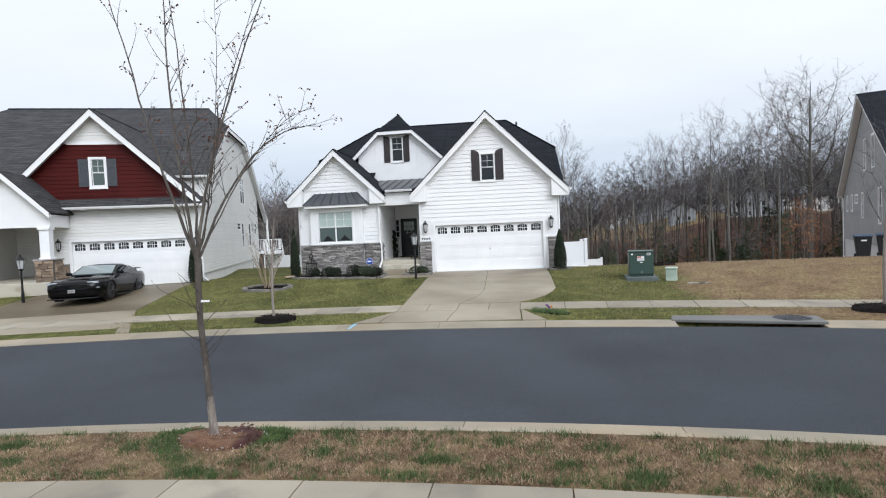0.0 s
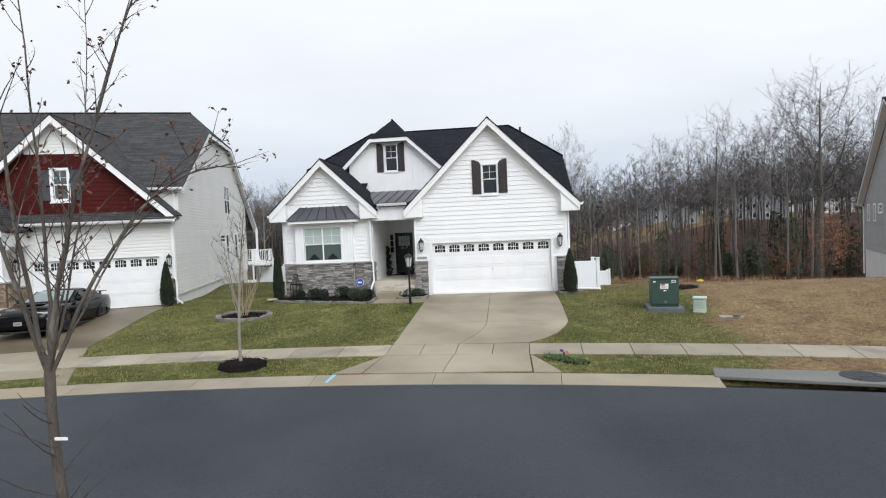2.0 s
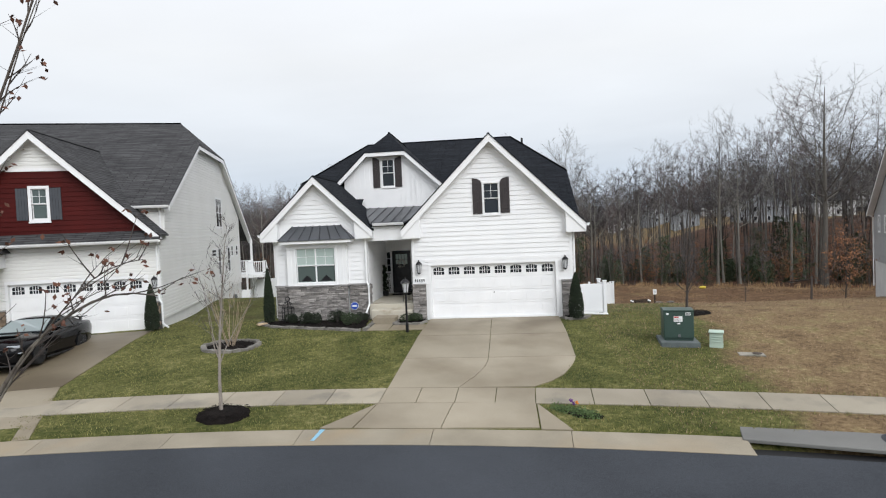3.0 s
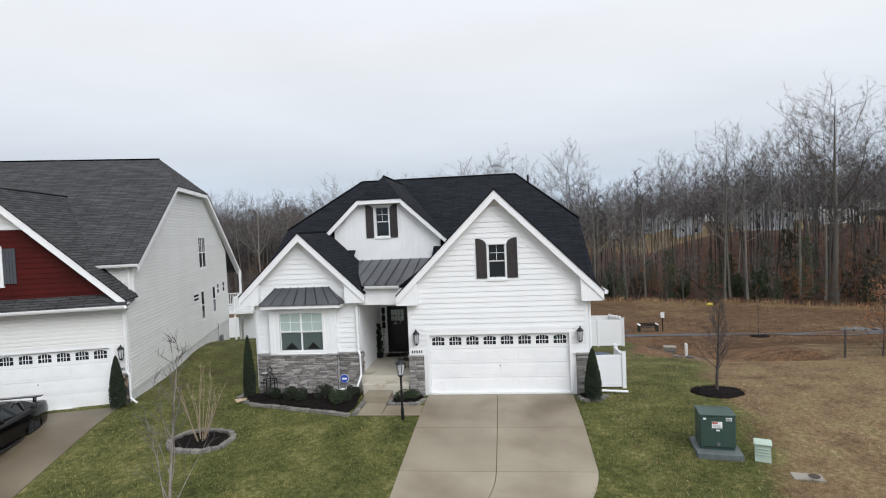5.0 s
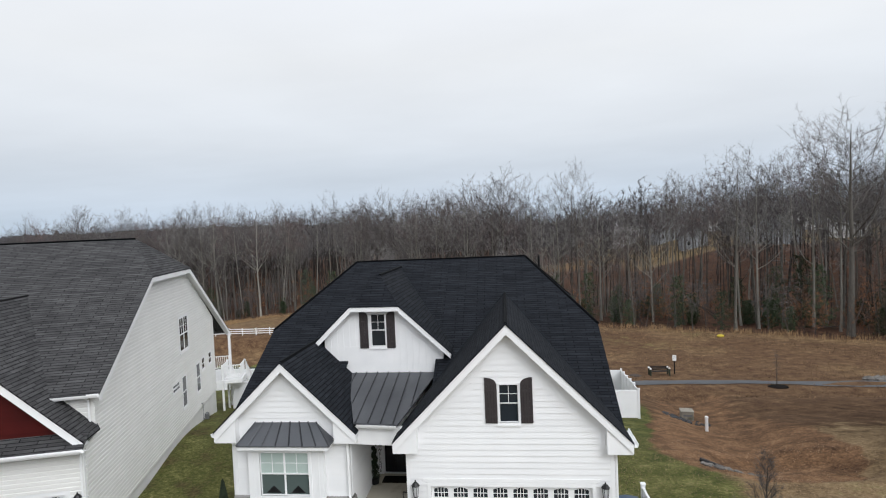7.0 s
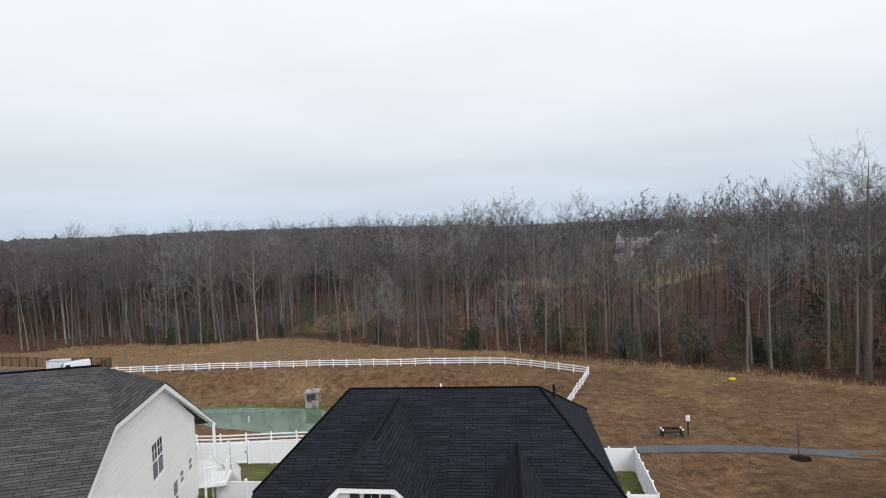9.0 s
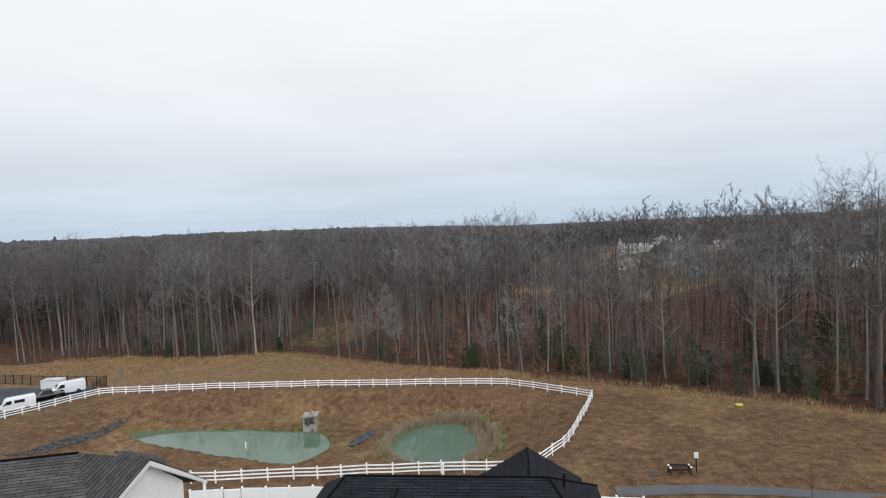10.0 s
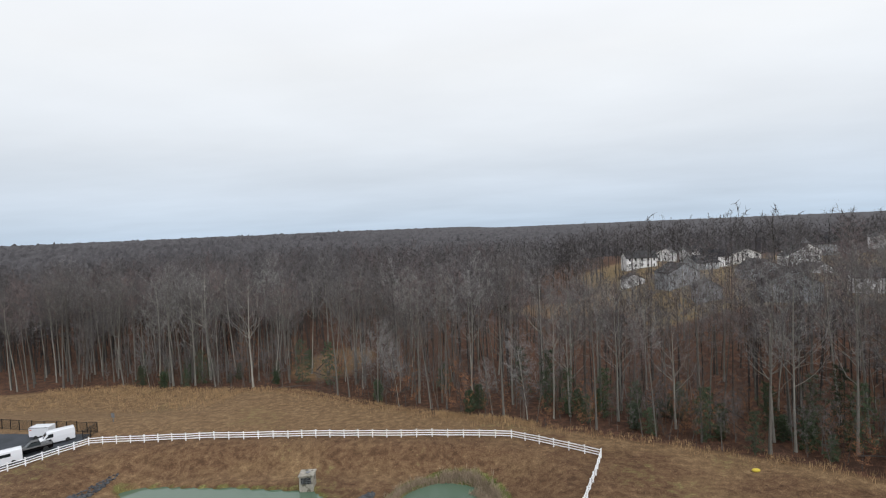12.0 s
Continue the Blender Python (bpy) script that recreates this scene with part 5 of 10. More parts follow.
    gutter(h, (-1.0, 0.65, zr(0.65) - 0.02), (0.30, 0.65, zr(0.65) - 0.02))
    downspout(h, [(0.22, -0.5, 3.50), (0.12, -0.1, 3.38), (-0.05, -0.07, 3.28), (-0.05, -0.07, 1.1), (0.06, -0.12, 0.95), (0.06, -0.12, 0.1), (0.3, -0.25, -0.06)])
    downspout(h, [(-0.12, 0.62, 4.92), (-0.12, 0.85, 4.78), (-0.12, 0.88, 4.0)])
    # portico: gable on a column with a stone pier
    pz = 3.3
    for sx in (1, -1):
        R([(-6.95, -2.05, pz + 1.78), (-6.95, 1.0, pz + 1.78), (-6.95 + sx * 1.78, 1.0, pz), (-6.95 + sx * 1.78, -2.05, pz)])
    wall("wall", (0, -1.75, 0), X, [(2.68, -8.6, -5.3), (3.25, -8.6, -5.3), (4.9, -6.98, -6.92)], [], M_TRIM, h)
    gable_trim(h, (0, -1.75, 0), X, (-6.95, pz + 1.74), (-8.72, pz - 0.03), (-5.18, pz - 0.03), 0.3, foot=0, width=0.2)
    part("portico_beam", boxed(-5.50, -5.32, -1.74, 0.0, 2.68, 3.2), M_TRIM, h)
    part("portico_ceiling", boxed(-9.38, -5.5, -1.6, 3.58, 2.9, 2.95), M_TRIM, h)
    bm = bmesh.new()
    prism(bm, [(-5.72 - k, -1.78 - k, 1.36) for k in (0.0,)] + [(-5.36, -1.78, 1.36), (-5.36, -1.42, 1.36), (-5.72, -1.42, 1.36)], (0, 0, 1.33))
    part("column", bm, M_TRIM, h)
    part("column_base", boxed(-5.77, -5.31, -1.83, -1.37, 1.30, 1.40, 0.01), M_TRIM, h)
    part("column_cap", boxed(-5.77, -5.31, -1.83, -1.37, 2.56, 2.68, 0.01), M_TRIM, h)
    part("pier_core", boxed(-5.86, -5.22, -1.86, -1.22, -0.2, 1.28), M_GROUT, h)
    stone_face(h, (0, -1.86, 0), X, -5.88, -5.20, 0.38, 1.28, M_STONE2, 31, course=0.12, cap=False)
    stone_face(h, (-5.22, 0, 0), Y, -1.88, -1.20, 0.38, 1.28, M_STONE2, 32, course=0.12, cap=False)
    part("pier_cap", boxed(-5.95, -5.12, -1.96, -1.12, 1.28, 1.34, 0.01), M_CAP, h)
    wall("wall", (0, 3.6, 0), X, [(0.3, -10, -6.6), (3.3, -10, -6.6)], [], M_VINYL, h, board=VL, board_mat=M_VINYL, lip=0.03)
    wall("wall", (-6.6, 0, 0), -Y, [(0.0, -3.6, 0.0), (3.3, -3.6, 0.0)], [], M_VINYL, h)
    wall("wall", (-9.4, 0, 0), Y, [(0.0, -1.0, 3.6), (3.3, -1.0, 3.6)], [], M_VINYL, h)
    part("front_door", boxed(-8.4, -7.45, 3.54, 3.58, 0.40, 2.45, 0.004), M_SHUTTER, h, "dark front door deep in the porch")
    part("porch_floor", boxed(-9.38, -5.1, -1.95, 3.58, -0.4, 0.38, 0.015), M_PORCH, h)
    # meter and its pipe on the side wall
    part("meter_box", boxed(0.0, 0.18, 15.1, 15.45, -0.85, -0.35, 0.02), M_METER, h, "grey utility meter")
    part("meter_pipe", tube(bmesh.new(), [(0.09, 15.0, -0.5), (0.09, 14.5, -0.5), (0.09, 14.5, 0.5), (0.03, 14.4, 0.5)], 0.025, 6), M_METER, h)
    return h


M_FOUND = material("pale_parged_foundation", (0.62, 0.62, 0.605), (0.73, 0.73, 0.715), 0.85, 1.0, 40, 0.35, 0.3, 0.004)
M_METER = material("grey_meter_paint", (0.10, 0.105, 0.11), (0.17, 0.175, 0.18), 0.5, 4, 40, bump=0)
neighbour = red_gabled_house()
NB = pose(-10.97, -0.60, 0, 0, 0, 17.1)
plate2 = thing("number_plate", "white number plate with dark figures beside the garage", "sign", m=NB @ pose(-0.18, -0.02, 1.18))
part("plate", boxed(-0.16, 0.16, -0.012, 0.0, -0.06, 0.06, 0.003), M_TRIM, plate2)
for i in range(5):
    part("figure_bar", boxed(-0.14 + 0.06 * i, -0.105 + 0.06 * i, -0.017, -0.0125, -0.045, 0.045), M_BLACK, plate2)
lantern("wall_lantern", "black wall lantern beside the neighbour's garage", NB @ pose(-0.16, -0.016, 1.78), 1.2, group="neighbour's lanterns")
lantern("wall_lantern", "black wall lantern beside the neighbour's garage", NB @ pose(-5.78, -0.016, 1.86), 1.2, group="neighbour's lanterns")
post_lamp("black lamp post with a frosted lantern on the lawn", -0.55, -1.90, -0.2, 1.80, "lamp posts")
post_lamp("black lamp post with a frosted lantern beside the drive", -15.1, -5.75, -0.25, 1.62, "lamp posts")


def rear_deck():
    """The neighbour's raised deck: posts, boards, railings and a stair."""
    t = thing("deck", "white railed timber deck behind the cream house", "deck", m=NB)
    fl = 0.75
    part("deck_floor", boxed(-5.0, 0.45, 18.25, 21.6, fl - 0.2, fl, 0.01), M_TRIM, t)
    part("deck_skirt", boxed(0.455, 0.48, 18.25, 21.6, fl - 0.3, fl - 0.02), M_TRIM, t)
    for u_, v_ in ((0.30, 21.4), (-4.8, 21.4)):
        part("roof_post", boxed(u_ - 0.08, u_ + 0.08, v_ - 0.08, v_ + 0.08, -2.4, 3.4, 0.008), M_TRIM, t)
    for u_, v_ in ((0.38, 18.4), (0.38, 20.0), (-2.4, 21.5)):
        part("deck_post", boxed(u_ - 0.06, u_ + 0.06, v_ - 0.06, v_ + 0.06, -2.4, fl + 1.0, 0.006), M_TRIM, t)
    for a, b in (((0.38, 18.4), (0.38, 20.0)), ((-4.8, 21.5), (0.3, 21.5)), ((1.5, 18.4), (1.5, 20.0)), ((0.44, 18.4), (1.5, 18.4))):
        for zz in (fl + 0.12, fl + 0.92):
            part("rail", tube(bmesh.new(), [(a[0], a[1], zz), (b[0], b[1], zz)], 0.035, 4), M_TRIM, t)
        k = int(max(abs(b[0] - a[0]), abs(b[1] - a[1])) / 0.13)
        for i in range(1, k):
            u_, v_ = a[0] + (b[0] - a[0]) * i / k, a[1] + (b[1] - a[1]) * i / k
            part("baluster", boxed(u_ - 0.018, u_ + 0.018, v_ - 0.018, v_ + 0.018, fl + 0.12, fl + 0.92), M_TRIM, t)
    part("landing", boxed(0.49, 1.6, 18.3, 20.0, fl - 0.25, fl - 0.01, 0.01), M_TRIM, t)
    for i in range(11):
        part("tread", boxed(0.5, 1.5, 20.02 + 0.26 * i, 20.30 + 0.26 * i, fl - 0.2 - 0.19 * i, fl - 0.16 - 0.19 * i), M_TRIM, t)
    for u_ in (0.48, 1.52):
        part("stringer", prism(bmesh.new(), [(u_, 20.0, fl - 0.02), (u_, 22.9, fl - 2.12), (u_, 22.9, fl - 2.42), (u_, 20.0, fl - 0.32)], (0.04, 0, 0)), M_TRIM, t)
        part("stair_rail", prism(bmesh.new(), [(u_, 20.0, fl + 0.95), (u_, 22.9, fl - 1.2), (u_, 22.9, fl - 1.3), (u_, 20.0, fl + 0.85)], (0.05, 0, 0)), M_TRIM, t)
        for i in range(15):
            v_ = 20.15 + i * 0.18
            part("baluster", boxed(u_ + 0.01, u_ + 0.04, v_ - 0.015, v_ + 0.015, fl - 0.1 - (v_ - 20) * 0.73, fl + 0.88 - (v_ - 20) * 0.74), M_TRIM, t)
    return t


rear_deck()


def car_paint(name, base):
    m = bpy.data.materials.new(name)
    m.use_nodes = True
    b = m.node_tree.nodes["Principled BSDF"]
    b.inputs["Base Color"].default_value = (*base, 1)
    b.inputs["Roughness"].default_value, b.inputs["Coat Weight"].default_value, b.inputs["Coat Roughness"].default_value = 0.12, 0.3, 0.03
    return m


M_CARBLACK = car_paint("black_car_paint", (0.0025, 0.0025, 0.0032))
M_CARBLACK.node_tree.nodes["Principled BSDF"].inputs["Specular IOR Level"].default_value = 0.09
M_CARWHITE = car_paint("white_van_paint", (0.60, 0.61, 0.64))
M_TYRE = material("tyre_rubber", (0.012, 0.012, 0.012), (0.022, 0.022, 0.022), 0.8, 10, 60)
M_RIM = material("dark_alloy", (0.03, 0.03, 0.032), (0.05, 0.05, 0.052), 0.35, 5, 40, bump=0, metal=0.8)
M_LIGHTGLASS = glass_material("headlight_glass", (0.35, 0.37, 0.40), 0.05)
M_REDGLASS = glass_material("tail_light_glass", (0.25, 0.01, 0.01), 0.08)
# Pale base colour paints in the reflected sky and a sunshade inside.
M_WINDSCREEN = glass_material("sky_tinted_windscreen", (0.27, 0.31, 0.31), 0.03)
M_WINDSCREEN.node_tree.nodes["Principled BSDF"].inputs["Specular IOR Level"].default_value = 0.9
M_CARGLASS = glass_material("tinted_car_glass", (0.012, 0.016, 0.018), 0.02)


def loft(stations):
    """Skin over half-sections mirrored about x = 0: rows of (y, [(x, z), ...])."""
    bm = bmesh.new()
    rings = []
    for y, half in stations:
        pts = [(x, y, z) for x, z in half] + [(-x, y, z) for x, z in half[::-1]]
        rings.append([bm.verts.new(p) for p in pts])
    k = len(rings[0])
    for a, b in zip(rings, rings[1:]):
        for i in range(k):
            bm.faces.new((a[i], a[(i + 1) % k], b[(i + 1) % k], b[i]))
    bm.faces.new(rings[0][::-1])
    bm.faces.new(rings[-1])
    bmesh.ops.recalc_face_normals(bm, faces=bm.faces[:])
    return bm


def wheel(parent, x, y, r, w, side):
    bm = bmesh.new()
    prof = [(r * 0.66, -w / 2), (r * 0.92, -w / 2), (r, -w / 2 + 0.03), (r, w / 2 - 0.03), (r * 0.92, w / 2), (r * 0.66, w / 2)]
    lathe(bm, prof, sides=24)
    bmesh.ops.rotate(bm, verts=bm.verts[:], cent=(0, 0, 0), matrix=Matrix.Rotation(radians(90), 3, "Y"))
    bmesh.ops.translate(bm, verts=bm.verts[:], vec=(x, y, r))
    wh = part("wheel", bm, M_TYRE, parent, smooth=False)
    bm = bmesh.new()
    xs = x + side * (w / 2 - 0.01)
    for i in range(10):
        a = 2 * math.pi * i / 10
        tube(bm, [(xs, y + 0.05 * math.cos(a), r + 0.05 * math.sin(a)), (xs + side * 0.012, y + r * 0.64 * math.cos(a + 0.12), r + r * 0.64 * math.sin(a + 0.12))], 0.022, 4)
    tube(bm, [(xs - side * 0.03, y, r), (xs + side * 0.02, y, r)], 0.06, 10)
    part("rim", bm, M_RIM, wh)
    return wh


def coupe():
    """A low black two-door coupe, nose towards -y."""
    c = thing("car", "black two-door sports coupe parked on the drive", "car", m=NB @ pose(-3.0, -3.1, -0.30, -3.2, 0, 0))
    L = 2.39
    body = []
    # station, half width, sill, shoulder, deck edge, deck middle
    for y, w, lo, sh, dk, cn in ((-L, 0.60, 0.27, 0.50, 0.60, 0.615), (-2.33, 0.79, 0.17, 0.57, 0.675, 0.695), (-2.15, 0.89, 0.13, 0.63, 0.74, 0.775), (-1.85, 0.945, 0.15, 0.67, 0.80, 0.84), (-1.45, 0.965, 0.17, 0.71, 0.85, 0.89), (-1.0, 0.955, 0.17, 0.73, 0.885, 0.93),
                                 (-0.6, 0.945, 0.17, 0.75, 0.91, 0.95), (0.0, 0.935, 0.17, 0.77, 0.93, 0.95), (0.6, 0.935, 0.17, 0.78, 0.94, 0.96), (1.0, 0.95, 0.17, 0.82, 0.97, 0.98), (1.4, 0.97, 0.18, 0.86, 1.0, 1.01), (1.8, 0.96, 0.22, 0.88, 1.03, 1.04), (2.15, 0.91, 0.28, 0.88, 1.045, 1.055), (2.34, 0.85, 0.36, 0.84, 1.02, 1.03), (L, 0.77, 0.44, 0.78, 0.93, 0.94)):
        body.append((y, [(w * 0.85, lo), (w * 0.965, lo + 0.07), (w * 0.975, lo + 0.20), (w, (lo + sh) / 2 + 0.10), (w * 0.985, sh), (w * 0.93, dk - 0.025), (w * 0.82, dk + 0.008), (w * 0.50, cn - 0.012), (w * 0.40, cn + 0.012), (w * 0.12, cn + 0.014)]))
    b = part("body", loft(body), M_CARBLACK, c, smooth=True)
    cab = []
    for y, w, base, top, wt in ((-0.72, 0.74, 0.94, 0.965, 0.70), (-0.15, 0.79, 0.94, 1.24, 0.60), (0.25, 0.80, 0.95, 1.345, 0.57), (0.75, 0.80, 0.97, 1.36, 0.56), (1.3, 0.78, 1.0, 1.26, 0.56), (1.95, 0.70, 1.02, 1.05, 0.62)):
        cab.append((y, [(w, base - 0.04), (w * 0.99, base), (wt + 0.05, top - 0.05), (wt - 0.03, top), (wt * 0.5, top + 0.012)]))
    part("cabin_glass", loft(cab), M_CARGLASS, c, "dark tinted glass", smooth=True)
    roof = []
    for y, wt, top in ((0.02, 0.56, 1.305), (0.3, 0.555, 1.362), (0.75, 0.545, 1.378), (1.2, 0.55, 1.295)):
        roof.append((y, [(wt + 0.07, top - 0.075), (wt, top - 0.015), (wt * 0.5, top + 0.012)]))
    part("roof", loft(roof), M_CARBLACK, c, smooth=True)
    for s in (1, -1):
        part("windscreen_pillar", tube(bmesh.new(), [(s * 0.73, -0.70, 0.96), (s * 0.62, 0.02, 1.30)], 0.03, 5), M_CARBLACK, c)
        part("rear_pillar", prism(bmesh.new(), [(s * 0.775, 1.05, 0.98), (s * 0.76, 1.75, 1.03), (s * 0.62, 1.25, 1.27), (s * 0.635, 1.0, 1.31)], (s * 0.02, 0, 0)), M_CARBLACK, c)
        part("mirror", boxed(s * 0.93 - 0.10, s * 0.93 + 0.10, -0.52, -0.36, 0.95, 1.07, 0.03), M_CARBLACK, c)
        part("headlight", boxed(s * 0.66 - 0.17, s * 0.66 + 0.17, -2.335, -2.20, 0.63, 0.71, 0.015), M_LIGHTGLASS, c, "clear slanted headlight")
        part("marker_light", boxed(s * 0.80 - 0.06, s * 0.80 + 0.07, -2.33, -2.22, 0.47, 0.50, 0.006), M_LIGHTGLASS, c)
        for k in range(3):
            part("tail_light", boxed(s * (0.42 + 0.13 * k) - 0.04, s * (0.42 + 0.13 * k) + 0.04, 2.36, 2.41, 0.76, 0.92, 0.01), M_REDGLASS, c)
        part("spoiler_stay", boxed(s * 0.55 - 0.02, s * 0.55 + 0.02, 2.05, 2.2, 1.03, 1.17), M_CARBLACK, c)
        for yy in (-1.46, 1.30):
            wheel(c, s * 0.83, yy, 0.345, 0.26, s)
            bm = tube(bmesh.new(), [(s * 0.935, yy + 0.40 * math.cos(t), 0.34 + 0.40 * math.sin(t)) for t in [math.pi * i / 12 for i in range(13)]], 0.035, 6)
            part("wheel_arch", bm, M_CARBLACK, c)
    ws = [(-0.70, -0.705, 0.972), (0.70, -0.705, 0.972), (0.575, 0.0, 1.292), (0.30, -0.03, 1.312), (-0.30, -0.03, 1.312), (-0.575, 0.0, 1.292)]
    part("windscreen", prism(bmesh.new(), ws, (0, -0.018, 0.022)), M_WINDSCREEN, c, "windscreen with the sky's reflection painted into its tint")
    for s in (1, -1):
        part("quarter_window", prism(bmesh.new(), [(s * 0.792, -0.42, 0.985), (s * 0.80, 0.92, 1.0), (s * 0.655, 0.80, 1.30), (s * 0.665, 0.12, 1.28)], (s * 0.012, 0, 0.004)), M_CARGLASS, c)
        part("side_skirt", boxed(s * 0.93 - 0.03, s * 0.93 + 0.03, -1.0, 0.92, 0.13, 0.19, 0.01), M_TYRE, c)
    part("grille", boxed(-0.60, 0.60, -2.39, -2.30, 0.46, 0.63, 0.02), M_TYRE, c, "black mesh grille")
    part("lower_grille", boxed(-0.62, 0.62, -2.36, -2.28, 0.24, 0.36, 0.02), M_TYRE, c)
    part("splitter", boxed(-0.80, 0.80, -2.38, -2.0, 0.10, 0.135, 0.01), M_TYRE, c)
    part("badge", boxed(-0.07, 0.07, -2.385, -2.376, 0.50, 0.54), M_RIM, c)
    part("number_plate", boxed(-0.12, 0.12, -2.392, -2.377, 0.32, 0.44, 0.004), M_CAP, c)
    part("plate_bar", boxed(-0.09, 0.09, -2.397, -2.3925, 0.355, 0.405), M_METER, c)
    part("bonnet_scoop", boxed(-0.30, 0.30, -1.55, -0.95, 0.905, 0.955, 0.02), M_CARBLACK, c)
    part("spoiler", boxed(-0.72, 0.72, 2.08, 2.32, 1.165, 1.20, 0.012), M_CARBLACK, c)
    return c


coupe()


# ---- the grey house ----
def grey_house():
    h = thing("house", "grey lap-sided house with a dark roof", "house", m=pose(31.6, 24.2, 0, 0, 0, -23.7))
    W = [(9.6, 10.3, 4.7, 6.65), (12.4, 13.2, 4.7, 6.65), (14.4, 15.3, 1.15, 3.2), (18.0, 18.9, 1.15, 3.2), (8.6, 9.2, 1.5, 3.1), (5.8, 6.9, 2.55, 3.05), (3.9, 4.6, 2.0, 3.1), (1.7, 2.3, 2.0, 3.1)]
    wall("wall", (0, 0, 0), -Y, [(-0.3, 0, 21.5), (3.3, 0, 21.5), (9.3, 10.1, 10.3)], W, M_GREYSIDE, h, board=0.19, board_mat=M_GREYSIDE, board_from=-0.3)
    wall("foundation", (0.03, 0, 0), -Y, [(-4.5, 0, 21.5), (-0.3, 0, 21.5)], [], M_FOUNDGREY, h)
    for w in W:
        window((0, 0, 0), -Y, *w, h, casing=0.10, grid=None, sill=False)
    wall("wall", (0.14, 0, 0), -X, [(-4.5, -12, 0), (3.6, -12, 0)], [], M_GREYSIDE, h)
    wall("wall", (0.14, -21.5, 0), X, [(-4.5, 0, 12), (3.6, 0, 12)], [], M_GREYSIDE, h)
    gable_trim(h, (0, 0, 0), -Y, (10.2, 9.75), (-0.5, 3.3), (22.0, 3.3), 0.42, foot=0, width=0.16)
    R = lambda pts: roof_slab("roof", pts, M_ROOF, h)
    R([(-0.45, 0.5, 3.35), (12, 0.5, 3.35), (12, -10.2, 9.78), (-0.45, -10.2, 9.78)])
    R([(-0.45, -22.0, 3.35), (12, -22.0, 3.35), (12, -10.2, 9.78), (-0.45, -10.2, 9.78)])
    downspout(h, [(-0.3, 0.4, 3.25), (-0.06, 0.05, 3.0), (-0.06, 0.05, -2.3)])
    downspout(h, [(-0.08, -10.6, -0.5), (-0.12, -10.6, -0.9), (-0.12, -10.5, -2.2), (-0.3, -9.9, -2.3)], 0.06)
    return h


M_FOUNDGREY = material("grey_poured_foundation", (0.44, 0.44, 0.43), (0.55, 0.545, 0.535), 0.85, 1.0, 40, 0.35, 0.3, 0.004)
grey = grey_house()

# ---- drives, walks and beds ----
def drives():
    t = thing("driveway", "damp tan concrete driveway with a crack and control joints", "driveway", kind="structure")
    # the drive's outline and its wandering centre joint, cut by two cross joints
    left = [(-0.03, -0.02), (-0.05, -2.55), (-0.05, -5.12), (-0.04, -7.60)]
    centre = [(2.43, -0.02), (2.44, -2.55), (2.43, -5.12), (2.41, -5.55), (2.35, -5.95), (2.24, -6.38), (2.10, -6.82), (1.76, -7.60)]
    right = [(5.03, -0.02), (5.0, -2.55), (4.93, -5.12), (4.86, -5.50), (4.72, -5.98), (4.42, -6.72), (4.06, -7.20), (3.60, -7.60)]
    g = 0.009
    for row, (a, b) in enumerate(((0, 1), (1, 2), (2, 7))):
        top, low = left[row][1] - g, left[row + 1][1] + g
        trim = lambda pts: [(x, min(top, max(low, y))) for x, y in pts]
        slab_patch("drive_slab", trim([left[row]] + [(x - g, y) for x, y in centre[a:b + 1]] + [left[row + 1]]), M_DRIVE, t)
        slab_patch("drive_slab", trim([(x + g, y) for x, y in centre[a:b + 1]] + right[a:b + 1][::-1]), M_DRIVE, t)
    # apron down to the kerb, flared
    for a0, a1, b0, b1 in ((-0.05, 1.71, -0.28, 1.57), (1.71, 3.58, 1.57, 3.58)):
        slab_patch("apron_slab", [(a0 + g, -8.655), (a1 - g, -8.655), (b1 - g, -9.95), (b0 + g, -9.95)], M_DRIVE, t, 0.026)
    slab_patch("apron_slab", [(-0.065, -8.67), (-0.30, -9.95), (-1.0, -9.97)], M_DRIVE, t, 0.026)
    slab_patch("apron_slab", [(3.605, -8.72), (4.22, -10.06), (3.605, -10.02)], M_DRIVE, t, 0.026)
    n = thing("driveway", "wide tan concrete driveway below the cream garage", "driveway", kind="structure")
    P = lambda u, v: tuple((NB @ Vector((u, v, 0)))[:2])
    edge = [(-0.25, 0.0), (-0.30, -3.4), (-0.35, -7.0)]
    left = [(-5.55, 0.0), (-5.9, -3.4), (-6.0, -7.0)]
    for (a, b), (c, d) in zip(zip(edge, left), list(zip(edge, left))[1:]):
        slab_patch("drive_slab", [P(*a), P(*c), P(*d), P(*b)], M_DRIVEWET, n)
    a0 = (-9.3, 50.52), (-16.5, 50.52)
    slab_patch("apron_slab", [P(-0.37, -7.02), arc_pt(-7.9, 50.66), arc_pt(-15.5, 50.66), P(-6.02, -7.02)], M_DRIVE, n)
    # front walk of the white house
    wk = thing("pavement", "concrete front walk from porch to drive", "pavement", kind="structure")
    slab_patch("paving_slab", [(-2.12, -0.77), (-1.36, -0.77), (-1.33, -1.68), (-2.12, -1.68)], M_DRIVE, wk, 0.025)
    slab_patch("paving_slab", [(-1.315, -0.95), (-0.05, -0.95), (-0.05, -1.68), (-1.315, -1.68)], M_DRIVE, wk, 0.025)


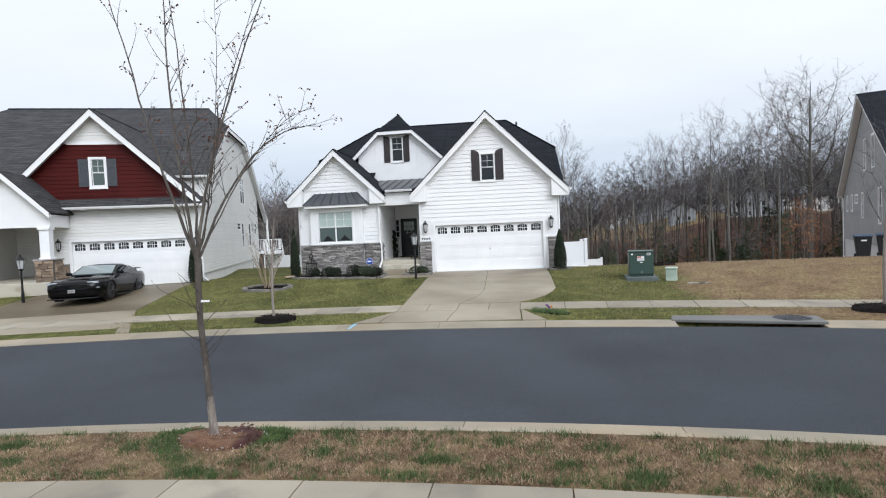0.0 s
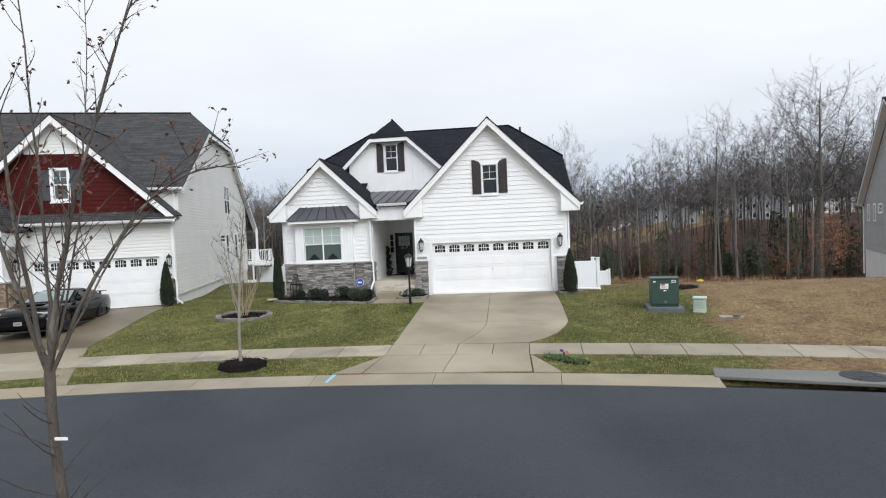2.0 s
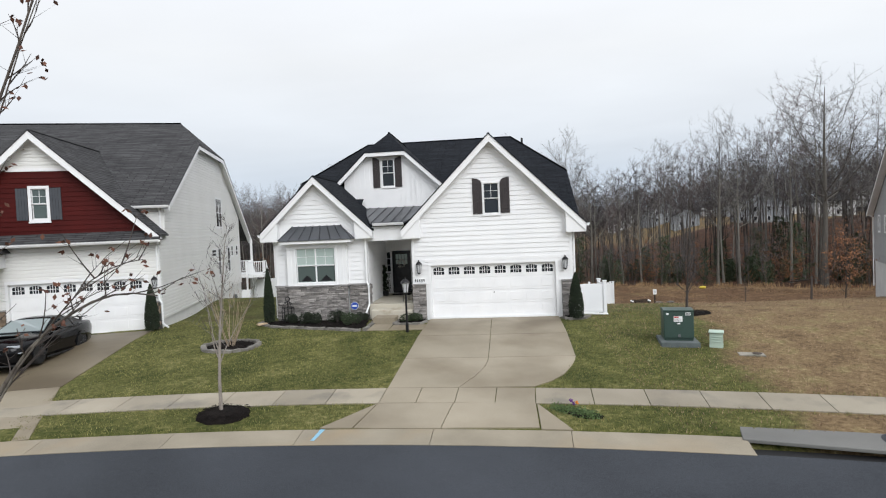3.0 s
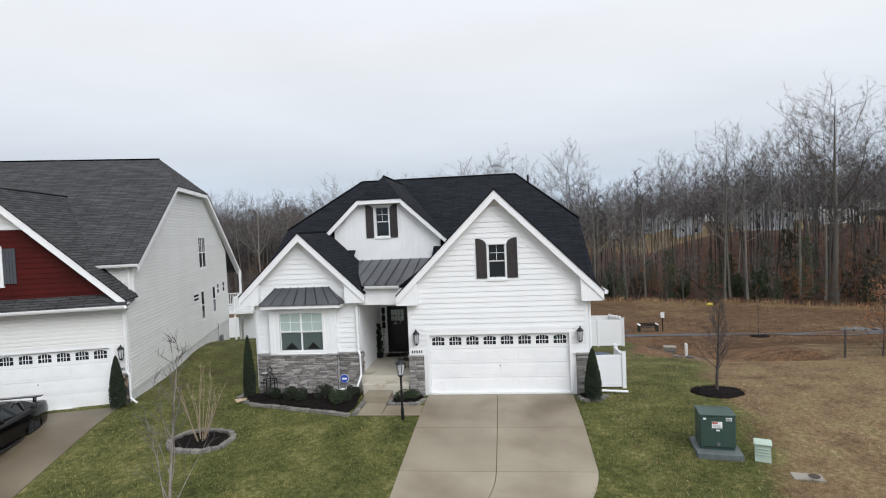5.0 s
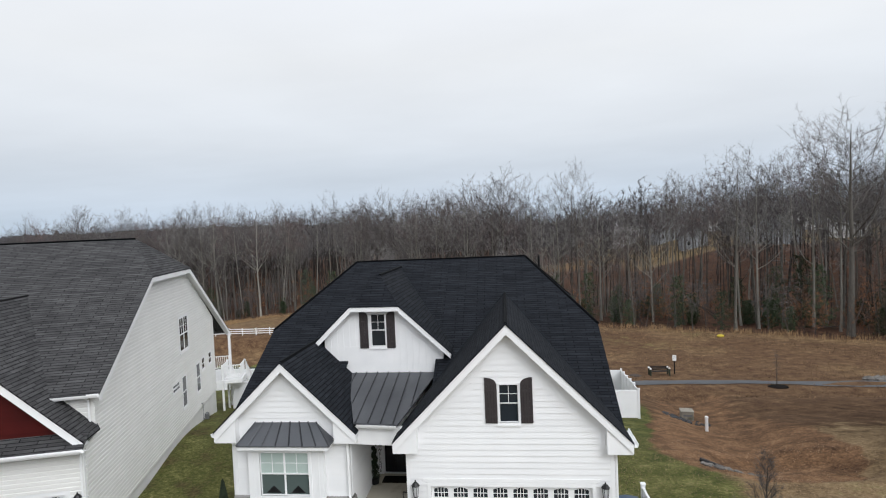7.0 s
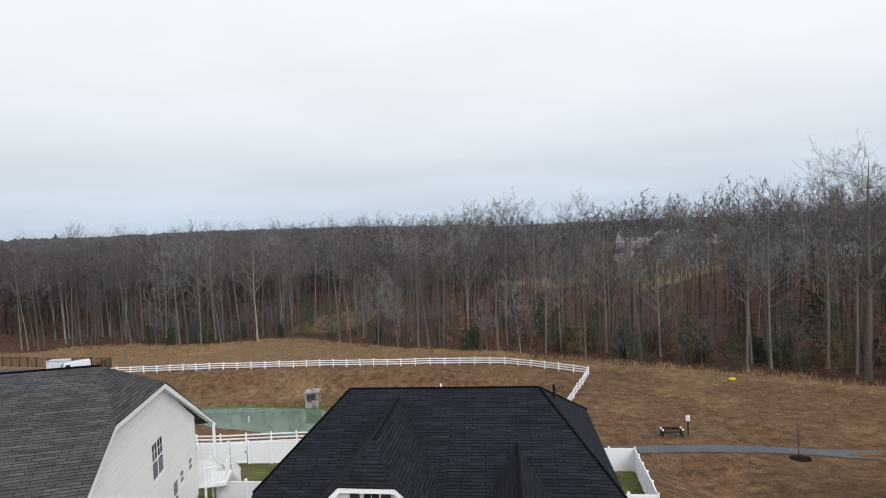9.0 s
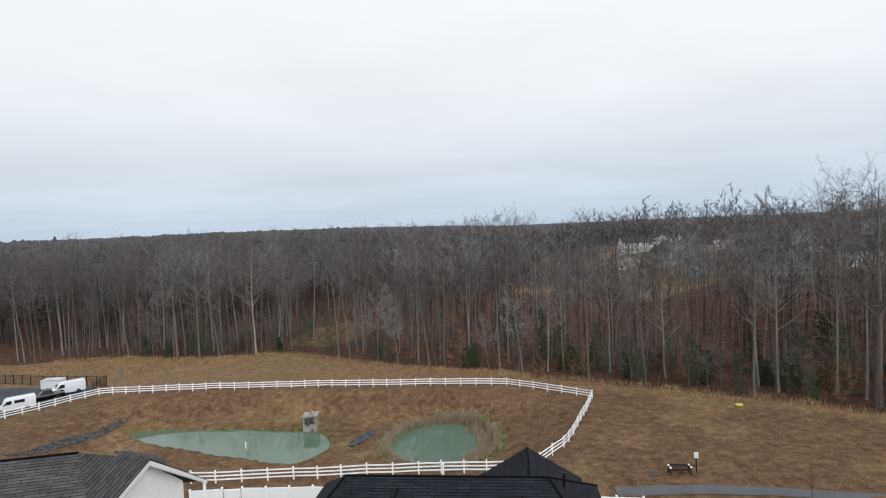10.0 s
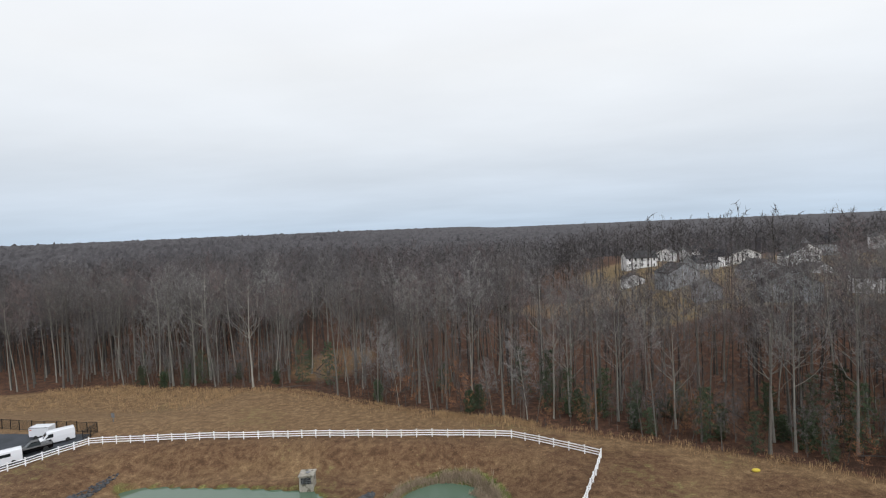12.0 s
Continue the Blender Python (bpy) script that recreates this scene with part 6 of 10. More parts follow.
drives()
M_MULCH = material("black_mulch", (0.004, 0.0035, 0.0035), (0.022, 0.018, 0.016), 0.95, 4, 45, 0.6, 1.0, 0.03, specular=0.08)
M_SOIL = material("reddish_bare_soil", (0.07, 0.03, 0.018), (0.22, 0.125, 0.07), 0.95, 5, 40, 0.5, 0.9, 0.02, patches=(0.05, 0.018, 0.016), patch_scale=2.5, patch_at=(0.5, 0.6))
M_EDGING = material("grey_edging_stone", (0.11, 0.103, 0.092), (0.235, 0.22, 0.197), 0.9, 5, 40, 0.4, 0.5, 0.01, random_amount=0.25)
EDGE_STONES = stone_meshes(8)
for _me in EDGE_STONES:
    _me.materials.append(M_EDGING)


def mulch_bed(pts, label, lift=0.04, name="mulch_bed", chips=500, seed=1, mat=None):
    """A low mound of chips inside an outline."""
    t = thing(name, label, "mulch bed")
    rng = random.Random(seed)
    cx, cy = sum(p[0] for p in pts) / len(pts), sum(p[1] for p in pts) / len(pts)
    bm = bmesh.new()
    rings = []
    for k, s in enumerate((1.0, 0.93, 0.7, 0.4)):
        rings.append([bm.verts.new((cx + (x - cx) * s, cy + (y - cy) * s, float(ground_z(cx + (x - cx) * s, cy + (y - cy) * s)) + (-0.03, lift * 0.8, lift, lift * 1.2)[k] + rng.uniform(-0.008, 0.008))) for x, y in pts])
    m = len(pts)
    for a, b in zip(rings, rings[1:]):
        for i in range(m):
            bm.faces.new((a[i], a[(i + 1) % m], b[(i + 1) % m], b[i]))
    bm.faces.new(rings[-1])
    bmesh.ops.recalc_face_normals(bm, faces=bm.faces[:])
    part("mulch_mound", bm, mat or M_MULCH, t, smooth=True)
    v, f = [], []
    for i in range(chips):
        j = rng.randrange(m)
        w = rng.random() ** 0.5
        x0, y0 = pts[j]
        x1, y1 = pts[(j + 1) % m]
        q = rng.random()
        x, y = cx + (x0 + (x1 - x0) * q - cx) * w, cy + (y0 + (y1 - y0) * q - cy) * w
        z = float(ground_z(x, y)) + lift + 0.012
        a = rng.uniform(0, 6.28)
        l, h = rng.uniform(0.025, 0.06), rng.uniform(0.006, 0.014)
        dx, dy = math.cos(a) * l, math.sin(a) * l
        b = len(v)
        v += [(x - dx, y - dy, z), (x + dy * 0.3, y - dx * 0.3, z + h), (x + dx, y + dy, z + rng.uniform(-0.01, 0.02)), (x - dy * 0.3, y + dx * 0.3, z)]
        f += [(b, b + 1, b + 2), (b, b + 2, b + 3)]
    tagged(raw("mulch_chips", v, f, mat or M_MULCH, t), kind="stuff")
    return t


def edging(pts, label, seed=1, step=0.26):
    """A row of edging stones along a line, each a piece."""
    t = thing("edging", label, "edging")
    rng = random.Random(seed)
    for (x0, y0), (x1, y1) in zip(pts, pts[1:]):
        ln = math.hypot(x1 - x0, y1 - y0)
        k = max(1, round(ln / step))
        for i in range(k):
            q = (i + 0.5) / k
            x, y = x0 + (x1 - x0) * q, y0 + (y1 - y0) * q
            ob = new("edging_stone", rng.choice(EDGE_STONES))
            ob.parent = t
            ob.matrix_basis = Matrix.Translation((x, y, float(ground_z(x, y)) - 0.03)) @ Matrix.Rotation(math.atan2(y1 - y0, x1 - x0) + rng.uniform(-0.08, 0.08), 4, "Z") @ Matrix.Diagonal((ln / k * 0.95, 0.12, rng.uniform(0.10, 0.13), 1)) @ Matrix.Translation((-0.5, 0.3, 0))
    return t


def ring(cx, cy, rx, ry, k=22, seed=0):
    rng = random.Random(seed)
    return [(cx + rx * math.cos(2 * math.pi * i / k) * rng.uniform(0.94, 1.06), cy + ry * math.sin(2 * math.pi * i / k) * rng.uniform(0.94, 1.06)) for i in range(k)]


mulch_bed([(-6.95, 0.2), (-6.9, -0.55), (-6.2, -0.85), (-4.8, -1.12), (-3.4, -1.42), (-2.45, -1.62), (-2.30, -1.0), (-2.5, -0.15), (-2.7, 0.2), (-4.5, 0.15)], "black mulch planting bed along the stone base", chips=900)
edging([(-7.0, 0.3), (-7.0, -0.5), (-6.2, -0.92), (-4.8, -1.20), (-3.4, -1.50), (-2.35, -1.72)], "row of grey edging stones round the front bed", 3)
edging([(-2.22, -1.70), (-2.22, -0.2)], "row of grey edging stones beside the walk", 4)
mulch_bed([(-1.26, -0.2), (-0.75, -0.05), (-0.2, -0.05), (-0.12, -0.5), (-0.35, -0.85), (-1.22, -0.85)], "small mulch bed beside the porch steps", chips=300)
edging([(-1.27, -0.16), (-1.27, -0.90), (-0.35, -0.90), (-0.10, -0.45)], "edging stones of the small bed", 5, 0.22)
mulch_bed([(5.25, -0.02), (6.0, 0.0), (6.05, -0.35), (5.75, -0.62), (5.2, -0.55)], "small mulch bed at the garage corner", chips=200)
edging([(5.16, -0.35), (5.30, -0.66), (5.85, -0.62), (6.12, -0.25)], "edging stones round the corner bed", 6, 0.22)
mulch_bed(ring(-6.38, -3.5, 0.86, 0.66, seed=1), "dark mulch ring round a shrubby tree", chips=300, seed=2)
edging(ring(-6.38, -3.5, 0.93, 0.73, seed=1) + ring(-6.38, -3.5, 0.93, 0.73, seed=1)[:1], "ring of edging stones on the lawn", 7, 0.24)
mulch_bed(ring(-3.5, -9.32, 0.62, 0.48, seed=2), "dark mulch mound round the street tree", 0.10, chips=350, seed=3)
mulch_bed(ring(9.85, 0.50, 0.86, 0.72, seed=3), "dark mulch ring round the young pear tree", 0.08, chips=350, seed=4)
mulch_bed(ring(12.6, -10.05, 1.0, 0.55, seed=4), "dark mulch mound in the verge", 0.08, chips=300, seed=5)
mulch_bed(ring(27.3, 36.3, 0.9, 0.7, seed=5), "dark mulch ring by the asphalt path", 0.06, chips=120, seed=6)
mulch_bed(ring(-0.45, -17.85, 0.55, 0.36, seed=6), "reddish soil and mulch round the street tree", 0.07, chips=60, seed=8, mat=M_SOIL)

# ---- trees and shrubs ----
class Tubes:
    """Collects tapered bars for one mesh."""

    def __init__(self):
        self.v, self.f = [], []

    def bar(self, pts, radii, sides):
        base = len(self.v)
        for i, p in enumerate(pts):
            d = (pts[min(i + 1, len(pts) - 1)] - pts[max(i - 1, 0)]).normalized()
            a = d.orthogonal().normalized()
            b = d.cross(a)
            for k in range(sides):
                t = 2 * math.pi * k / sides
                self.v.append(tuple(p + (a * math.cos(t) + b * math.sin(t)) * radii[i]))
        for i in range(len(pts) - 1):
            for k in range(sides):
                q, w = base + i * sides, base + (i + 1) * sides
                self.f.append((q + k, q + (k + 1) % sides, w + (k + 1) % sides, w + k))

    def sliver(self, q, e, r):
        """A thin folded twig."""
        d = (e - q).normalized()
        a = d.orthogonal().normalized() * r
        b = len(self.v)
        self.v += [tuple(q - a), tuple(q + a), tuple(e), tuple(q + d.cross(a))]
        self.f += [(b, b + 1, b + 2), (b + 1, b + 3, b + 2)]

    def spike(self, q, e, r):
        """The plainest twig of a far crown."""
        a = (e - q).orthogonal().normalized() * r * 1.3
        b = len(self.v)
        self.v += [tuple(q - a), tuple(q + a), tuple(e)]
        self.f.append((b, b + 1, b + 2))

    def leaf(self, rng, p, size):
        v = Vector((rng.uniform(-1, 1), rng.uniform(-1, 1), rng.uniform(-1, 1))).normalized() * size
        w = v.orthogonal().normalized() * size * 0.55
        b = len(self.v)
        self.v += [tuple(p - v), tuple(p + w), tuple(p + v), tuple(p - w)]
        self.f += [(b, b + 1, b + 2, b + 3)]


def limb_path(rng, start, way, length, n, wander, lift):
    pts, p, d = [start], start.copy(), way.normalized()
    for _ in range(n):
        d = (d + Vector((rng.uniform(-1, 1), rng.uniform(-1, 1), rng.uniform(-0.5, 0.5))) * wander + UP * lift).normalized()
        p = p + d * (length / n)
        pts.append(p.copy())
    return pts


def along(path, u):
    k = len(path) - 1
    j = min(int(u * k), k - 1)
    return path[j].lerp(path[j + 1], u * k - j), (path[j + 1] - path[j]).normalized()


def bare_tree(seed, height, r0, first=0.4, limbs=14, spread=0.75, subs=5, twigs=5, twig_r=0.012, lean=0.03, twig_len=1.0, sides=(6, 4, 3), reach=0.34):
    """A leafless tree: trunk and limbs, and the twigs of its crown."""
    rng = random.Random(seed)
    wood, crown = Tubes(), Tubes()
    trunk = limb_path(rng, Vector((0, 0, -0.3)), Vector((rng.uniform(-lean, lean), rng.uniform(-lean, lean), 1)), height * 0.94, 8, 0.05, 0.05)
    wood.bar(trunk, [r0 * (1.25 if i == 0 else 1) * (1 - 0.92 * (i / 8) ** 1.15) for i in range(9)], sides[0])
    for k in range(limbs):
        t = first + (0.98 - first) * (k + rng.random()) / limbs
        p, _ = along(trunk, t)
        az = k * 2.4 + rng.uniform(-0.5, 0.5)
        up = 0.55 + 0.9 * t * rng.uniform(0.7, 1.2)
        way = Vector((math.cos(az) * spread, math.sin(az) * spread, up))
        ln = height * (reach * (1.25 - t)) * rng.uniform(0.7, 1.25)
        path = limb_path(rng, p, way, ln, 4, 0.16, 0.10)
        r = r0 * (1 - 0.88 * t) * 0.5
        wood.bar(path, [r, r * 0.75, r * 0.5, r * 0.3, r * 0.12], sides[1])
        for s in range(subs):
            q, d = along(path, 0.25 + 0.75 * (s + rng.random()) / subs)
            side = Vector((rng.uniform(-1, 1), rng.uniform(-1, 1), rng.uniform(-0.2, 0.9))).normalized()
            l2 = ln * 0.45 * rng.uniform(0.6, 1.2)
            sp = limb_path(rng, q, d * 0.7 + side * 0.8, l2, 2, 0.2, 0.12)
            r2 = max(r * 0.28, twig_r)
            crown.bar(sp, [r2, r2 * 0.65, twig_r * 0.4], sides[2])
            for w in range(twigs):
                q2, d1 = along(sp, 0.15 + 0.85 * rng.random())
                d2 = (d1 * 0.7 + Vector((rng.uniform(-1, 1), rng.uniform(-1, 1), rng.uniform(-0.2, 1))) * 0.8).normalized()
                crown.sliver(q2, q2 + d2 * rng.uniform(0.5, 1.1) * twig_len, twig_r)
    return wood, crown


def wood_tree(seed, height, r0, base=0.5, width=0.17, limbs=17, subs=6, twigs=8, twig_r=0.015, twig_len=1.0, lean=0.05, sides=(6, 4, 3), crook=0.05, plain=False):
    """A tall tree of a closed wood: a long clean stem, and a rounded crown whose limbs spread into clumps of fine twigs. plain: fewer pieces."""
    rng = random.Random(seed)
    wood, crown = Tubes(), Tubes()
    iso = lambda: Vector((rng.gauss(0, 1), rng.gauss(0, 1), rng.gauss(0, 1))).normalized()
    n = 4 if plain else 8
    trunk = limb_path(rng, Vector((0, 0, -0.4)), Vector((rng.uniform(-lean, lean), rng.uniform(-lean, lean), 1)), height * 0.9, n, crook * 8 / n * 0.6, 0.05)
    girth = lambda t: r0 * (1 - 0.92 * t ** 1.1)
    wood.bar(trunk, [girth(i / n) * (1.3 if i == 0 else 1) for i in range(n + 1)], sides[0])
    mid, half, wide = height * (1 + base) / 2, height * (1 - base) / 2, height * width
    heart = along(trunk, 0.98 * base + 0.2 * (1 - base))[0]
    for k in range(limbs):
        az = k * 2.4 + rng.uniform(-0.5, 0.5)
        th = math.asin(-0.6 + 1.55 * (k + rng.random()) / limbs) if k < limbs - 1 else 1.3
        rad, lift = wide * math.cos(th) * rng.uniform(0.65, 1.15), half * math.sin(th) * rng.uniform(0.8, 1.05)
        t = min(max((mid + lift - rad * rng.uniform(0.7, 1.5)) / (height * 0.9), base * 0.75), 0.95)
        p = along(trunk, t)[0]
        core = along(trunk, min((mid + lift) / height, 0.99))[0]
        out = Vector((math.cos(az), math.sin(az), 0))
        end = Vector((core.x, core.y, mid + lift)) + out * rad
        elbow = p + out * rad * 0.75 + UP * (end.z - p.z) * 0.35
        path, m = [], (2 if plain else 5)
        for i in range(m + 1):
            u = i / m
            q = p * (1 - u) ** 2 + elbow * (2 * u * (1 - u)) + end * u * u
            path.append(q + iso() * 0.010 * height * (1 if i else 0))
        r = max(girth(t) * rng.uniform(0.36, 0.52), twig_r * 1.5)
        wood.bar(path, [r * (1 - 0.85 * i / m) for i in range(m + 1)], sides[1])
        for b in range(subs):
            q, d = along(path, 0.25 + 0.75 * (b + rng.random()) / subs)
            way = (d * 0.45 + (q - heart).normalized() * 0.4 + iso() * 0.8).normalized()
            ln = height * rng.uniform(0.05, 0.105)
            if plain:
                sp = [q, q + way * ln]
                crown.sliver(q, sp[1], twig_r * 1.3)
            else:
                sp = limb_path(rng, q, way, ln, 2, 0.35, 0.06)
                r2 = max(r * 0.22, twig_r * 1.2)
                crown.bar(sp, [r2, r2 * 0.7, twig_r * 0.5], sides[2])
            for _ in range(twigs):
                q2, d1 = along(sp, 0.1 + 0.9 * rng.random())
                e = q2 + (d1 * 0.35 + UP * 0.12 + iso()).normalized() * rng.uniform(0.5, 1.25) * twig_len
                if plain:
                    crown.spike(q2, e, twig_r)
                else:
                    crown.sliver(q2, e, twig_r)
    return wood, crown


def make_tree(name, label, group, seed, bark, twig, **kw):
    wood, crown = wood_tree(seed, **kw)
    t = thing(name, label, "tree", group)
    raw("trunk", wood.v, wood.f, bark, t, smooth=True)
    raw("crown", crown.v, crown.f, twig, t)
    return t


M_DRYLEAF = material("dry_brown_leaves", (0.06, 0.025, 0.018), (0.15, 0.07, 0.045), 0.9, 8, 40, bump=0, island=0.4)
M_BEECH = material("rust_beech_leaves", (0.15, 0.066, 0.030), (0.33, 0.155, 0.075), 0.9, 1.5, 20, bump=0, island=0.4)
M_EVERGREEN = material("evergreen_leaves", (0.007, 0.013, 0.006), (0.022, 0.035, 0.014), 0.7, 2.5, 30, bump=0, island=0.45)
M_BOXWOOD = material("dark_green_shrub_leaves", (0.005, 0.010, 0.004), (0.018, 0.027, 0.010), 0.6, 5, 40, bump=0, island=0.45)
M_SAGE = material("grey_green_shrub_leaves", (0.013, 0.023, 0.009), (0.038, 0.056, 0.022), 0.7, 5, 40, bump=0, island=0.4)
M_HOLLY = material("holly_leaves", (0.016, 0.028, 0.011), (0.050, 0.075, 0.030), 0.55, 0.8, 20, bump=0, random_amount=0.3)
M_DARKBARK = material("dark_bark", (0.035, 0.028, 0.025), (0.09, 0.076, 0.068), 0.95, 4, 30, 0.5, 0.6, 0.01, stretch=(3, 3, 0.7))
M_PALEBARK = material("smooth_grey_bark", (0.16, 0.135, 0.115), (0.32, 0.285, 0.25), 0.9, 5, 40, 0.5, 0.5, 0.006, stretch=(2, 2, 0.5), patches=(0.09, 0.06, 0.05), patch_scale=3.0, patch_at=(0.55, 0.65))


M_STREETBARK = material("grey_brown_street_bark", (0.04, 0.033, 0.028), (0.125, 0.108, 0.094), 0.9, 6, 40, 0.5, 0.5, 0.006, stretch=(2, 2, 0.5), patches=(0.17, 0.155, 0.13), patch_scale=5.0, patch_at=(0.56, 0.66))


def foliage_mass(seed, n, size, shape):
    """Leaves filling a shape: shape(rng) gives a point."""
    rng = random.Random(seed)
    t = Tubes()
    for _ in range(n):
        t.leaf(rng, shape(rng), size * rng.uniform(0.6, 1.3))
    return t


def shrub(label, x, y, rx, ry, hgt, seed, mat, n=900, size=0.03, group="front bed shrubs", spiky=False):
    t = thing("shrub", label, "shrub", group, pose(x, y, float(ground_z(x, y)) + 0.02))
    rng = random.Random(seed)
    lumps = [(Vector((rng.uniform(-0.55, 0.55) * rx, rng.uniform(-0.55, 0.55) * ry, hgt * rng.uniform(0.35, 0.62))), rng.uniform(0.42, 0.62)) for _ in range(7)]

    def shape(r):
        c, s = r.choice(lumps)
        d = Vector((r.gauss(0, 1), r.gauss(0, 1), r.gauss(0, 1))).normalized() * r.uniform(0.6, 1.0) ** 0.5
        p = c + Vector((d.x * rx * s, d.y * ry * s, d.z * hgt * s * 0.8))
        p.z = max(p.z, 0.02)
        return p

    f = foliage_mass(seed, n, size, shape)
    raw("foliage", f.v, f.f, mat, t)
    st = Tubes()
    for k in range(9):
        a = rng.uniform(0, 6.28)
        st.bar(limb_path(rng, Vector((0, 0, -0.03)), Vector((math.cos(a) * rx * 2, math.sin(a) * ry * 2, 1.2)), hgt * 0.8, 3, 0.1, 0.1), [0.012, 0.009, 0.006, 0.003], 4)
    raw("stems", st.v, st.f, M_DARKBARK, t)
    return t


def arborvitae(label, x, y, hgt, r, seed):
    """A narrow columnar evergreen with a ragged leader."""
    t = thing("arborvitae", label, "evergreen shrub", "arborvitae", pose(x, y, float(ground_z(x, y))))

    def shape(g):
        z = g.random() ** 0.8
        rad = r * (0.75 + 0.35 * math.sin(min(z * 4, 1.57))) * (1 - z) ** 0.62 * 1.05 * g.uniform(0.12, 1.0) ** 0.45
        a = g.uniform(0, 6.28)
        return Vector((rad * math.cos(a), rad * math.sin(a), 0.06 + z * hgt * g.uniform(0.97, 1.0)))

    f = foliage_mass(seed, 13500, 0.025, shape)
    raw("foliage", f.v, f.f, M_EVERGREEN, t)
    st = Tubes()
    st.bar([Vector((0, 0, -0.1)), Vector((0.01, 0, hgt * 0.5)), Vector((0, 0.01, hgt * 0.99))], [0.05, 0.03, 0.006], 6)
    raw("trunk", st.v, st.f, M_DARKBARK, t)
    return t


arborvitae("tall dark arborvitae beside the stone base", -6.74, 0.40, 2.25, 0.25, 1)
arborvitae("tall dark arborvitae at the garage corner", 5.62, -0.30, 1.72, 0.31, 2)
arborvitae("tall dark arborvitae at the neighbour's garage", -11.12, -0.80, 1.85, 0.30, 3)
for i, (x, y, rx, ry, hgt, mat, lab) in enumerate((
        (-5.75, -0.35, 0.30, 0.28, 0.42, M_BOXWOOD, "low dark green shrub in black mulch"),
        (-5.05, -0.45, 0.32, 0.30, 0.48, M_BOXWOOD, "low dark green shrub in black mulch"),
        (-4.62, -0.50, 0.30, 0.30, 0.46, M_BOXWOOD, "low dark green shrub in black mulch"),
        (-3.75, -0.45, 0.36, 0.34, 0.56, M_BOXWOOD, "rounded dark green shrub in black mulch"),
        (-2.98, -0.78, 0.48, 0.42, 0.48, M_SAGE, "spreading grey-green juniper in black mulch"),
        (-2.80, -0.20, 0.30, 0.25, 0.40, M_BOXWOOD, "small dark shrub under the downspout"),
        (-0.72, -0.42, 0.42, 0.28, 0.36, M_SAGE, "spreading grey-green juniper by the steps"))):
    shrub(lab, x, y, rx, ry, hgt, 40 + i, mat, 3200, 0.019)


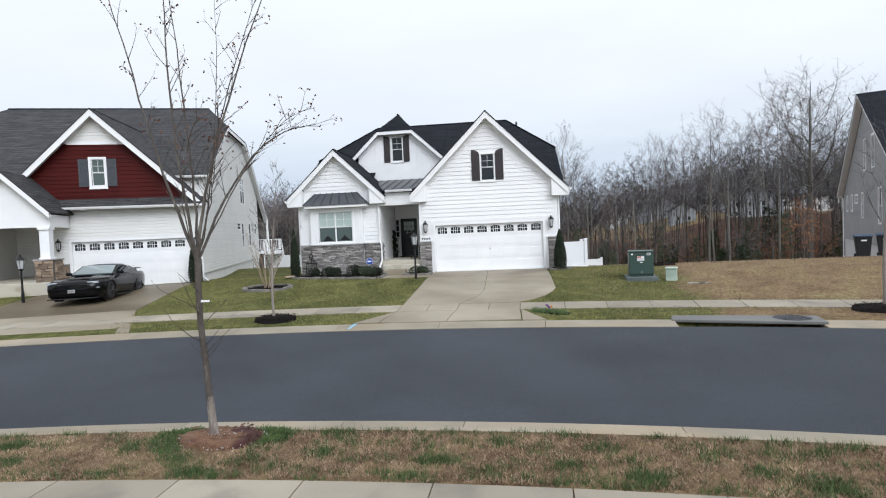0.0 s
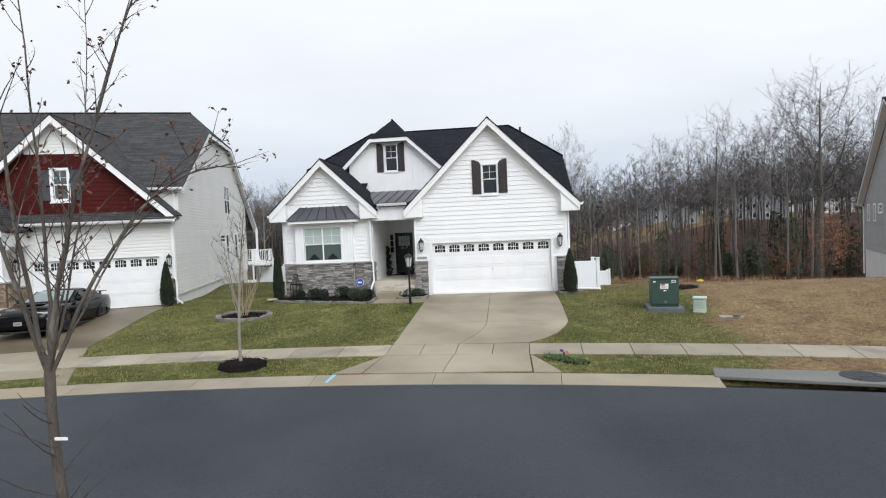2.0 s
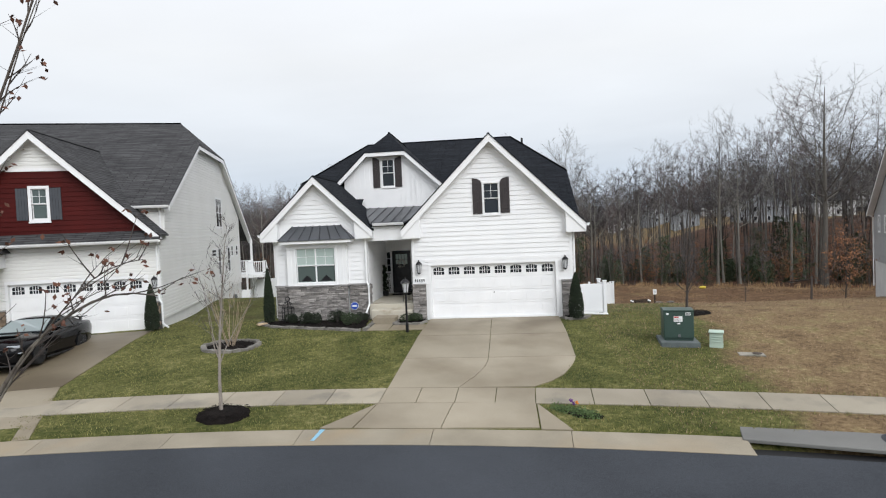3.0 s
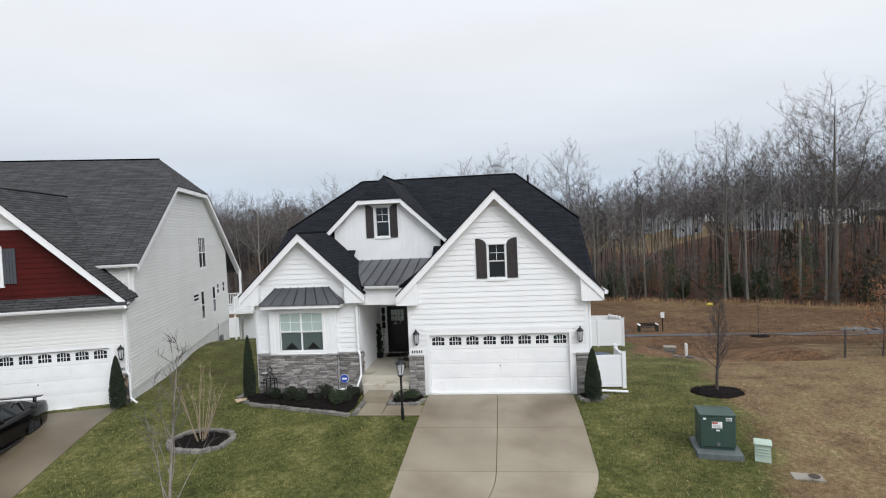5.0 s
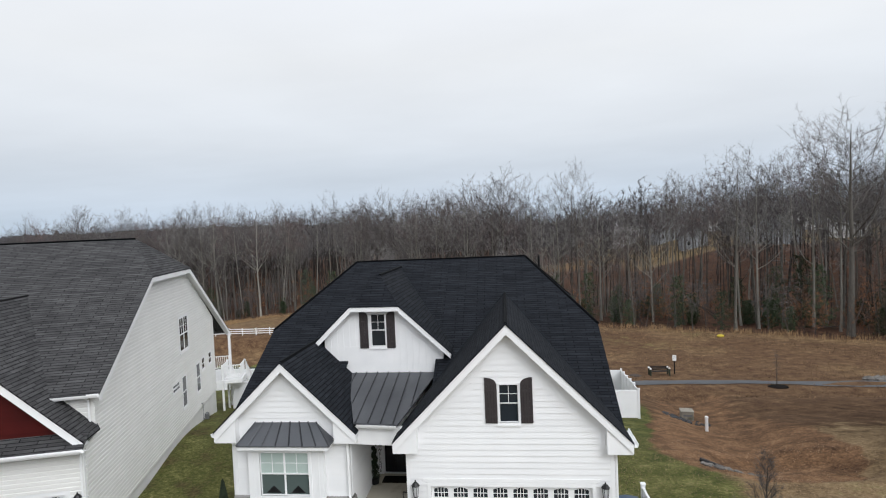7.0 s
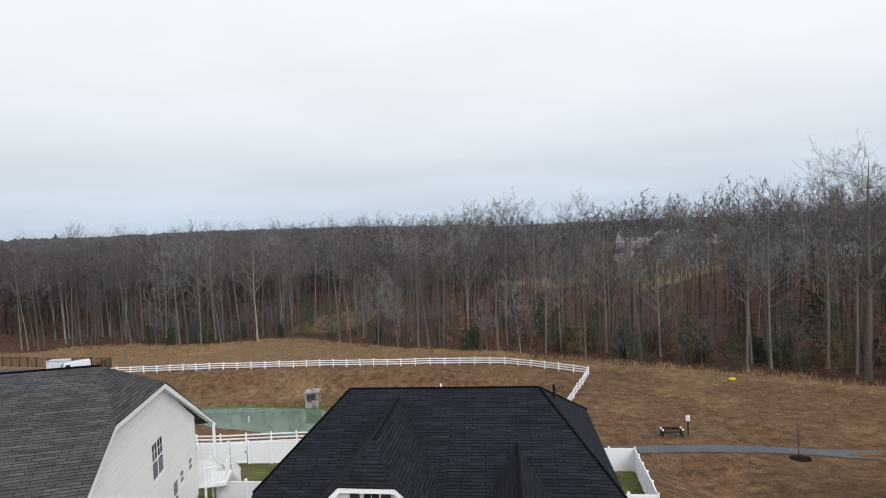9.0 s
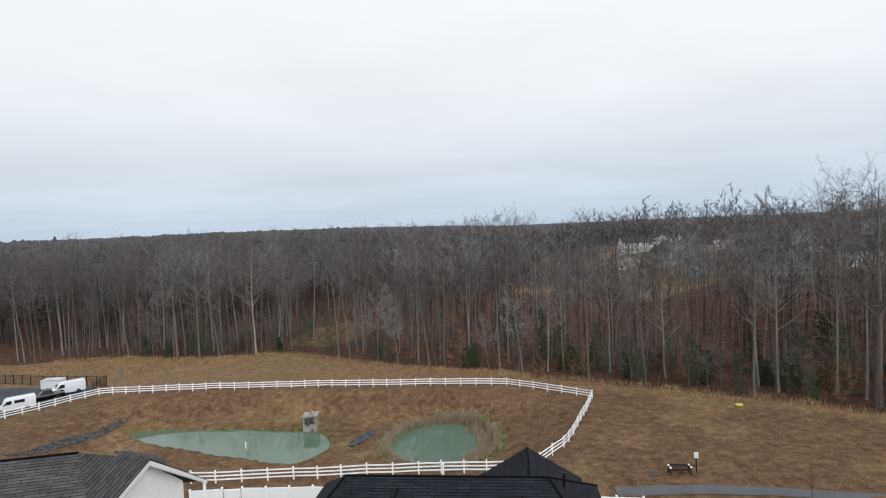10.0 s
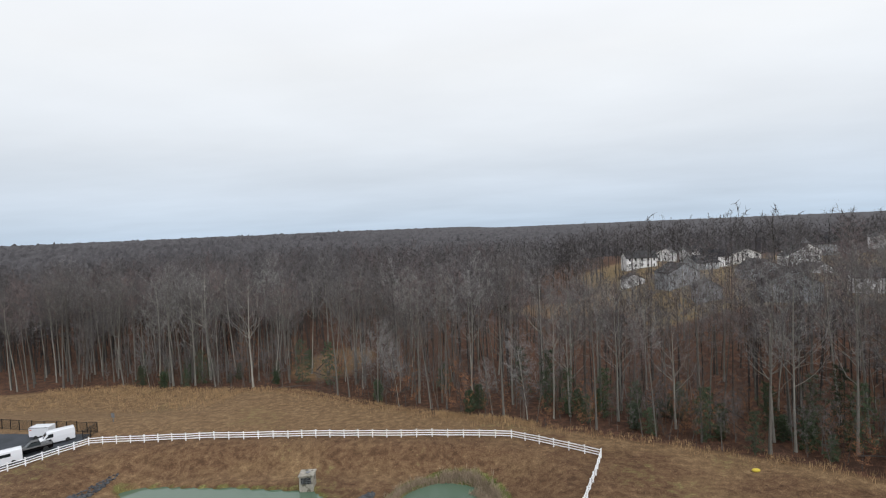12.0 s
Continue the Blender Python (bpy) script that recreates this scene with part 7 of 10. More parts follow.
# the street tree nearest the camera: several upright stems, a few dead leaves
def street_tree():
    t = thing("street_tree", "young grey-barked street tree with scattered dead leaves", "tree", m=pose(-0.62, -17.85, -0.70))
    rng = random.Random(21)
    wood, twig, leaf = Tubes(), Tubes(), Tubes()
    V_ = Vector
    trunk = [V_((0.1, 0, -0.1)), V_((0.08, -0.014, 0.227)), V_((0.087, -0.091, 0.932)), V_((0.078, -0.15, 1.537)), V_((0.111, -0.207, 2.029)), V_((0.147, -0.24, 2.318)), V_((0.147, -0.24, 2.461))]
    wood.bar(trunk, [0.075, 0.048, 0.040, 0.037, 0.037, 0.038, 0.022], 10)
    base = V_((0.147, -0.24, 2.29))
    limbs = (((-0.364, -0.15, 3.66), (-1.008, -0.02, 5.826), 0.03), ((0.028, -0.08, 3.613), (-0.238, 0.08, 5.729), 0.026), ((0.007, -0.35, 3.995), (-0.045, -0.32, 5.821), 0.027), ((0.305, 0, 3.729), (0.327, 0.18, 5.633), 0.014), ((0.446, -0.25, 3.592), (1.232, -0.22, 5.579), 0.031),
             ((0.433, -0.15, 3.814), (1.044, -0.02, 5.63), 0.018), ((0.82, -0.02, 3.546), (1.655, -0.04, 3.846), 0.024), ((0.879, -0.02, 3.605), (1.586, -0.06, 4.054), 0.013), ((0.469, -0.4, 3.112), (0.631, -0.47, 3.869), 0.012), ((0.105, -0.4, 3.275), (0.435, -0.42, 4.065), 0.012))
    for via, end, r in limbs:
        via, e = V_(via), V_(end)
        mid = via * 2 - base * 0.5 - e * 0.5
        path = []
        for i in range(13):
            u = i / 12
            p = base * (1 - u) ** 2 + mid * (2 * u * (1 - u)) + e * u * u
            path.append(p + V_((rng.uniform(-1, 1), rng.uniform(-1, 1), 0)) * 0.012)
        r *= 0.74
        wood.bar(path, [r * (1 - 0.80 * i / 12) for i in range(13)], 7)
        for k in range(15):
            u = 0.24 + 0.74 * (k + rng.random()) / 15
            q, d = along(path, u)
            a = rng.uniform(0, 6.28)
            way = d * 0.75 + V_((math.cos(a), math.sin(a), rng.uniform(-0.1, 0.4))) * 0.75
            ln = rng.uniform(0.16, 0.55) * (1.2 - 0.5 * u)
            sp = limb_path(rng, q, way, ln, 3, 0.18, 0.08)
            twig.bar(sp, [0.0046, 0.0034, 0.0025, 0.0013], 4)
            for j in range(3):
                q2, d2 = along(sp, 0.2 + 0.8 * rng.random())
                e2 = q2 + (d2 + V_((rng.uniform(-1, 1), rng.uniform(-1, 1), rng.uniform(-0.4, 0.7)))).normalized() * rng.uniform(0.05, 0.18)
                twig.sliver(q2, e2, 0.0018)
                if u > 0.45 and rng.random() < 0.8:
                    for _ in range(rng.randint(1, 3)):
                        leaf.leaf(rng, e2 + V_((rng.uniform(-1, 1), rng.uniform(-1, 1), rng.uniform(-1.5, 0.2))) * 0.02, 0.019)
    for k in range(12):
        z = rng.uniform(0.9, 2.0)
        a = rng.uniform(0, 6.28)
        sp = limb_path(rng, V_((0.06 * z, -0.105 * z, z)), V_((math.cos(a), math.sin(a), 0.5)), rng.uniform(0.2, 0.75), 4, 0.2, 0.12)
        twig.bar(sp, [0.007, 0.005, 0.004, 0.003, 0.0015], 4)
    raw("trunk", wood.v, wood.f, M_STREETBARK, t, smooth=True)
    low = Tubes()
    low.bar([V_((0.1, 0, -0.1)), V_((0.082, -0.014, 0.227)), V_((0.085, -0.055, 0.603))], [0.079, 0.051, 0.043], 12)
    tagged(raw("trunk_foot", low.v, low.f, M_PALEBARK, t, smooth=True), "pale weathered foot of the trunk")
    tagged(raw("twigs", twig.v, twig.f, M_DARKBARK, t), kind="stuff")
    tagged(raw("dead_leaves", leaf.v, leaf.f, M_DRYLEAF, t), kind="stuff")
    tag = part("plastic_tag", boxed(0.157, 0.267, -0.247, -0.244, 1.799, 1.824), M_TRIM, t, "white plastic tag")
    return t


street_tree()


def young_tree(label, x, y, height, r, seed, first, limbs, spread, subs=4, twigs=4, reach=0.3, bark=None, twig_len=0.35):
    wood, crown = bare_tree(seed, height, r, first, limbs, spread, subs, twigs, 0.005, 0.02, twig_len, (7, 5, 3), reach)
    t = tagged(thing("young_tree", label, "tree", "young garden trees"), "")
    t.matrix_world = pose(x, y, float(ground_z(x, y)))
    raw("trunk", wood.v, wood.f, bark or M_DARKBARK, t, smooth=True)
    raw("crown", crown.v, crown.f, M_TWIG, t)
    return t


young_tree("slender bare street tree in a mulch mound", -3.56, -9.25, 4.7, 0.045, 51, 0.28, 14, 0.35, 4, 3, 0.34, M_PALEBARK)
young_tree("young bare pear tree in a mulch ring", 9.85, 0.55, 3.5, 0.06, 52, 0.30, 26, 0.75, 5, 5, 0.30)
young_tree("young bare street tree in the verge", 12.45, -9.95, 5.2, 0.055, 53, 0.40, 14, 0.5, 4, 4, 0.3, M_PALEBARK)
young_tree("thin bare sapling by the path", 27.3, 36.6, 3.6, 0.04, 54, 0.35, 14, 0.45, 3, 3, 0.3)


def vase_shrub():
    """Many thin pale stems from one root."""
    t = thing("crepe_myrtle", "bare multi-stemmed crepe myrtle in a mulch ring", "shrub", m=pose(-6.38, -3.5, float(ground_z(-6.38, -3.5))))
    rng = random.Random(8)
    w, c = Tubes(), Tubes()
    for k in range(16):
        a = rng.uniform(0, 6.28)
        path = limb_path(rng, Vector((math.cos(a) * 0.08, math.sin(a) * 0.08, -0.05)), Vector((math.cos(a) * 0.35, math.sin(a) * 0.35, 1)), rng.uniform(1.5, 2.4), 6, 0.07, 0.03)
        w = Tubes()
        w.bar(path, [0.014, 0.012, 0.010, 0.008, 0.006, 0.004, 0.002], 5)
        raw("stem", w.v, w.f, M_TANBARK, t, smooth=True)
        for j in range(7):
            q, d = along(path, 0.35 + 0.65 * rng.random())
            b = rng.uniform(0, 6.28)
            c.sliver(q, q + (d + Vector((math.cos(b), math.sin(b), 0.2)) * 0.5).normalized() * rng.uniform(0.2, 0.5), 0.004)
    tagged(raw("twigs", c.v, c.f, M_TANBARK, t), kind="stuff")


M_TANBARK = material("tan_stems", (0.22, 0.16, 0.11), (0.36, 0.29, 0.21), 0.9, 5, 40)
vase_shrub()


def brown_sapling(x, y, hgt, r, seed, label):
    """A young tree that has kept its rusty leaves, in loose level sprays."""
    t = thing("leafy_sapling", label, "tree", "saplings with brown leaves", pose(x, y, float(ground_z(x, y))))
    wood, crown = wood_tree(seed, hgt, 0.03 * hgt / 4 + 0.01, 0.14, r / hgt, 15, 3, 2, 0.008, 0.3, 0.05, (5, 4, 3), 0.08)
    raw("trunk", wood.v, wood.f, M_DARKBARK, t)
    raw("crown", crown.v, crown.f, M_DARKBARK, t)
    rng = random.Random(seed)
    lf = Tubes()
    tips = [Vector(p) for p in crown.v]
    for k in range(850):
        p = rng.choice(tips) + Vector((rng.gauss(0, 0.09), rng.gauss(0, 0.09), rng.gauss(-0.03, 0.04))) * hgt * 0.3
        lf.leaf(rng, p, 0.032 * hgt / 4 + 0.02)
    tagged(raw("brown_leaves", lf.v, lf.f, M_BEECH, t), kind="stuff")
    return t


brown_sapling(19.6, 7.5, 3.8, 0.75, 61, "young oak holding dull brown leaves on the lot")


# ---- the wood ----
CLEARINGS = ((24, 205, 24), (-45, 131, 10), (-43, 112, 6), (60, 205, 12))


def in_clearing(x, y):
    return any((x - a) ** 2 + (y - b) ** 2 < r * r for a, b, r in CLEARINGS)


# heights that the tallest crowns reach along the wood's edge
TOP_X = np.array([-160, -110, -96, -82, -58, -46, -28, -8, 1, 14, 22, 28, 32, 37, 45, 52, 60, 110.0])
TOP_Z = np.array([22, 23, 24, 23, 20.5, 22, 19.5, 22, 23, 21, 21.5, 19.5, 20.5, 23.2, 24.4, 26.5, 26, 26.0])


def plant_wood():
    rng = random.Random(11)
    protos = []
    # height, stem radius, foot of the crown, its half width, lean, bark, twigs
    kinds = ((29, 0.20, 0.52, 0.15, 0.05, M_BARK, M_TWIG), (31, 0.26, 0.46, 0.19, 0.04, M_BARK, M_TWIG), (27, 0.16, 0.58, 0.12, 0.07, M_BARK, M_RUSTTWIG), (32, 0.30, 0.44, 0.21, 0.05, M_PALETRUNK, M_PALETWIG),
             (30, 0.18, 0.60, 0.13, 0.04, M_BARK, M_PALETWIG), (22, 0.12, 0.45, 0.15, 0.12, M_BARK, M_TWIG), (26, 0.15, 0.55, 0.14, 0.09, M_PALETRUNK, M_TWIG), (29, 0.21, 0.42, 0.20, 0.08, M_PALETRUNK, M_PALETWIG), (18, 0.10, 0.35, 0.19, 0.13, M_PALETRUNK, M_PALETWIG))
    for i, (hh, r, foot, wide, ln, bark, twig) in enumerate(kinds):
        label = {M_PALETWIG.name: "tall bare woodland tree with a pale grey crown", M_RUSTTWIG.name: "tall bare woodland tree with reddish budding twigs"}.get(twig.name, "tall bare woodland tree with a grey-brown crown")
        protos.append(make_tree("tree", label, "trees at the wood's edge", 100 + i, bark, twig, height=hh, r0=r, base=foot, width=wide, lean=ln, limbs=15 if wide < 0.14 else 19, twigs=10))
    oak = make_tree("tree", "massive bare oak with wide grey limbs at the wood's edge", "trees at the wood's edge", 140, M_BARK, M_TWIG, height=33, r0=0.44, base=0.38, width=0.22, lean=0.01, limbs=26, subs=7, twigs=9)
    oak.matrix_world = pose(50.0, 63.8, float(ground_z(50.0, 63.8)), 0, 0, 40)
    spots = [(50.0, 63.8, -1, 1.0), (37.5, 70.5, 1, 0.92), (30.0, 75.0, 4, 0.9)]
    while len(spots) < 290:
        x = rng.uniform(-140, 98)
        y = float(wood_edge(x)) + 1.0 + abs(rng.gauss(0, 1)) * 19
        if in_clearing(x, y) or (-56 < x < -36 and rng.random() < 0.5) or (x > 15 and rng.random() < 0.25) or any((x - q[0]) ** 2 + (y - q[1]) ** 2 < 5.0 for q in spots):
            continue
        spots.append((x, y, rng.choice((0, 0, 1, 2, 2, 3, 4, 4, 5, 6, 6, 7, 8)), rng.uniform(0.74, 1.0) if rng.random() < 0.8 else rng.uniform(0.5, 0.75)))
    done = set()
    for x, y, k, share in spots[1:]:
        z = float(ground_z(x, y))
        hh = kinds[k][0]
        s = min(max((float(np.interp(x, TOP_X, TOP_Z)) - z) * share / hh, 0.55), 1.2) if k not in (5, 8) else share
        m = pose(x, y, z, 0, 0, rng.uniform(0, 360)) @ Matrix.Diagonal((s, s, s, 1))
        if k in done:
            c = copy_thing(protos[k], m)
            c.scale = (s, s, s)
        else:
            done.add(k)
            protos[k].matrix_world = m


plant_wood()


def joined_wood(name, label, temps, spots, mats):
    """Trees past counting: their trunks as one body, their crowns as another."""
    for which, mat in enumerate(mats):
        vs, fs, base = [], [], 0
        for x, y, z, k, s, a in spots:
            v, f3, f4 = temps[k][which]
            c, q = math.cos(a) * s, math.sin(a) * s
            w = np.empty_like(v)
            w[:, 0], w[:, 1], w[:, 2] = v[:, 0] * c - v[:, 1] * q + x, v[:, 0] * q + v[:, 1] * c + y, v[:, 2] * s + z
            vs.append(w)
            fs += (f3 + base).tolist() + (f4 + base).tolist()
            base += len(v)
        tagged(raw(name[which], np.concatenate(vs).tolist(), fs, mat), label[which], "trees", kind="stuff")


def template(seed, **kw):
    out = []
    for m in wood_tree(seed, **kw):
        out.append((np.array(m.v), np.array([f for f in m.f if len(f) == 3], dtype=int).reshape(-1, 3), np.array([f for f in m.f if len(f) == 4], dtype=int).reshape(-1, 4)))
    return out


def deep_wood():
    rng = random.Random(12)
    mid = [template(300 + i, height=26 + i, r0=0.17, base=(0.5, 0.56, 0.46)[i % 3], width=(0.16, 0.14, 0.19)[i % 3], limbs=11, subs=3, twigs=7, twig_r=0.034, twig_len=1.7, sides=(4, 3, 3), lean=0.07, plain=True) for i in range(6)]
    spots = []
    while len(spots) < 1350:
        x = rng.uniform(-200, 150)
        y = float(wood_edge(x)) + 18 + 125 * rng.random()
        if in_clearing(x, y) or (x > 45 and y > 160 and rng.random() < 0.4):
            continue
        low = 1.0 if x < 12 else 0.78 if y < 115 else 0.55
        spots.append((x, y, float(ground_z(x, y)), rng.randrange(6), rng.uniform(0.72, 1.02) * low, rng.uniform(0, 6.28)))
    for n, x0, x1, y0, y1, s0, s1 in ((60, 38, 105, 76, 122, 0.5, 0.75), (260, 30, 160, 124, 262, 0.36, 0.58)):
        for _ in range(n):
            x, y = rng.uniform(x0, x1), rng.uniform(y0, y1)
            spots.append((x, y, float(ground_z(x, y)), rng.randrange(6), rng.uniform(s0, s1), rng.uniform(0, 6.28)))
    for kind in (0, 1):
        joined_wood(("woodland_trunks", "woodland_crowns"), ("trunks of the deep bare wood, darkened for its shade", "reddish twiggy crowns of the deep bare wood" if kind else "grey twiggy crowns of the deep bare wood"), mid, [q for i, q in enumerate(spots) if (i % 4 == 0) == bool(kind)], (M_WOODTRUNK, M_WOODRED if kind else M_WOOD))
    far = [template(320 + i, height=24 + i, r0=0.22, base=0.42, width=0.21, limbs=9, subs=2, twigs=8, twig_r=0.08, twig_len=2.3, sides=(3, 3, 3), plain=True) for i in range(5)]
    spots = []
    while len(spots) < 1500:
        d = 200 * math.exp(rng.random() * 1.0)
        a = radians(rng.uniform(-52, 46))
        x, y = d * math.sin(a), d * math.cos(a)
        if in_clearing(x, y) or (0.16 < math.tan(a) < 1.0 and d < 420 and rng.random() < 0.8):
            continue
        spots.append((x, y, float(ground_z(x, y)) - 1, rng.randrange(5), rng.uniform(0.75, 1.0), rng.uniform(0, 6.28)))
    joined_wood(("woodland_trunks", "woodland_crowns"), ("trunks of the distant bare wood", "crowns of the distant bare wood"), far, spots, (M_WOODTRUNK, M_WOOD))


def far_canopy():
    """The closed canopy of the far ridges: a ragged sheet of tree tops."""
    g = np.random.default_rng(9)
    rs = [430.0]
    while rs[-1] < 4800:
        rs.append(rs[-1] * 1.018)
    th = np.radians(np.arange(-56, 50, 0.2))
    R, T = np.meshgrid(np.array(rs), th, indexing="ij")
    X_, Y_ = R * np.sin(T), R * np.cos(T)
    Z_ = ground_z(X_, Y_) + 15 + 3.0 * wob(X_, Y_, 0.05, 3) + g.normal(0, 1, R.shape) * 1.3 + np.maximum(g.normal(0, 1, R.shape) - 1.6, 0) * 3
    Z_[0] -= 16
    n, m = R.shape
    idx = np.arange(n * m).reshape(n, m)
    f = np.stack([idx[:-1, :-1], idx[:-1, 1:], idx[1:, 1:], idx[1:, :-1]], -1).reshape(-1, 4)
    tagged(raw("far_woodland", np.stack([X_, Y_, Z_], -1).reshape(-1, 3).tolist(), f.tolist(), M_WOODFAR), "hazy bare tree tops of the far ridges", "trees", kind="stuff")


M_WOOD = material("bare_woodland", (0.042, 0.039, 0.039), (0.145, 0.134, 0.137), 0.95, 0.05, 1.2, 0.4, 0, coords="World")
M_WOODRED = material("reddish_woodland", (0.055, 0.044, 0.043), (0.165, 0.130, 0.128), 0.95, 0.05, 1.2, 0.4, 0, coords="World")
# The wood's inner shade is put into this bark colour, darker than M_BARK.
M_WOODTRUNK = material("shade_darkened_trunks", (0.016, 0.014, 0.013), (0.065, 0.057, 0.052), 0.95, 0.3, 2, 0.4, 0, coords="World")
M_WOODFAR = material("far_tree_tops", (0.028, 0.0255, 0.028), (0.063, 0.058, 0.062), 0.95, 0.01, 0.3, 0.5, 0, coords="World")
deep_wood()
far_canopy()


# undergrowth at the wood's edge
def holly_shape(seed, hgt):
    """A loose cone of boughs with gaps between them."""
    rng = random.Random(seed)
    boughs = []
    for k in range(34):
        z = 0.06 + 0.92 * k / 34
        a = k * 2.4 + rng.uniform(-0.4, 0.4)
        ln = hgt * 0.30 * (1 - z) ** 0.5 * min(1, 0.4 + 2.5 * z) * rng.uniform(0.5, 1.25) + 0.2
        boughs.append((a, z * hgt, ln))

    def shape(g):
        a, z, ln = g.choice(boughs)
        u = g.random() ** 0.7
        w = 0.10 + 0.12 * ln * (1 - u)
        return Vector((math.cos(a) * ln * u + g.gauss(0, w), math.sin(a) * ln * u + g.gauss(0, w), z + 0.25 * ln * u * g.uniform(-1, 0.6) + g.gauss(0, 0.10)))

    return shape


def undergrowth():
    rng = random.Random(13)
    holly = []
    for i in range(3):
        t = thing("evergreen_tree", "dark green holly in the bare wood", "tree", "hollies in the wood")
        hgt = (5.5, 9.0, 3.8)[i]
        f = foliage_mass(70 + i, 1800, 0.12, holly_shape(i, hgt))
        raw("foliage", f.v, f.f, M_HOLLY, t)
        st = Tubes()
        st.bar([Vector((0, 0, -0.2)), Vector((0, 0, hgt * 0.9))], [0.06, 0.01], 5)
        raw("trunk", st.v, st.f, M_DARKBARK, t)
        holly.append(t)
    beech = [brown_sapling(0, 0, hgt, hgt * 0.33, 80 + i, "young beech holding rust-coloured leaves in the wood") for i, hgt in enumerate((6.5, 9.0, 4.2))]
    for i, (protos, n, lo, hi) in enumerate(((holly, 74, 1, 18), (beech, 110, 0.5, 22))):
        for k in range(n):
            x = rng.uniform(-110, 85) if rng.random() < 0.4 else rng.uniform(-5, 85)
            y = float(wood_edge(x)) + rng.uniform(lo, hi)
            s = rng.uniform(0.7, 1.25) if i == 0 or k % 2 else rng.uniform(0.35, 0.7)
            m = pose(x, y, float(ground_z(x, y)), 0, 0, rng.uniform(0, 360)) @ Matrix.Diagonal((s, s, s, 1))
            if k < 3:
                protos[k].matrix_world = m
            else:
                c = copy_thing(protos[k % 3], m)
                c.scale = (s, s, s)


undergrowth()


# bare saplings and leaning stems in the understorey
def thicket():
    rng = random.Random(41)
    temps = [template(400 + i, height=(7, 9, 11, 6, 13)[i], r0=(0.045, 0.05, 0.06, 0.035, 0.07)[i], base=0.3, width=0.16, limbs=9, subs=3, twigs=5, twig_r=0.013, lean=0.16, twig_len=0.7, sides=(4, 3, 3), plain=True) for i in range(5)]
    spots = []
    while len(spots) < 420:
        x = rng.uniform(-120, 92)
        y = float(wood_edge(x)) + 0.5 + abs(rng.gauss(0, 1)) * 13
        if in_clearing(x, y):
            continue
        spots.append((x, y, float(ground_z(x, y)), rng.randrange(5), rng.uniform(0.7, 1.2), rng.uniform(0, 6.28)))
    joined_wood(("thicket_stems", "thicket_twigs"), ("thin bare saplings under the tall trees", "fine twigs of the bare saplings"), temps, spots, (M_THICKET, M_TWIG))
    w = Tubes()
    for k in range(26):
        x = rng.uniform(-90, 85)
        y = float(wood_edge(x)) + rng.uniform(1, 18)
        a, ln, z = rng.uniform(0, 6.28), rng.uniform(4, 11), float(ground_z(x, y))
        p = Vector((x, y, z + 0.2))
        up = rng.choice((0.06, 0.1, 0.5, 0.8))
        q = p + Vector((math.cos(a), math.sin(a) * 0.4, up)) * ln
        w.bar([p, p.lerp(q, 0.5) + UP * 0.15, q], [0.13, 0.10, 0.04], 6)
    tagged(raw("fallen_wood", w.v, w.f, M_DARKBARK), "fallen and leaning dead trunks in the wood", "fallen trees", kind="stuff")


M_THICKET = material("sapling_bark", (0.045, 0.038, 0.034), (0.14, 0.125, 0.112), 0.95, 0.12, 4, 0.5, 0, coords="World")
thicket()

# ---- fences ----
def rail_fence(pts, step=2.44):
    t = thing("rail_fence", "white three-rail vinyl fence round the storm basin", "fence")
    me = boxed(-0.065, 0.065, -0.065, 0.065, -0.3, 1.30, 0.008)
    bmesh.ops.translate(me, verts=me.verts[:], vec=(0, 0, 0))
    pm = bpy.data.meshes.new("post")
    box(me, -0.08, 0.08, -0.08, 0.08, 1.305, 1.35, 0.012)
    me.to_mesh(pm)
    me.free()
    pm.materials.append(M_FENCE)
    rb = boxed(0, 1, -0.022, 0.022, -0.07, 0.07, 0.004)
    rm = bpy.data.meshes.new("rail")
    rb.to_mesh(rm)
    rb.free()
    rm.materials.append(M_FENCE)
    spots = []
    for (x0, y0), (x1, y1) in zip(pts, pts[1:]):
        ln = math.hypot(x1 - x0, y1 - y0)
        k = max(1, round(ln / step))
        spots += [(x0 + (x1 - x0) * i / k, y0 + (y1 - y0) * i / k) for i in range(k)]
    spots.append(pts[-1])
    for i, (x, y) in enumerate(spots):
        z = float(ground_z(x, y))
        ob = new("post", pm)
        ob.parent = t
        ob.matrix_basis = pose(x, y, z)
        if i + 1 < len(spots):
            x2, y2 = spots[i + 1]
            a, b = Vector((x, y, z)), Vector((x2, y2, float(ground_z(x2, y2))))
            d = b - a
            rot = Matrix.Rotation(math.atan2(d.y, d.x), 4, "Z") @ Matrix.Rotation(-math.atan2(d.z, math.hypot(d.x, d.y)), 4, "Y")
            for hgt in (0.38, 0.75, 1.12):
                ob = new("rail", rm)
                ob.parent = t
                ob.matrix_basis = Matrix.Translation(a + UP * hgt) @ rot @ Matrix.Diagonal((d.length, 1, 1, 1))
    return t


rail_fence([(-92, 40), (-80, 49), (-73.2, 60.3), (-68.2, 73.0), (-50, 75.4), (-35, 76.4), (-16, 76.9), (1.8, 76.7), (14.3, 69.0), (12.6, 63), (10.6, 57), (8.1, 50), (5.1, 44.8), (1.9, 42.9), (-7.3, 41.9), (-15.2, 41.1), (-20, 40.5), (-27.7, 39.2), (-45, 37.3), (-62, 36)])


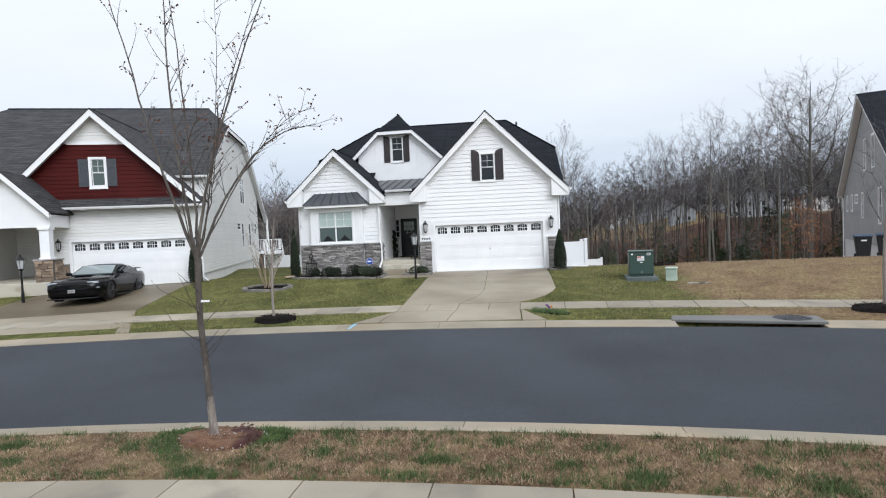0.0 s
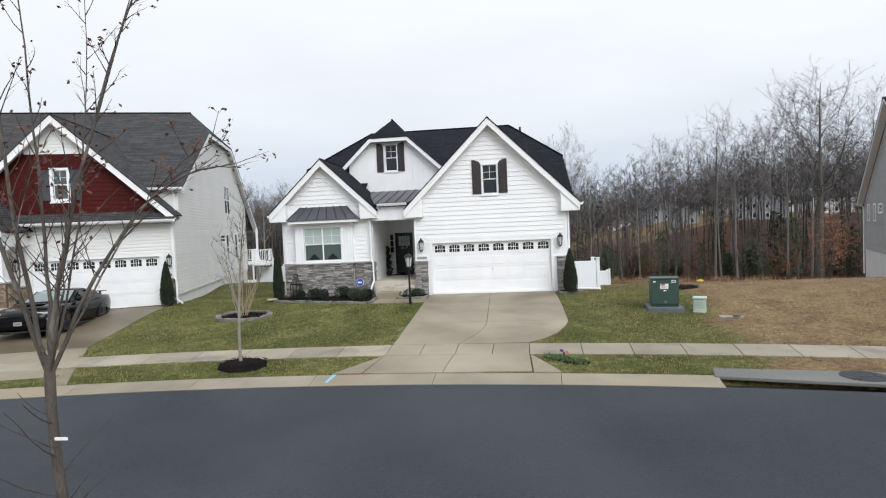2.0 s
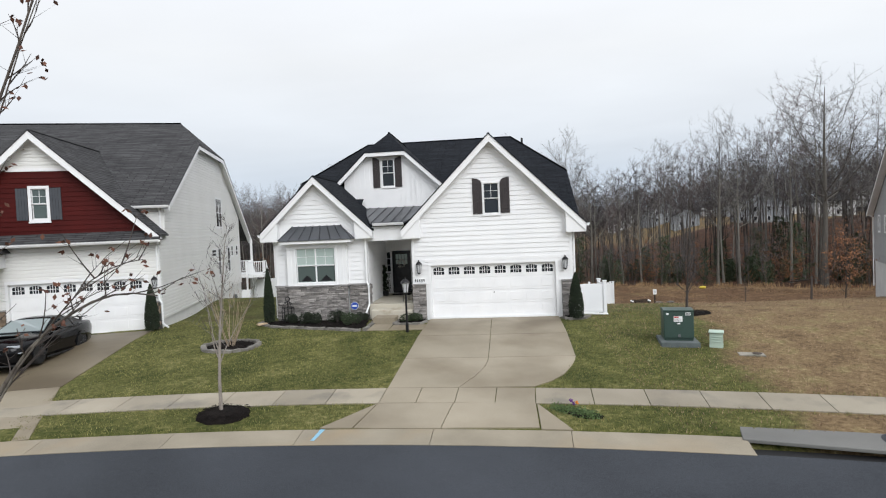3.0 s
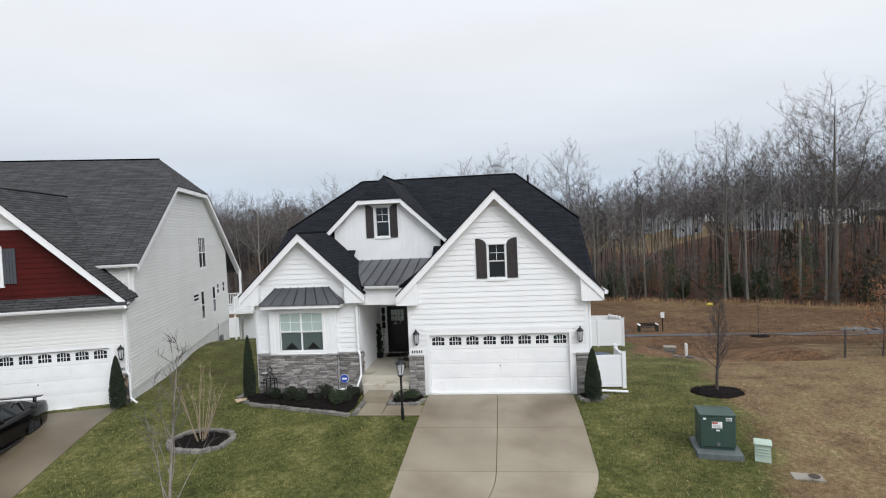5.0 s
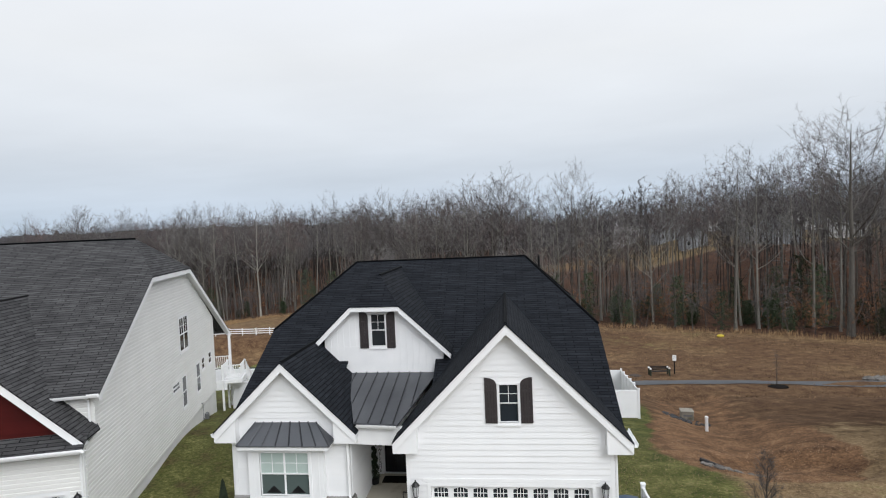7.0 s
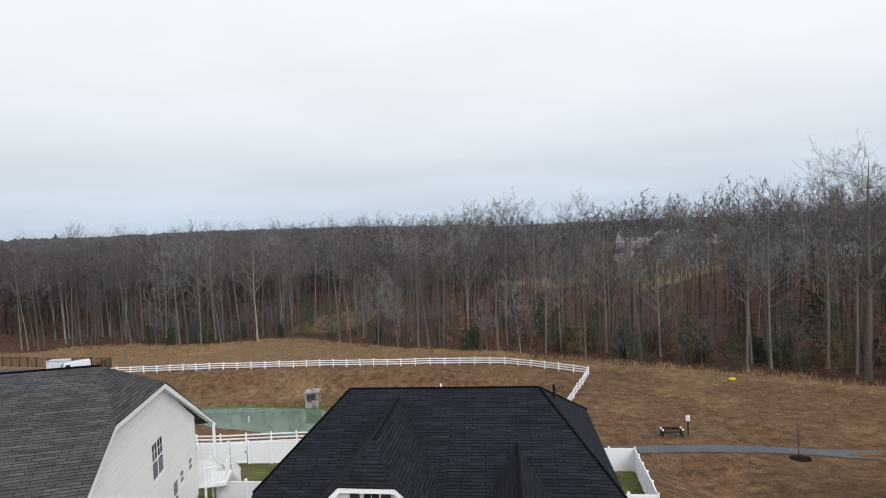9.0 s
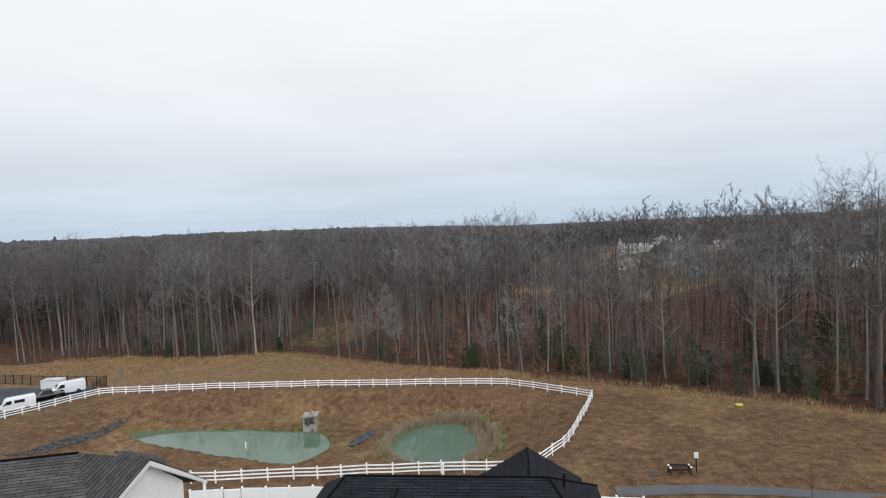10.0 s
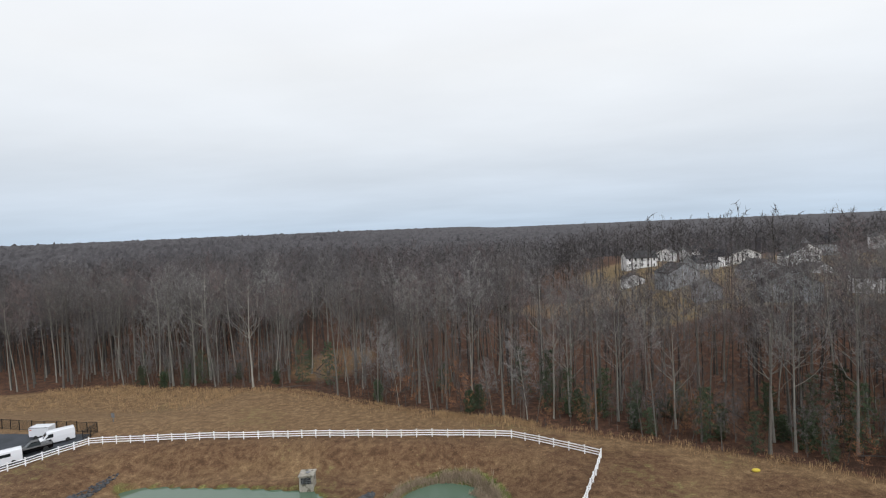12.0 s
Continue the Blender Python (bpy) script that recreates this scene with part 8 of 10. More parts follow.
def privacy_fence(pts, label, hgt=1.83, gate=None, step=1.9):
    t = thing("privacy_fence", label, "fence")
    for (x0, y0), (x1, y1) in zip(pts, pts[1:]):
        ln = math.hypot(x1 - x0, y1 - y0)
        k = max(1, round(ln / step))
        a = math.atan2(y1 - y0, x1 - x0)
        for i in range(k + 1):
            x, y = x0 + (x1 - x0) * i / k, y0 + (y1 - y0) * i / k
            z = float(ground_z(x, y))
            ob = part("post", box(boxed(-0.065, 0.065, -0.065, 0.065, -0.3, hgt + 0.10, 0.008), -0.085, 0.085, -0.085, 0.085, hgt + 0.105, hgt + 0.16, 0.015), M_FENCE, t)
            ob.matrix_basis = pose(x, y, z, 0, 0, math.degrees(a))
            if i < k:
                x2, y2 = x0 + (x1 - x0) * (i + 1) / k, y0 + (y1 - y0) * (i + 1) / k
                z2 = float(ground_z(x2, y2))
                w = ln / k
                dz = z2 - z
                bm = bmesh.new()
                prism(bm, [(0.066, -0.02, 0.05), (w - 0.066, -0.02, 0.05 + dz), (w - 0.066, -0.02, hgt + dz), (0.066, -0.02, hgt)], (0, 0.04, 0))
                ob = part("panel", bm, M_FENCE, t)
                ob.matrix_basis = pose(x, y, z, 0, 0, math.degrees(a))
                for zz in (0.06, hgt - 0.1):
                    ob = part("rail", prism(bmesh.new(), [(0.066, -0.035, zz), (w - 0.066, -0.035, zz + dz), (w - 0.066, -0.035, zz + dz + 0.12), (0.066, -0.035, zz + 0.12)], (0, 0.07, 0)), M_FENCE, t)
                    ob.matrix_basis = pose(x, y, z, 0, 0, math.degrees(a))
    return t


privacy_fence([(5.75, 1.2), (6.95, 1.2), (6.98, 2.7)], "short white vinyl screen hiding the bins", 1.18, step=1.5)
privacy_fence([(5.8, 19.9), (10.95, 19.9), (11.95, 30.0), (-6.0, 29.9), (-19.4, 29.0)], "white vinyl privacy fence round the back garden", 1.85)
privacy_fence([(-21.0, 28.8), (-23.5, 28.4)], "white vinyl privacy fence beyond the gate", 1.85)
privacy_fence([(-15.9, 18.2), (-6.8, 18.6)], "white vinyl privacy fence between the houses", 1.8)


def gate():
    z = float(ground_z(-20.2, 28.9))
    t = thing("gate", "white vinyl gate with a diagonal brace", "gate", m=pose(-20.9, 28.82, z, 0, 0, 8))
    part("gate_panel", boxed(0.02, 1.36, -0.02, 0.02, 0.08, 1.8, 0.004), M_FENCE, t)
    part("brace", prism(bmesh.new(), [(0.06, -0.03, 0.12), (0.16, -0.03, 0.12), (1.3, -0.03, 1.7), (1.2, -0.03, 1.7)], (0, -0.03, 0)), M_FENCE, t)
    for zz in (0.10, 1.66):
        part("gate_rail", boxed(0.02, 1.36, -0.05, -0.021, zz, zz + 0.12, 0.004), M_FENCE, t)
    part("latch", boxed(1.24, 1.32, -0.08, -0.051, 0.95, 1.10, 0.004), M_BLACK, t)


gate()


# ---- ponds and basin ----
def water_material():
    m = bpy.data.materials.new("green_pond_water")
    m.use_nodes = True
    nt = m.node_tree
    b = nt.nodes["Principled BSDF"]
    b.inputs["Base Color"].default_value = (0.075, 0.118, 0.082, 1)
    b.inputs["Roughness"].default_value, b.inputs["Specular IOR Level"].default_value = 0.03, 0.5
    n = nt.nodes.new("ShaderNodeTexNoise")
    n.inputs["Scale"].default_value, n.inputs["Detail"].default_value = 1.6, 3.0
    g = nt.nodes.new("ShaderNodeNewGeometry")
    nt.links.new(g.outputs["Position"], n.inputs[0])
    p = nt.nodes.new("ShaderNodeBump")
    p.inputs["Strength"].default_value, p.inputs["Distance"].default_value = 0.03, 0.03
    nt.links.new(n.outputs[0], p.inputs["Height"])
    nt.links.new(p.outputs[0], b.inputs["Normal"])
    return m


M_WATER = water_material()
WATER = -10.72


def pond(label, cx, cy, rx, ry):
    k = 48
    vs = [(cx, cy, WATER)] + [(cx + rx * math.cos(2 * math.pi * i / k), cy + ry * math.sin(2 * math.pi * i / k), WATER) for i in range(k)]
    return tagged(raw("water", vs, [(0, 1 + i, 1 + (i + 1) % k) for i in range(k)], M_WATER), label, "water", kind="structure")


pond("still green pond water in the storm basin", -39, 60.2, 19.5, 10.5)
pond("still round green pond in the storm basin", -7.2, 60.2, 8.2, 8.8)


def riser():
    t = thing("outlet_riser", "concrete outlet riser with a grated opening in the pond", "drain structure", m=pose(-27.65, 65.6, -11.3, 0, 0, 8))
    part("chamber", boxed(-1.0, 1.0, -1.0, 1.0, 0, 2.75, 0.04), M_OLDCONC, t)
    part("lid_slab", boxed(-1.12, 1.12, -1.12, 1.12, 2.755, 2.95, 0.03), M_OLDCONC, t)
    part("hatch", lathe(bmesh.new(), [(0.34, 2.95), (0.34, 3.0), (0.30, 3.02)], 0.1, 0.1, 16), M_METER, t)
    # Black plate on the closed face paints the darkness inside the opening.
    part("opening", boxed(-0.72, 0.72, -1.03, -1.004, 1.75, 2.6), M_BLACK, t)
    for i in range(8):
        part("grate_bar", boxed(-0.70 + 0.19 * i, -0.66 + 0.19 * i, -1.09, -1.035, 1.72, 2.62), M_METER, t)
    for zz in (1.95, 2.25):
        part("grate_bar", boxed(-0.74, 0.74, -1.12, -1.095, zz, zz + 0.04), M_METER, t)


M_OLDCONC = material("weathered_concrete", (0.20, 0.185, 0.155), (0.36, 0.335, 0.285), 0.9, 1.5, 30, 0.4, 0.4, 0.01, patches=(0.09, 0.085, 0.06), patch_scale=1.2, patch_at=(0.52, 0.66))
riser()
mk = thing("marker_post", "white marker post standing in the pond", "marker post", m=pose(-34.5, 58.6, -11.4))
part("pole", tube(bmesh.new(), [(0, 0, 0), (0, 0, 1.5)], 0.07, 8), M_FENCE, mk)
part("cap", lathe(bmesh.new(), [(0.09, 1.5), (0.09, 1.56), (0.03, 1.6)], sides=8), M_FENCE, mk)


def scatter_rocks(name, label, cx, cy, rx, ry, n, size, seed, mat, ang=0.0):
    rng = random.Random(seed)
    bm = bmesh.new()
    bmesh.ops.create_icosphere(bm, subdivisions=1, radius=1)
    base = [v.co.copy() for v in bm.verts]
    faces = [tuple(v.index for v in f.verts) for f in bm.faces]
    bm.free()
    vs, fs = [], []
    for _ in range(n):
        a, w = rng.uniform(0, 6.28), rng.random() ** 0.5
        px, py = rx * w * math.cos(a), ry * w * math.sin(a)
        x, y = cx + px * math.cos(ang) - py * math.sin(ang), cy + px * math.sin(ang) + py * math.cos(ang)
        z = float(ground_z(x, y))
        s = size * rng.uniform(0.5, 1.4)
        o = len(vs)
        vs += [(x + v.x * s * rng.uniform(0.7, 1.2), y + v.y * s * rng.uniform(0.7, 1.2), z + s * 0.25 + v.z * s * rng.uniform(0.4, 0.8)) for v in base]
        fs += [tuple(o + i for i in f) for f in faces]
    return tagged(raw(name, vs, fs, mat), label, "rocks", kind="stuff")


M_ROCK = material("dark_riprap", (0.022, 0.023, 0.026), (0.075, 0.077, 0.082), 0.9, 1.5, 12, 0.5, 0.5, 0.03, island=0.4, coords="World")
scatter_rocks("riprap", "dark riprap between the ponds", -18.6, 61.3, 0.9, 3.0, 240, 0.22, 1, M_ROCK, -0.3)
scatter_rocks("riprap", "dark riprap and silt by the pond inlet", -47.3, 54.6, 5.2, 0.9, 320, 0.2, 2, M_ROCK, -0.35)
scatter_rocks("riprap", "dark riprap channel down the bank", -58.6, 56.5, 9.6, 0.9, 460, 0.2, 3, M_ROCK, 1.46)


M_REED = material("tan_dead_reeds", (0.19, 0.142, 0.098), (0.37, 0.295, 0.21), 0.95, 0.6, 8, 0.5, 0, island=0.3, coords="World")
M_TALLGRASS = material("tall_straw_grass", (0.20, 0.122, 0.060), (0.42, 0.285, 0.15), 0.95, 0.3, 6, 0.5, 0, island=0.3, coords="World")


def reed_spots():
    rng = random.Random(31)
    out = []
    while len(out) < 2600:
        a = rng.uniform(0, 6.28)
        w = 0.98 + abs(rng.gauss(0, 0.10))
        if math.cos(a) < -0.2 and rng.random() < 0.55:
            continue
        if math.cos(a) > 0.6:
            w -= rng.random() * 0.28
        out.append((-7.2 + 7.1 * w * math.cos(a), 60.2 + 7.7 * w * math.sin(a)))
    return out


blades("reeds", "pale dead reeds round the pond", reed_spots(), 0.85, 0.028, M_REED, 32, 0.5, 5, 0.15, least=-10.78)


def edge_spots():
    rng = random.Random(33)
    out = []
    for _ in range(5200):
        x = rng.uniform(-125, 62)
        if -62 < x < -12 and rng.random() < 0.6:
            continue
        if x > 6 and rng.random() < 0.8:
            continue
        wide = 9 if x < -60 else 2.2
        out.append((x, float(wood_edge(x)) - abs(rng.gauss(0, 1)) * wide + 1.5))
    return out


blades("tall_grass", "straw-coloured tall grass along the wood", edge_spots(), 0.8, 0.03, M_TALLGRASS, 34, 0.45, 5, 0.3)


# ---- the asphalt path and what stands by it ----
def path_strip():
    t = thing("path", "narrow asphalt path across the slope", "path", kind="structure")
    vs, fs = [], []
    n = 60
    for i in range(n):
        x = 11.5 + 75 * i / (n - 1)
        yc = float(np.interp(x, [11, 14.3, 20, 25, 30, 34, 40, 50, 70, 90], [38.2, 38.4, 39.1, 38.7, 38.0, 37.2, 35.6, 32, 24, 15]))
        for d in (-1.15, 1.15):
            vs.append((x, yc + d, float(ground_z(x, yc + d)) + 0.04))
    for i in range(n - 1):
        fs.append((2 * i, 2 * i + 2, 2 * i + 3, 2 * i + 1))
    raw("asphalt", vs, fs, M_PATH, t)


M_PATH = material("grey_path_asphalt", (0.06, 0.063, 0.068), (0.10, 0.105, 0.112), 0.8, 0.6, 60, 0.4, 0.3, 0.006, coords="World")
path_strip()


def bench():
    x, y = 18.45, 42.6
    t = thing("bench", "black slatted park bench with pale finials", "bench", m=pose(x, y, float(ground_z(x, y)), 0, 0, 4))
    for i in range(4):
        part("seat_slat", boxed(-0.9, 0.9, -0.25 + 0.13 * i, -0.15 + 0.13 * i, 0.43, 0.46, 0.004), M_BLACK, t)
    for i in range(3):
        part("back_slat", boxed(-0.9, 0.9, 0.30 + 0.02 * i, 0.33 + 0.02 * i, 0.52 + 0.13 * i, 0.62 + 0.13 * i, 0.004), M_BLACK, t)
    for s in (-1, 1):
        for yy in (-0.25, 0.33):
            part("leg", boxed(s * 0.98 - 0.07, s * 0.98 + 0.07, yy - 0.07, yy + 0.07, -0.1, 0.72, 0.01), M_GREENPOST, t)
            part("finial", lathe(bmesh.new(), [(0.10, 0.72), (0.12, 0.78), (0.06, 0.86), (0.02, 0.88)], s * 0.98, yy, 8), M_TRIM, t, "pale post cap")
        part("armrest", boxed(s * 0.98 - 0.05, s * 0.98 + 0.05, -0.2, 0.3, 0.62, 0.66), M_BLACK, t)


M_GREENPOST = material("dark_green_paint", (0.012, 0.02, 0.014), (0.022, 0.034, 0.024), 0.5, 4, 40)
bench()


def notice_post():
    x, y = 20.15, 43.1
    t = thing("sign_post", "white notice on a black post beside the bench", "sign", m=pose(x, y, float(ground_z(x, y))))
    part("post", boxed(-0.055, 0.055, -0.055, 0.055, -0.2, 2.0, 0.006), M_BLACK, t)
    part("notice", boxed(-0.20, 0.20, -0.075, -0.06, 1.45, 2.05, 0.006), M_TRIM, t)
    for i, w in enumerate((0.13, 0.10, 0.14)):
        part("text_bar", boxed(-w, w, -0.080, -0.0755, 1.62 + 0.12 * i, 1.66 + 0.12 * i), M_METER, t)


notice_post()
for _x, _y, _lab in ((15.9, 42.3, "dark round inspection cover in the grass"),):
    c = thing("inspection_cover", _lab, "manhole cover", m=pose(_x, _y, float(ground_z(_x, _y))))
    part("ring", lathe(bmesh.new(), [(0.62, -0.1), (0.62, 0.05), (0.54, 0.07)], sides=20), M_RUST, c)
    part("cover", lathe(bmesh.new(), [(0.52, 0.05), (0.52, 0.085), (0.48, 0.095)], sides=20), M_RUST, c)

# ---- street furniture and service boxes ----
def storm_inlet():
    t = thing("storm_inlet", "grey concrete storm inlet slab with an iron cover", "storm drain")

    def arc_block(name, r0, r1, a0, a1, z0, z1, mat, bev=0.0):
        k = 7
        bm = bmesh.new()
        rows = []
        for i in range(k):
            a = a0 + (a1 - a0) * i / (k - 1)
            rows.append([bm.verts.new((*arc_pt(a, r), z)) for r, z in ((r0 + bev, z1), (r1, z1 + 0.02), (r1, z0), (r0, z0), (r0, z1 - bev))])
        for a, b in zip(rows, rows[1:]):
            for i in range(5):
                bm.faces.new((a[i], a[(i + 1) % 5], b[(i + 1) % 5], b[i]))
        bm.faces.new(rows[0])
        bm.faces.new(rows[-1][::-1])
        bmesh.ops.recalc_face_normals(bm, faces=bm.faces[:])
        return part(name, bm, mat, t)

    plan = [(7.20, -10.53), (10.38, -11.30), (10.64, -10.20), (7.52, -9.49)]
    bm = prism(bmesh.new(), [(x, y, -0.668) for x, y in plan], (0, 0, 0.073))
    bmesh.ops.bevel(bm, geom=bm.edges[:], offset=0.012, segments=1, affect="EDGES")
    part("top_slab", bm, M_INLET, t)
    # The slab's shadow in the mouth is painted: both blocks are near-black.
    arc_block("throat", 50.0, 51.3, 6.25, 9.55, -1.0, -0.80, M_PAINTEDDARK)
    arc_block("back_wall", 50.95, 51.3, 6.25, 9.55, -0.8, -0.725, M_PAINTEDDARK)
    for a in (6.14, 9.56):
        arc_block("end_block", 50.0, 51.3, a, a + 0.1, -0.95, -0.715, M_CURB)
    x, y = 9.92, -10.66
    return inlet_cover(t, x, y)


def inlet_cover(t, x, y):
    part("cover_frame", lathe(bmesh.new(), [(0.40, -0.65), (0.40, -0.588), (0.37, -0.586)], x, y, 28), M_IRON, t, "dark iron frame")
    part("iron_cover", lathe(bmesh.new(), [(0.36, -0.62), (0.36, -0.582), (0.33, -0.580)], x, y, 28), M_IRON, t, "dark round iron cover")
    for i in range(4):
        for j in range(4):
            u, v = -0.21 + 0.14 * i, -0.21 + 0.14 * j
            part("cover_stud", boxed(x + u - 0.04, x + u + 0.04, y + v - 0.04, y + v + 0.04, -0.581, -0.574), M_IRON, t)
    return t


M_INLET = material("smooth_grey_precast", (0.105, 0.104, 0.098), (0.175, 0.171, 0.16), 0.7, 0.8, 50, 0.3, 0.2, 0.003)
storm_inlet()
M_TGREEN = material("green_cabinet_paint", (0.028, 0.055, 0.045), (0.042, 0.075, 0.062), 0.45, 1.5, 40, 0.3, 0.05, 0.002)
M_PALEGREEN = material("pale_green_plastic", (0.36, 0.45, 0.38), (0.46, 0.55, 0.47), 0.55, 2, 40, 0.3, 0.05, 0.002)
M_STICKER = material("sticker_red", (0.4, 0.06, 0.05), (0.5, 0.09, 0.07), 0.6, 6, 30, bump=0)


M_PAD = material("dark_green_stained_pad", (0.07, 0.085, 0.085), (0.13, 0.15, 0.15), 0.85, 3, 40, 0.4, 0.3, 0.005)


def pad_transformer():
    z = float(ground_z(8.08, -4.2)) + 0.02
    t = thing("transformer", "dark green pad-mounted transformer cabinet on a concrete pad", "utility cabinet", m=pose(8.08, -4.22, z, 0, 0, -8) @ Matrix.Diagonal((0.86, 0.86, 0.92, 1)))
    part("pad", boxed(-0.62, 0.62, -0.32, 1.0, -0.2, 0.12, 0.015), M_PAD, t, "dark worn concrete pad")
    part("lower_cabinet", boxed(-0.47, 0.47, 0.02, 0.86, 0.12, 0.30, 0.01), M_TGREEN, t)
    part("door", boxed(-0.485, 0.485, -0.02, 0.40, 0.20, 1.06, 0.018), M_TGREEN, t)
    part("tank", boxed(-0.46, 0.46, 0.405, 0.86, 0.301, 1.02, 0.015), M_TGREEN, t)
    bm = bmesh.new()
    prism(bm, [(-0.50, -0.035, 1.065), (-0.50, 0.88, 1.065), (-0.50, 0.88, 1.09), (-0.50, 0.40, 1.15), (-0.50, -0.035, 1.12)], (1.0, 0, 0))
    bmesh.ops.bevel(bm, geom=bm.edges[:], offset=0.012, segments=1, affect="EDGES")
    part("lid", bm, M_TGREEN, t)
    part("hasp", boxed(-0.03, 0.05, -0.045, -0.021, 0.24, 0.34, 0.006), M_METER, t)
    lab = part("warning_label", boxed(-0.16, 0.12, -0.026, -0.021, 0.74, 0.92), M_TRIM, t, "white warning label")
    part("label_bar", boxed(-0.15, 0.0, -0.030, -0.0265, 0.86, 0.91), M_STICKER, lab)
    for i, (a, b) in enumerate(((-0.14, 0.10), (-0.14, 0.06), (-0.14, 0.08))):
        part("label_bar", boxed(a, b, -0.030, -0.0265, 0.765 + 0.03 * i, 0.775 + 0.03 * i), M_METER, lab)
    part("label", boxed(-0.05, 0.05, -0.026, -0.021, 0.66, 0.70), M_TRIM, t)
    tag = part("label", boxed(0.22, 0.38, -0.026, -0.021, 0.95, 1.04), M_TRIM, t)
    for i in range(3):
        part("label_bar", boxed(0.235 + 0.045 * i, 0.27 + 0.045 * i, -0.030, -0.0265, 0.965, 1.025), M_METER, tag)
    part("label", boxed(-0.40, -0.32, -0.026, -0.021, 0.97, 1.02), M_TRIM, t)


pad_transformer()


def pedestal():
    t = thing("cable_pedestal", "small pale green louvred cable pedestal in the grass", "utility box", m=pose(9.05, -4.45, float(ground_z(9.05, -4.45)), 0, 0, -22))
    bm = bmesh.new()
    prism(bm, [(-0.18, -0.16, -0.1), (0.18, -0.16, -0.1), (0.17, -0.15, 0.40), (-0.17, -0.15, 0.40)], (0, 0.32, 0))
    part("body", bm, M_PALEGREEN, t)
    part("lid", boxed(-0.20, 0.20, -0.19, 0.19, 0.402, 0.46, 0.02), M_PALEGREEN, t)
    for i in range(3):
        part("louvre", boxed(-0.13, 0.13, -0.175, -0.158, 0.16 + 0.07 * i, 0.19 + 0.07 * i, 0.004), M_PALEGREEN, t)


pedestal()


def ground_cover():
    z = float(ground_z(9.66, -5.30))
    t = thing("meter_cover", "pale cracked utility cover flush with the dormant grass", "utility cover", m=pose(9.66, -5.30, z, 0, 0, -12))
    part("frame", boxed(-0.34, 0.30, -0.20, 0.16, -0.1, 0.022, 0.01), M_OLDCONC, t)
    part("lid", lathe(bmesh.new(), [(0.12, 0.03), (0.12, 0.042), (0.10, 0.044)], 0.12, 0.0, 14), M_RUST, t, "small iron lid")


ground_cover()


def wheelie_bin(x, y, z, yaw, label, lid, group="", k=1.0):
    t = thing("wheelie_bin", label, "bin", group, pose(x, y, z, 0, 0, yaw))
    bm = bmesh.new()
    lo = [(-0.24 * k, -0.26 * k, 0.06), (0.24 * k, -0.26 * k, 0.06), (0.22 * k, 0.24 * k, 0.06), (-0.22 * k, 0.24 * k, 0.06)]
    hi = [(-0.31 * k, -0.36 * k, 1.0 * k), (0.31 * k, -0.36 * k, 1.0 * k), (0.31 * k, 0.34 * k, 1.0 * k), (-0.31 * k, 0.34 * k, 1.0 * k)]
    a, b = [bm.verts.new(p) for p in lo], [bm.verts.new(p) for p in hi]
    bm.faces.new(a[::-1])
    bm.faces.new(b)
    for i in range(4):
        bm.faces.new((a[i], a[(i + 1) % 4], b[(i + 1) % 4], b[i]))
    bmesh.ops.bevel(bm, geom=bm.edges[:], offset=0.02, segments=2, affect="EDGES")
    part("body", bm, M_BIN, t)
    bm = bmesh.new()
    prism(bm, [(-0.335 * k, -0.39 * k, 1.005 * k), (-0.335 * k, 0.37 * k, 1.005 * k), (-0.335 * k, 0.37 * k, 1.06 * k), (-0.335 * k, 0.0, 1.10 * k), (-0.335 * k, -0.39 * k, 1.04 * k)], (0.67 * k, 0, 0))
    part("lid", bm, lid, t, "blue lid" if lid is M_BINBLUE else "")
    part("handle", tube(bmesh.new(), [(-0.25 * k, 0.42 * k, 0.98 * k), (0.25 * k, 0.42 * k, 0.98 * k)], 0.02, 6), M_BIN, t)
    part("white_mark", boxed(-0.10 * k, 0.10 * k, -0.37 * k, -0.352 * k, 0.80 * k, 0.86 * k), M_TRIM, t, "illegible white print")
    for s in (-1, 1):
        bm = tube(bmesh.new(), [(s * 0.23 * k, 0.26 * k, 0.11), (s * 0.29 * k, 0.26 * k, 0.11)], 0.11, 12)
        part("wheel", bm, M_TYRE, t)
    return t


M_BIN = material("black_bin_plastic", (0.010, 0.011, 0.013), (0.020, 0.021, 0.024), 0.5, 3, 40, 0.3, 0.05, 0.002)
M_BINBLUE = material("blue_bin_lid", (0.03, 0.055, 0.10), (0.045, 0.075, 0.13), 0.45, 3, 40, 0.3, 0.05, 0.002)
wheelie_bin(6.32, 1.95, float(ground_z(6.3, 1.95)), 90, "dark wheelie bin with a blue lid behind the white screen", M_BINBLUE)
wheelie_bin(21.4, 5.4, float(ground_z(21.4, 5.4)), -24, "black wheelie bin with white print by the grey house", M_BINBLUE, "bins by the grey house", 1.1)
wheelie_bin(22.2, 5.0, float(ground_z(22.2, 5.0)), -30, "black wheelie bin beside its twin at the grey house", M_BINBLUE, "bins by the grey house", 1.1)


# ---- on the porch and in the front bed ----
def letters(body, size, depth, mat, parent, m):
    cu = bpy.data.curves.new("lettering", "FONT")
    cu.body, cu.size, cu.extrude, cu.align_x, cu.space_line = body, size, depth, "CENTER", 0.82
    tmp = bpy.data.objects.new("lettering", cu)
    me = bpy.data.meshes.new_from_object(tmp)
    bpy.data.objects.remove(tmp)
    bpy.data.curves.remove(cu)
    me.materials.clear()
    me.materials.append(mat)
    ob = new("lettering", me)
    ob.parent = parent
    ob.matrix_basis = m
    return ob


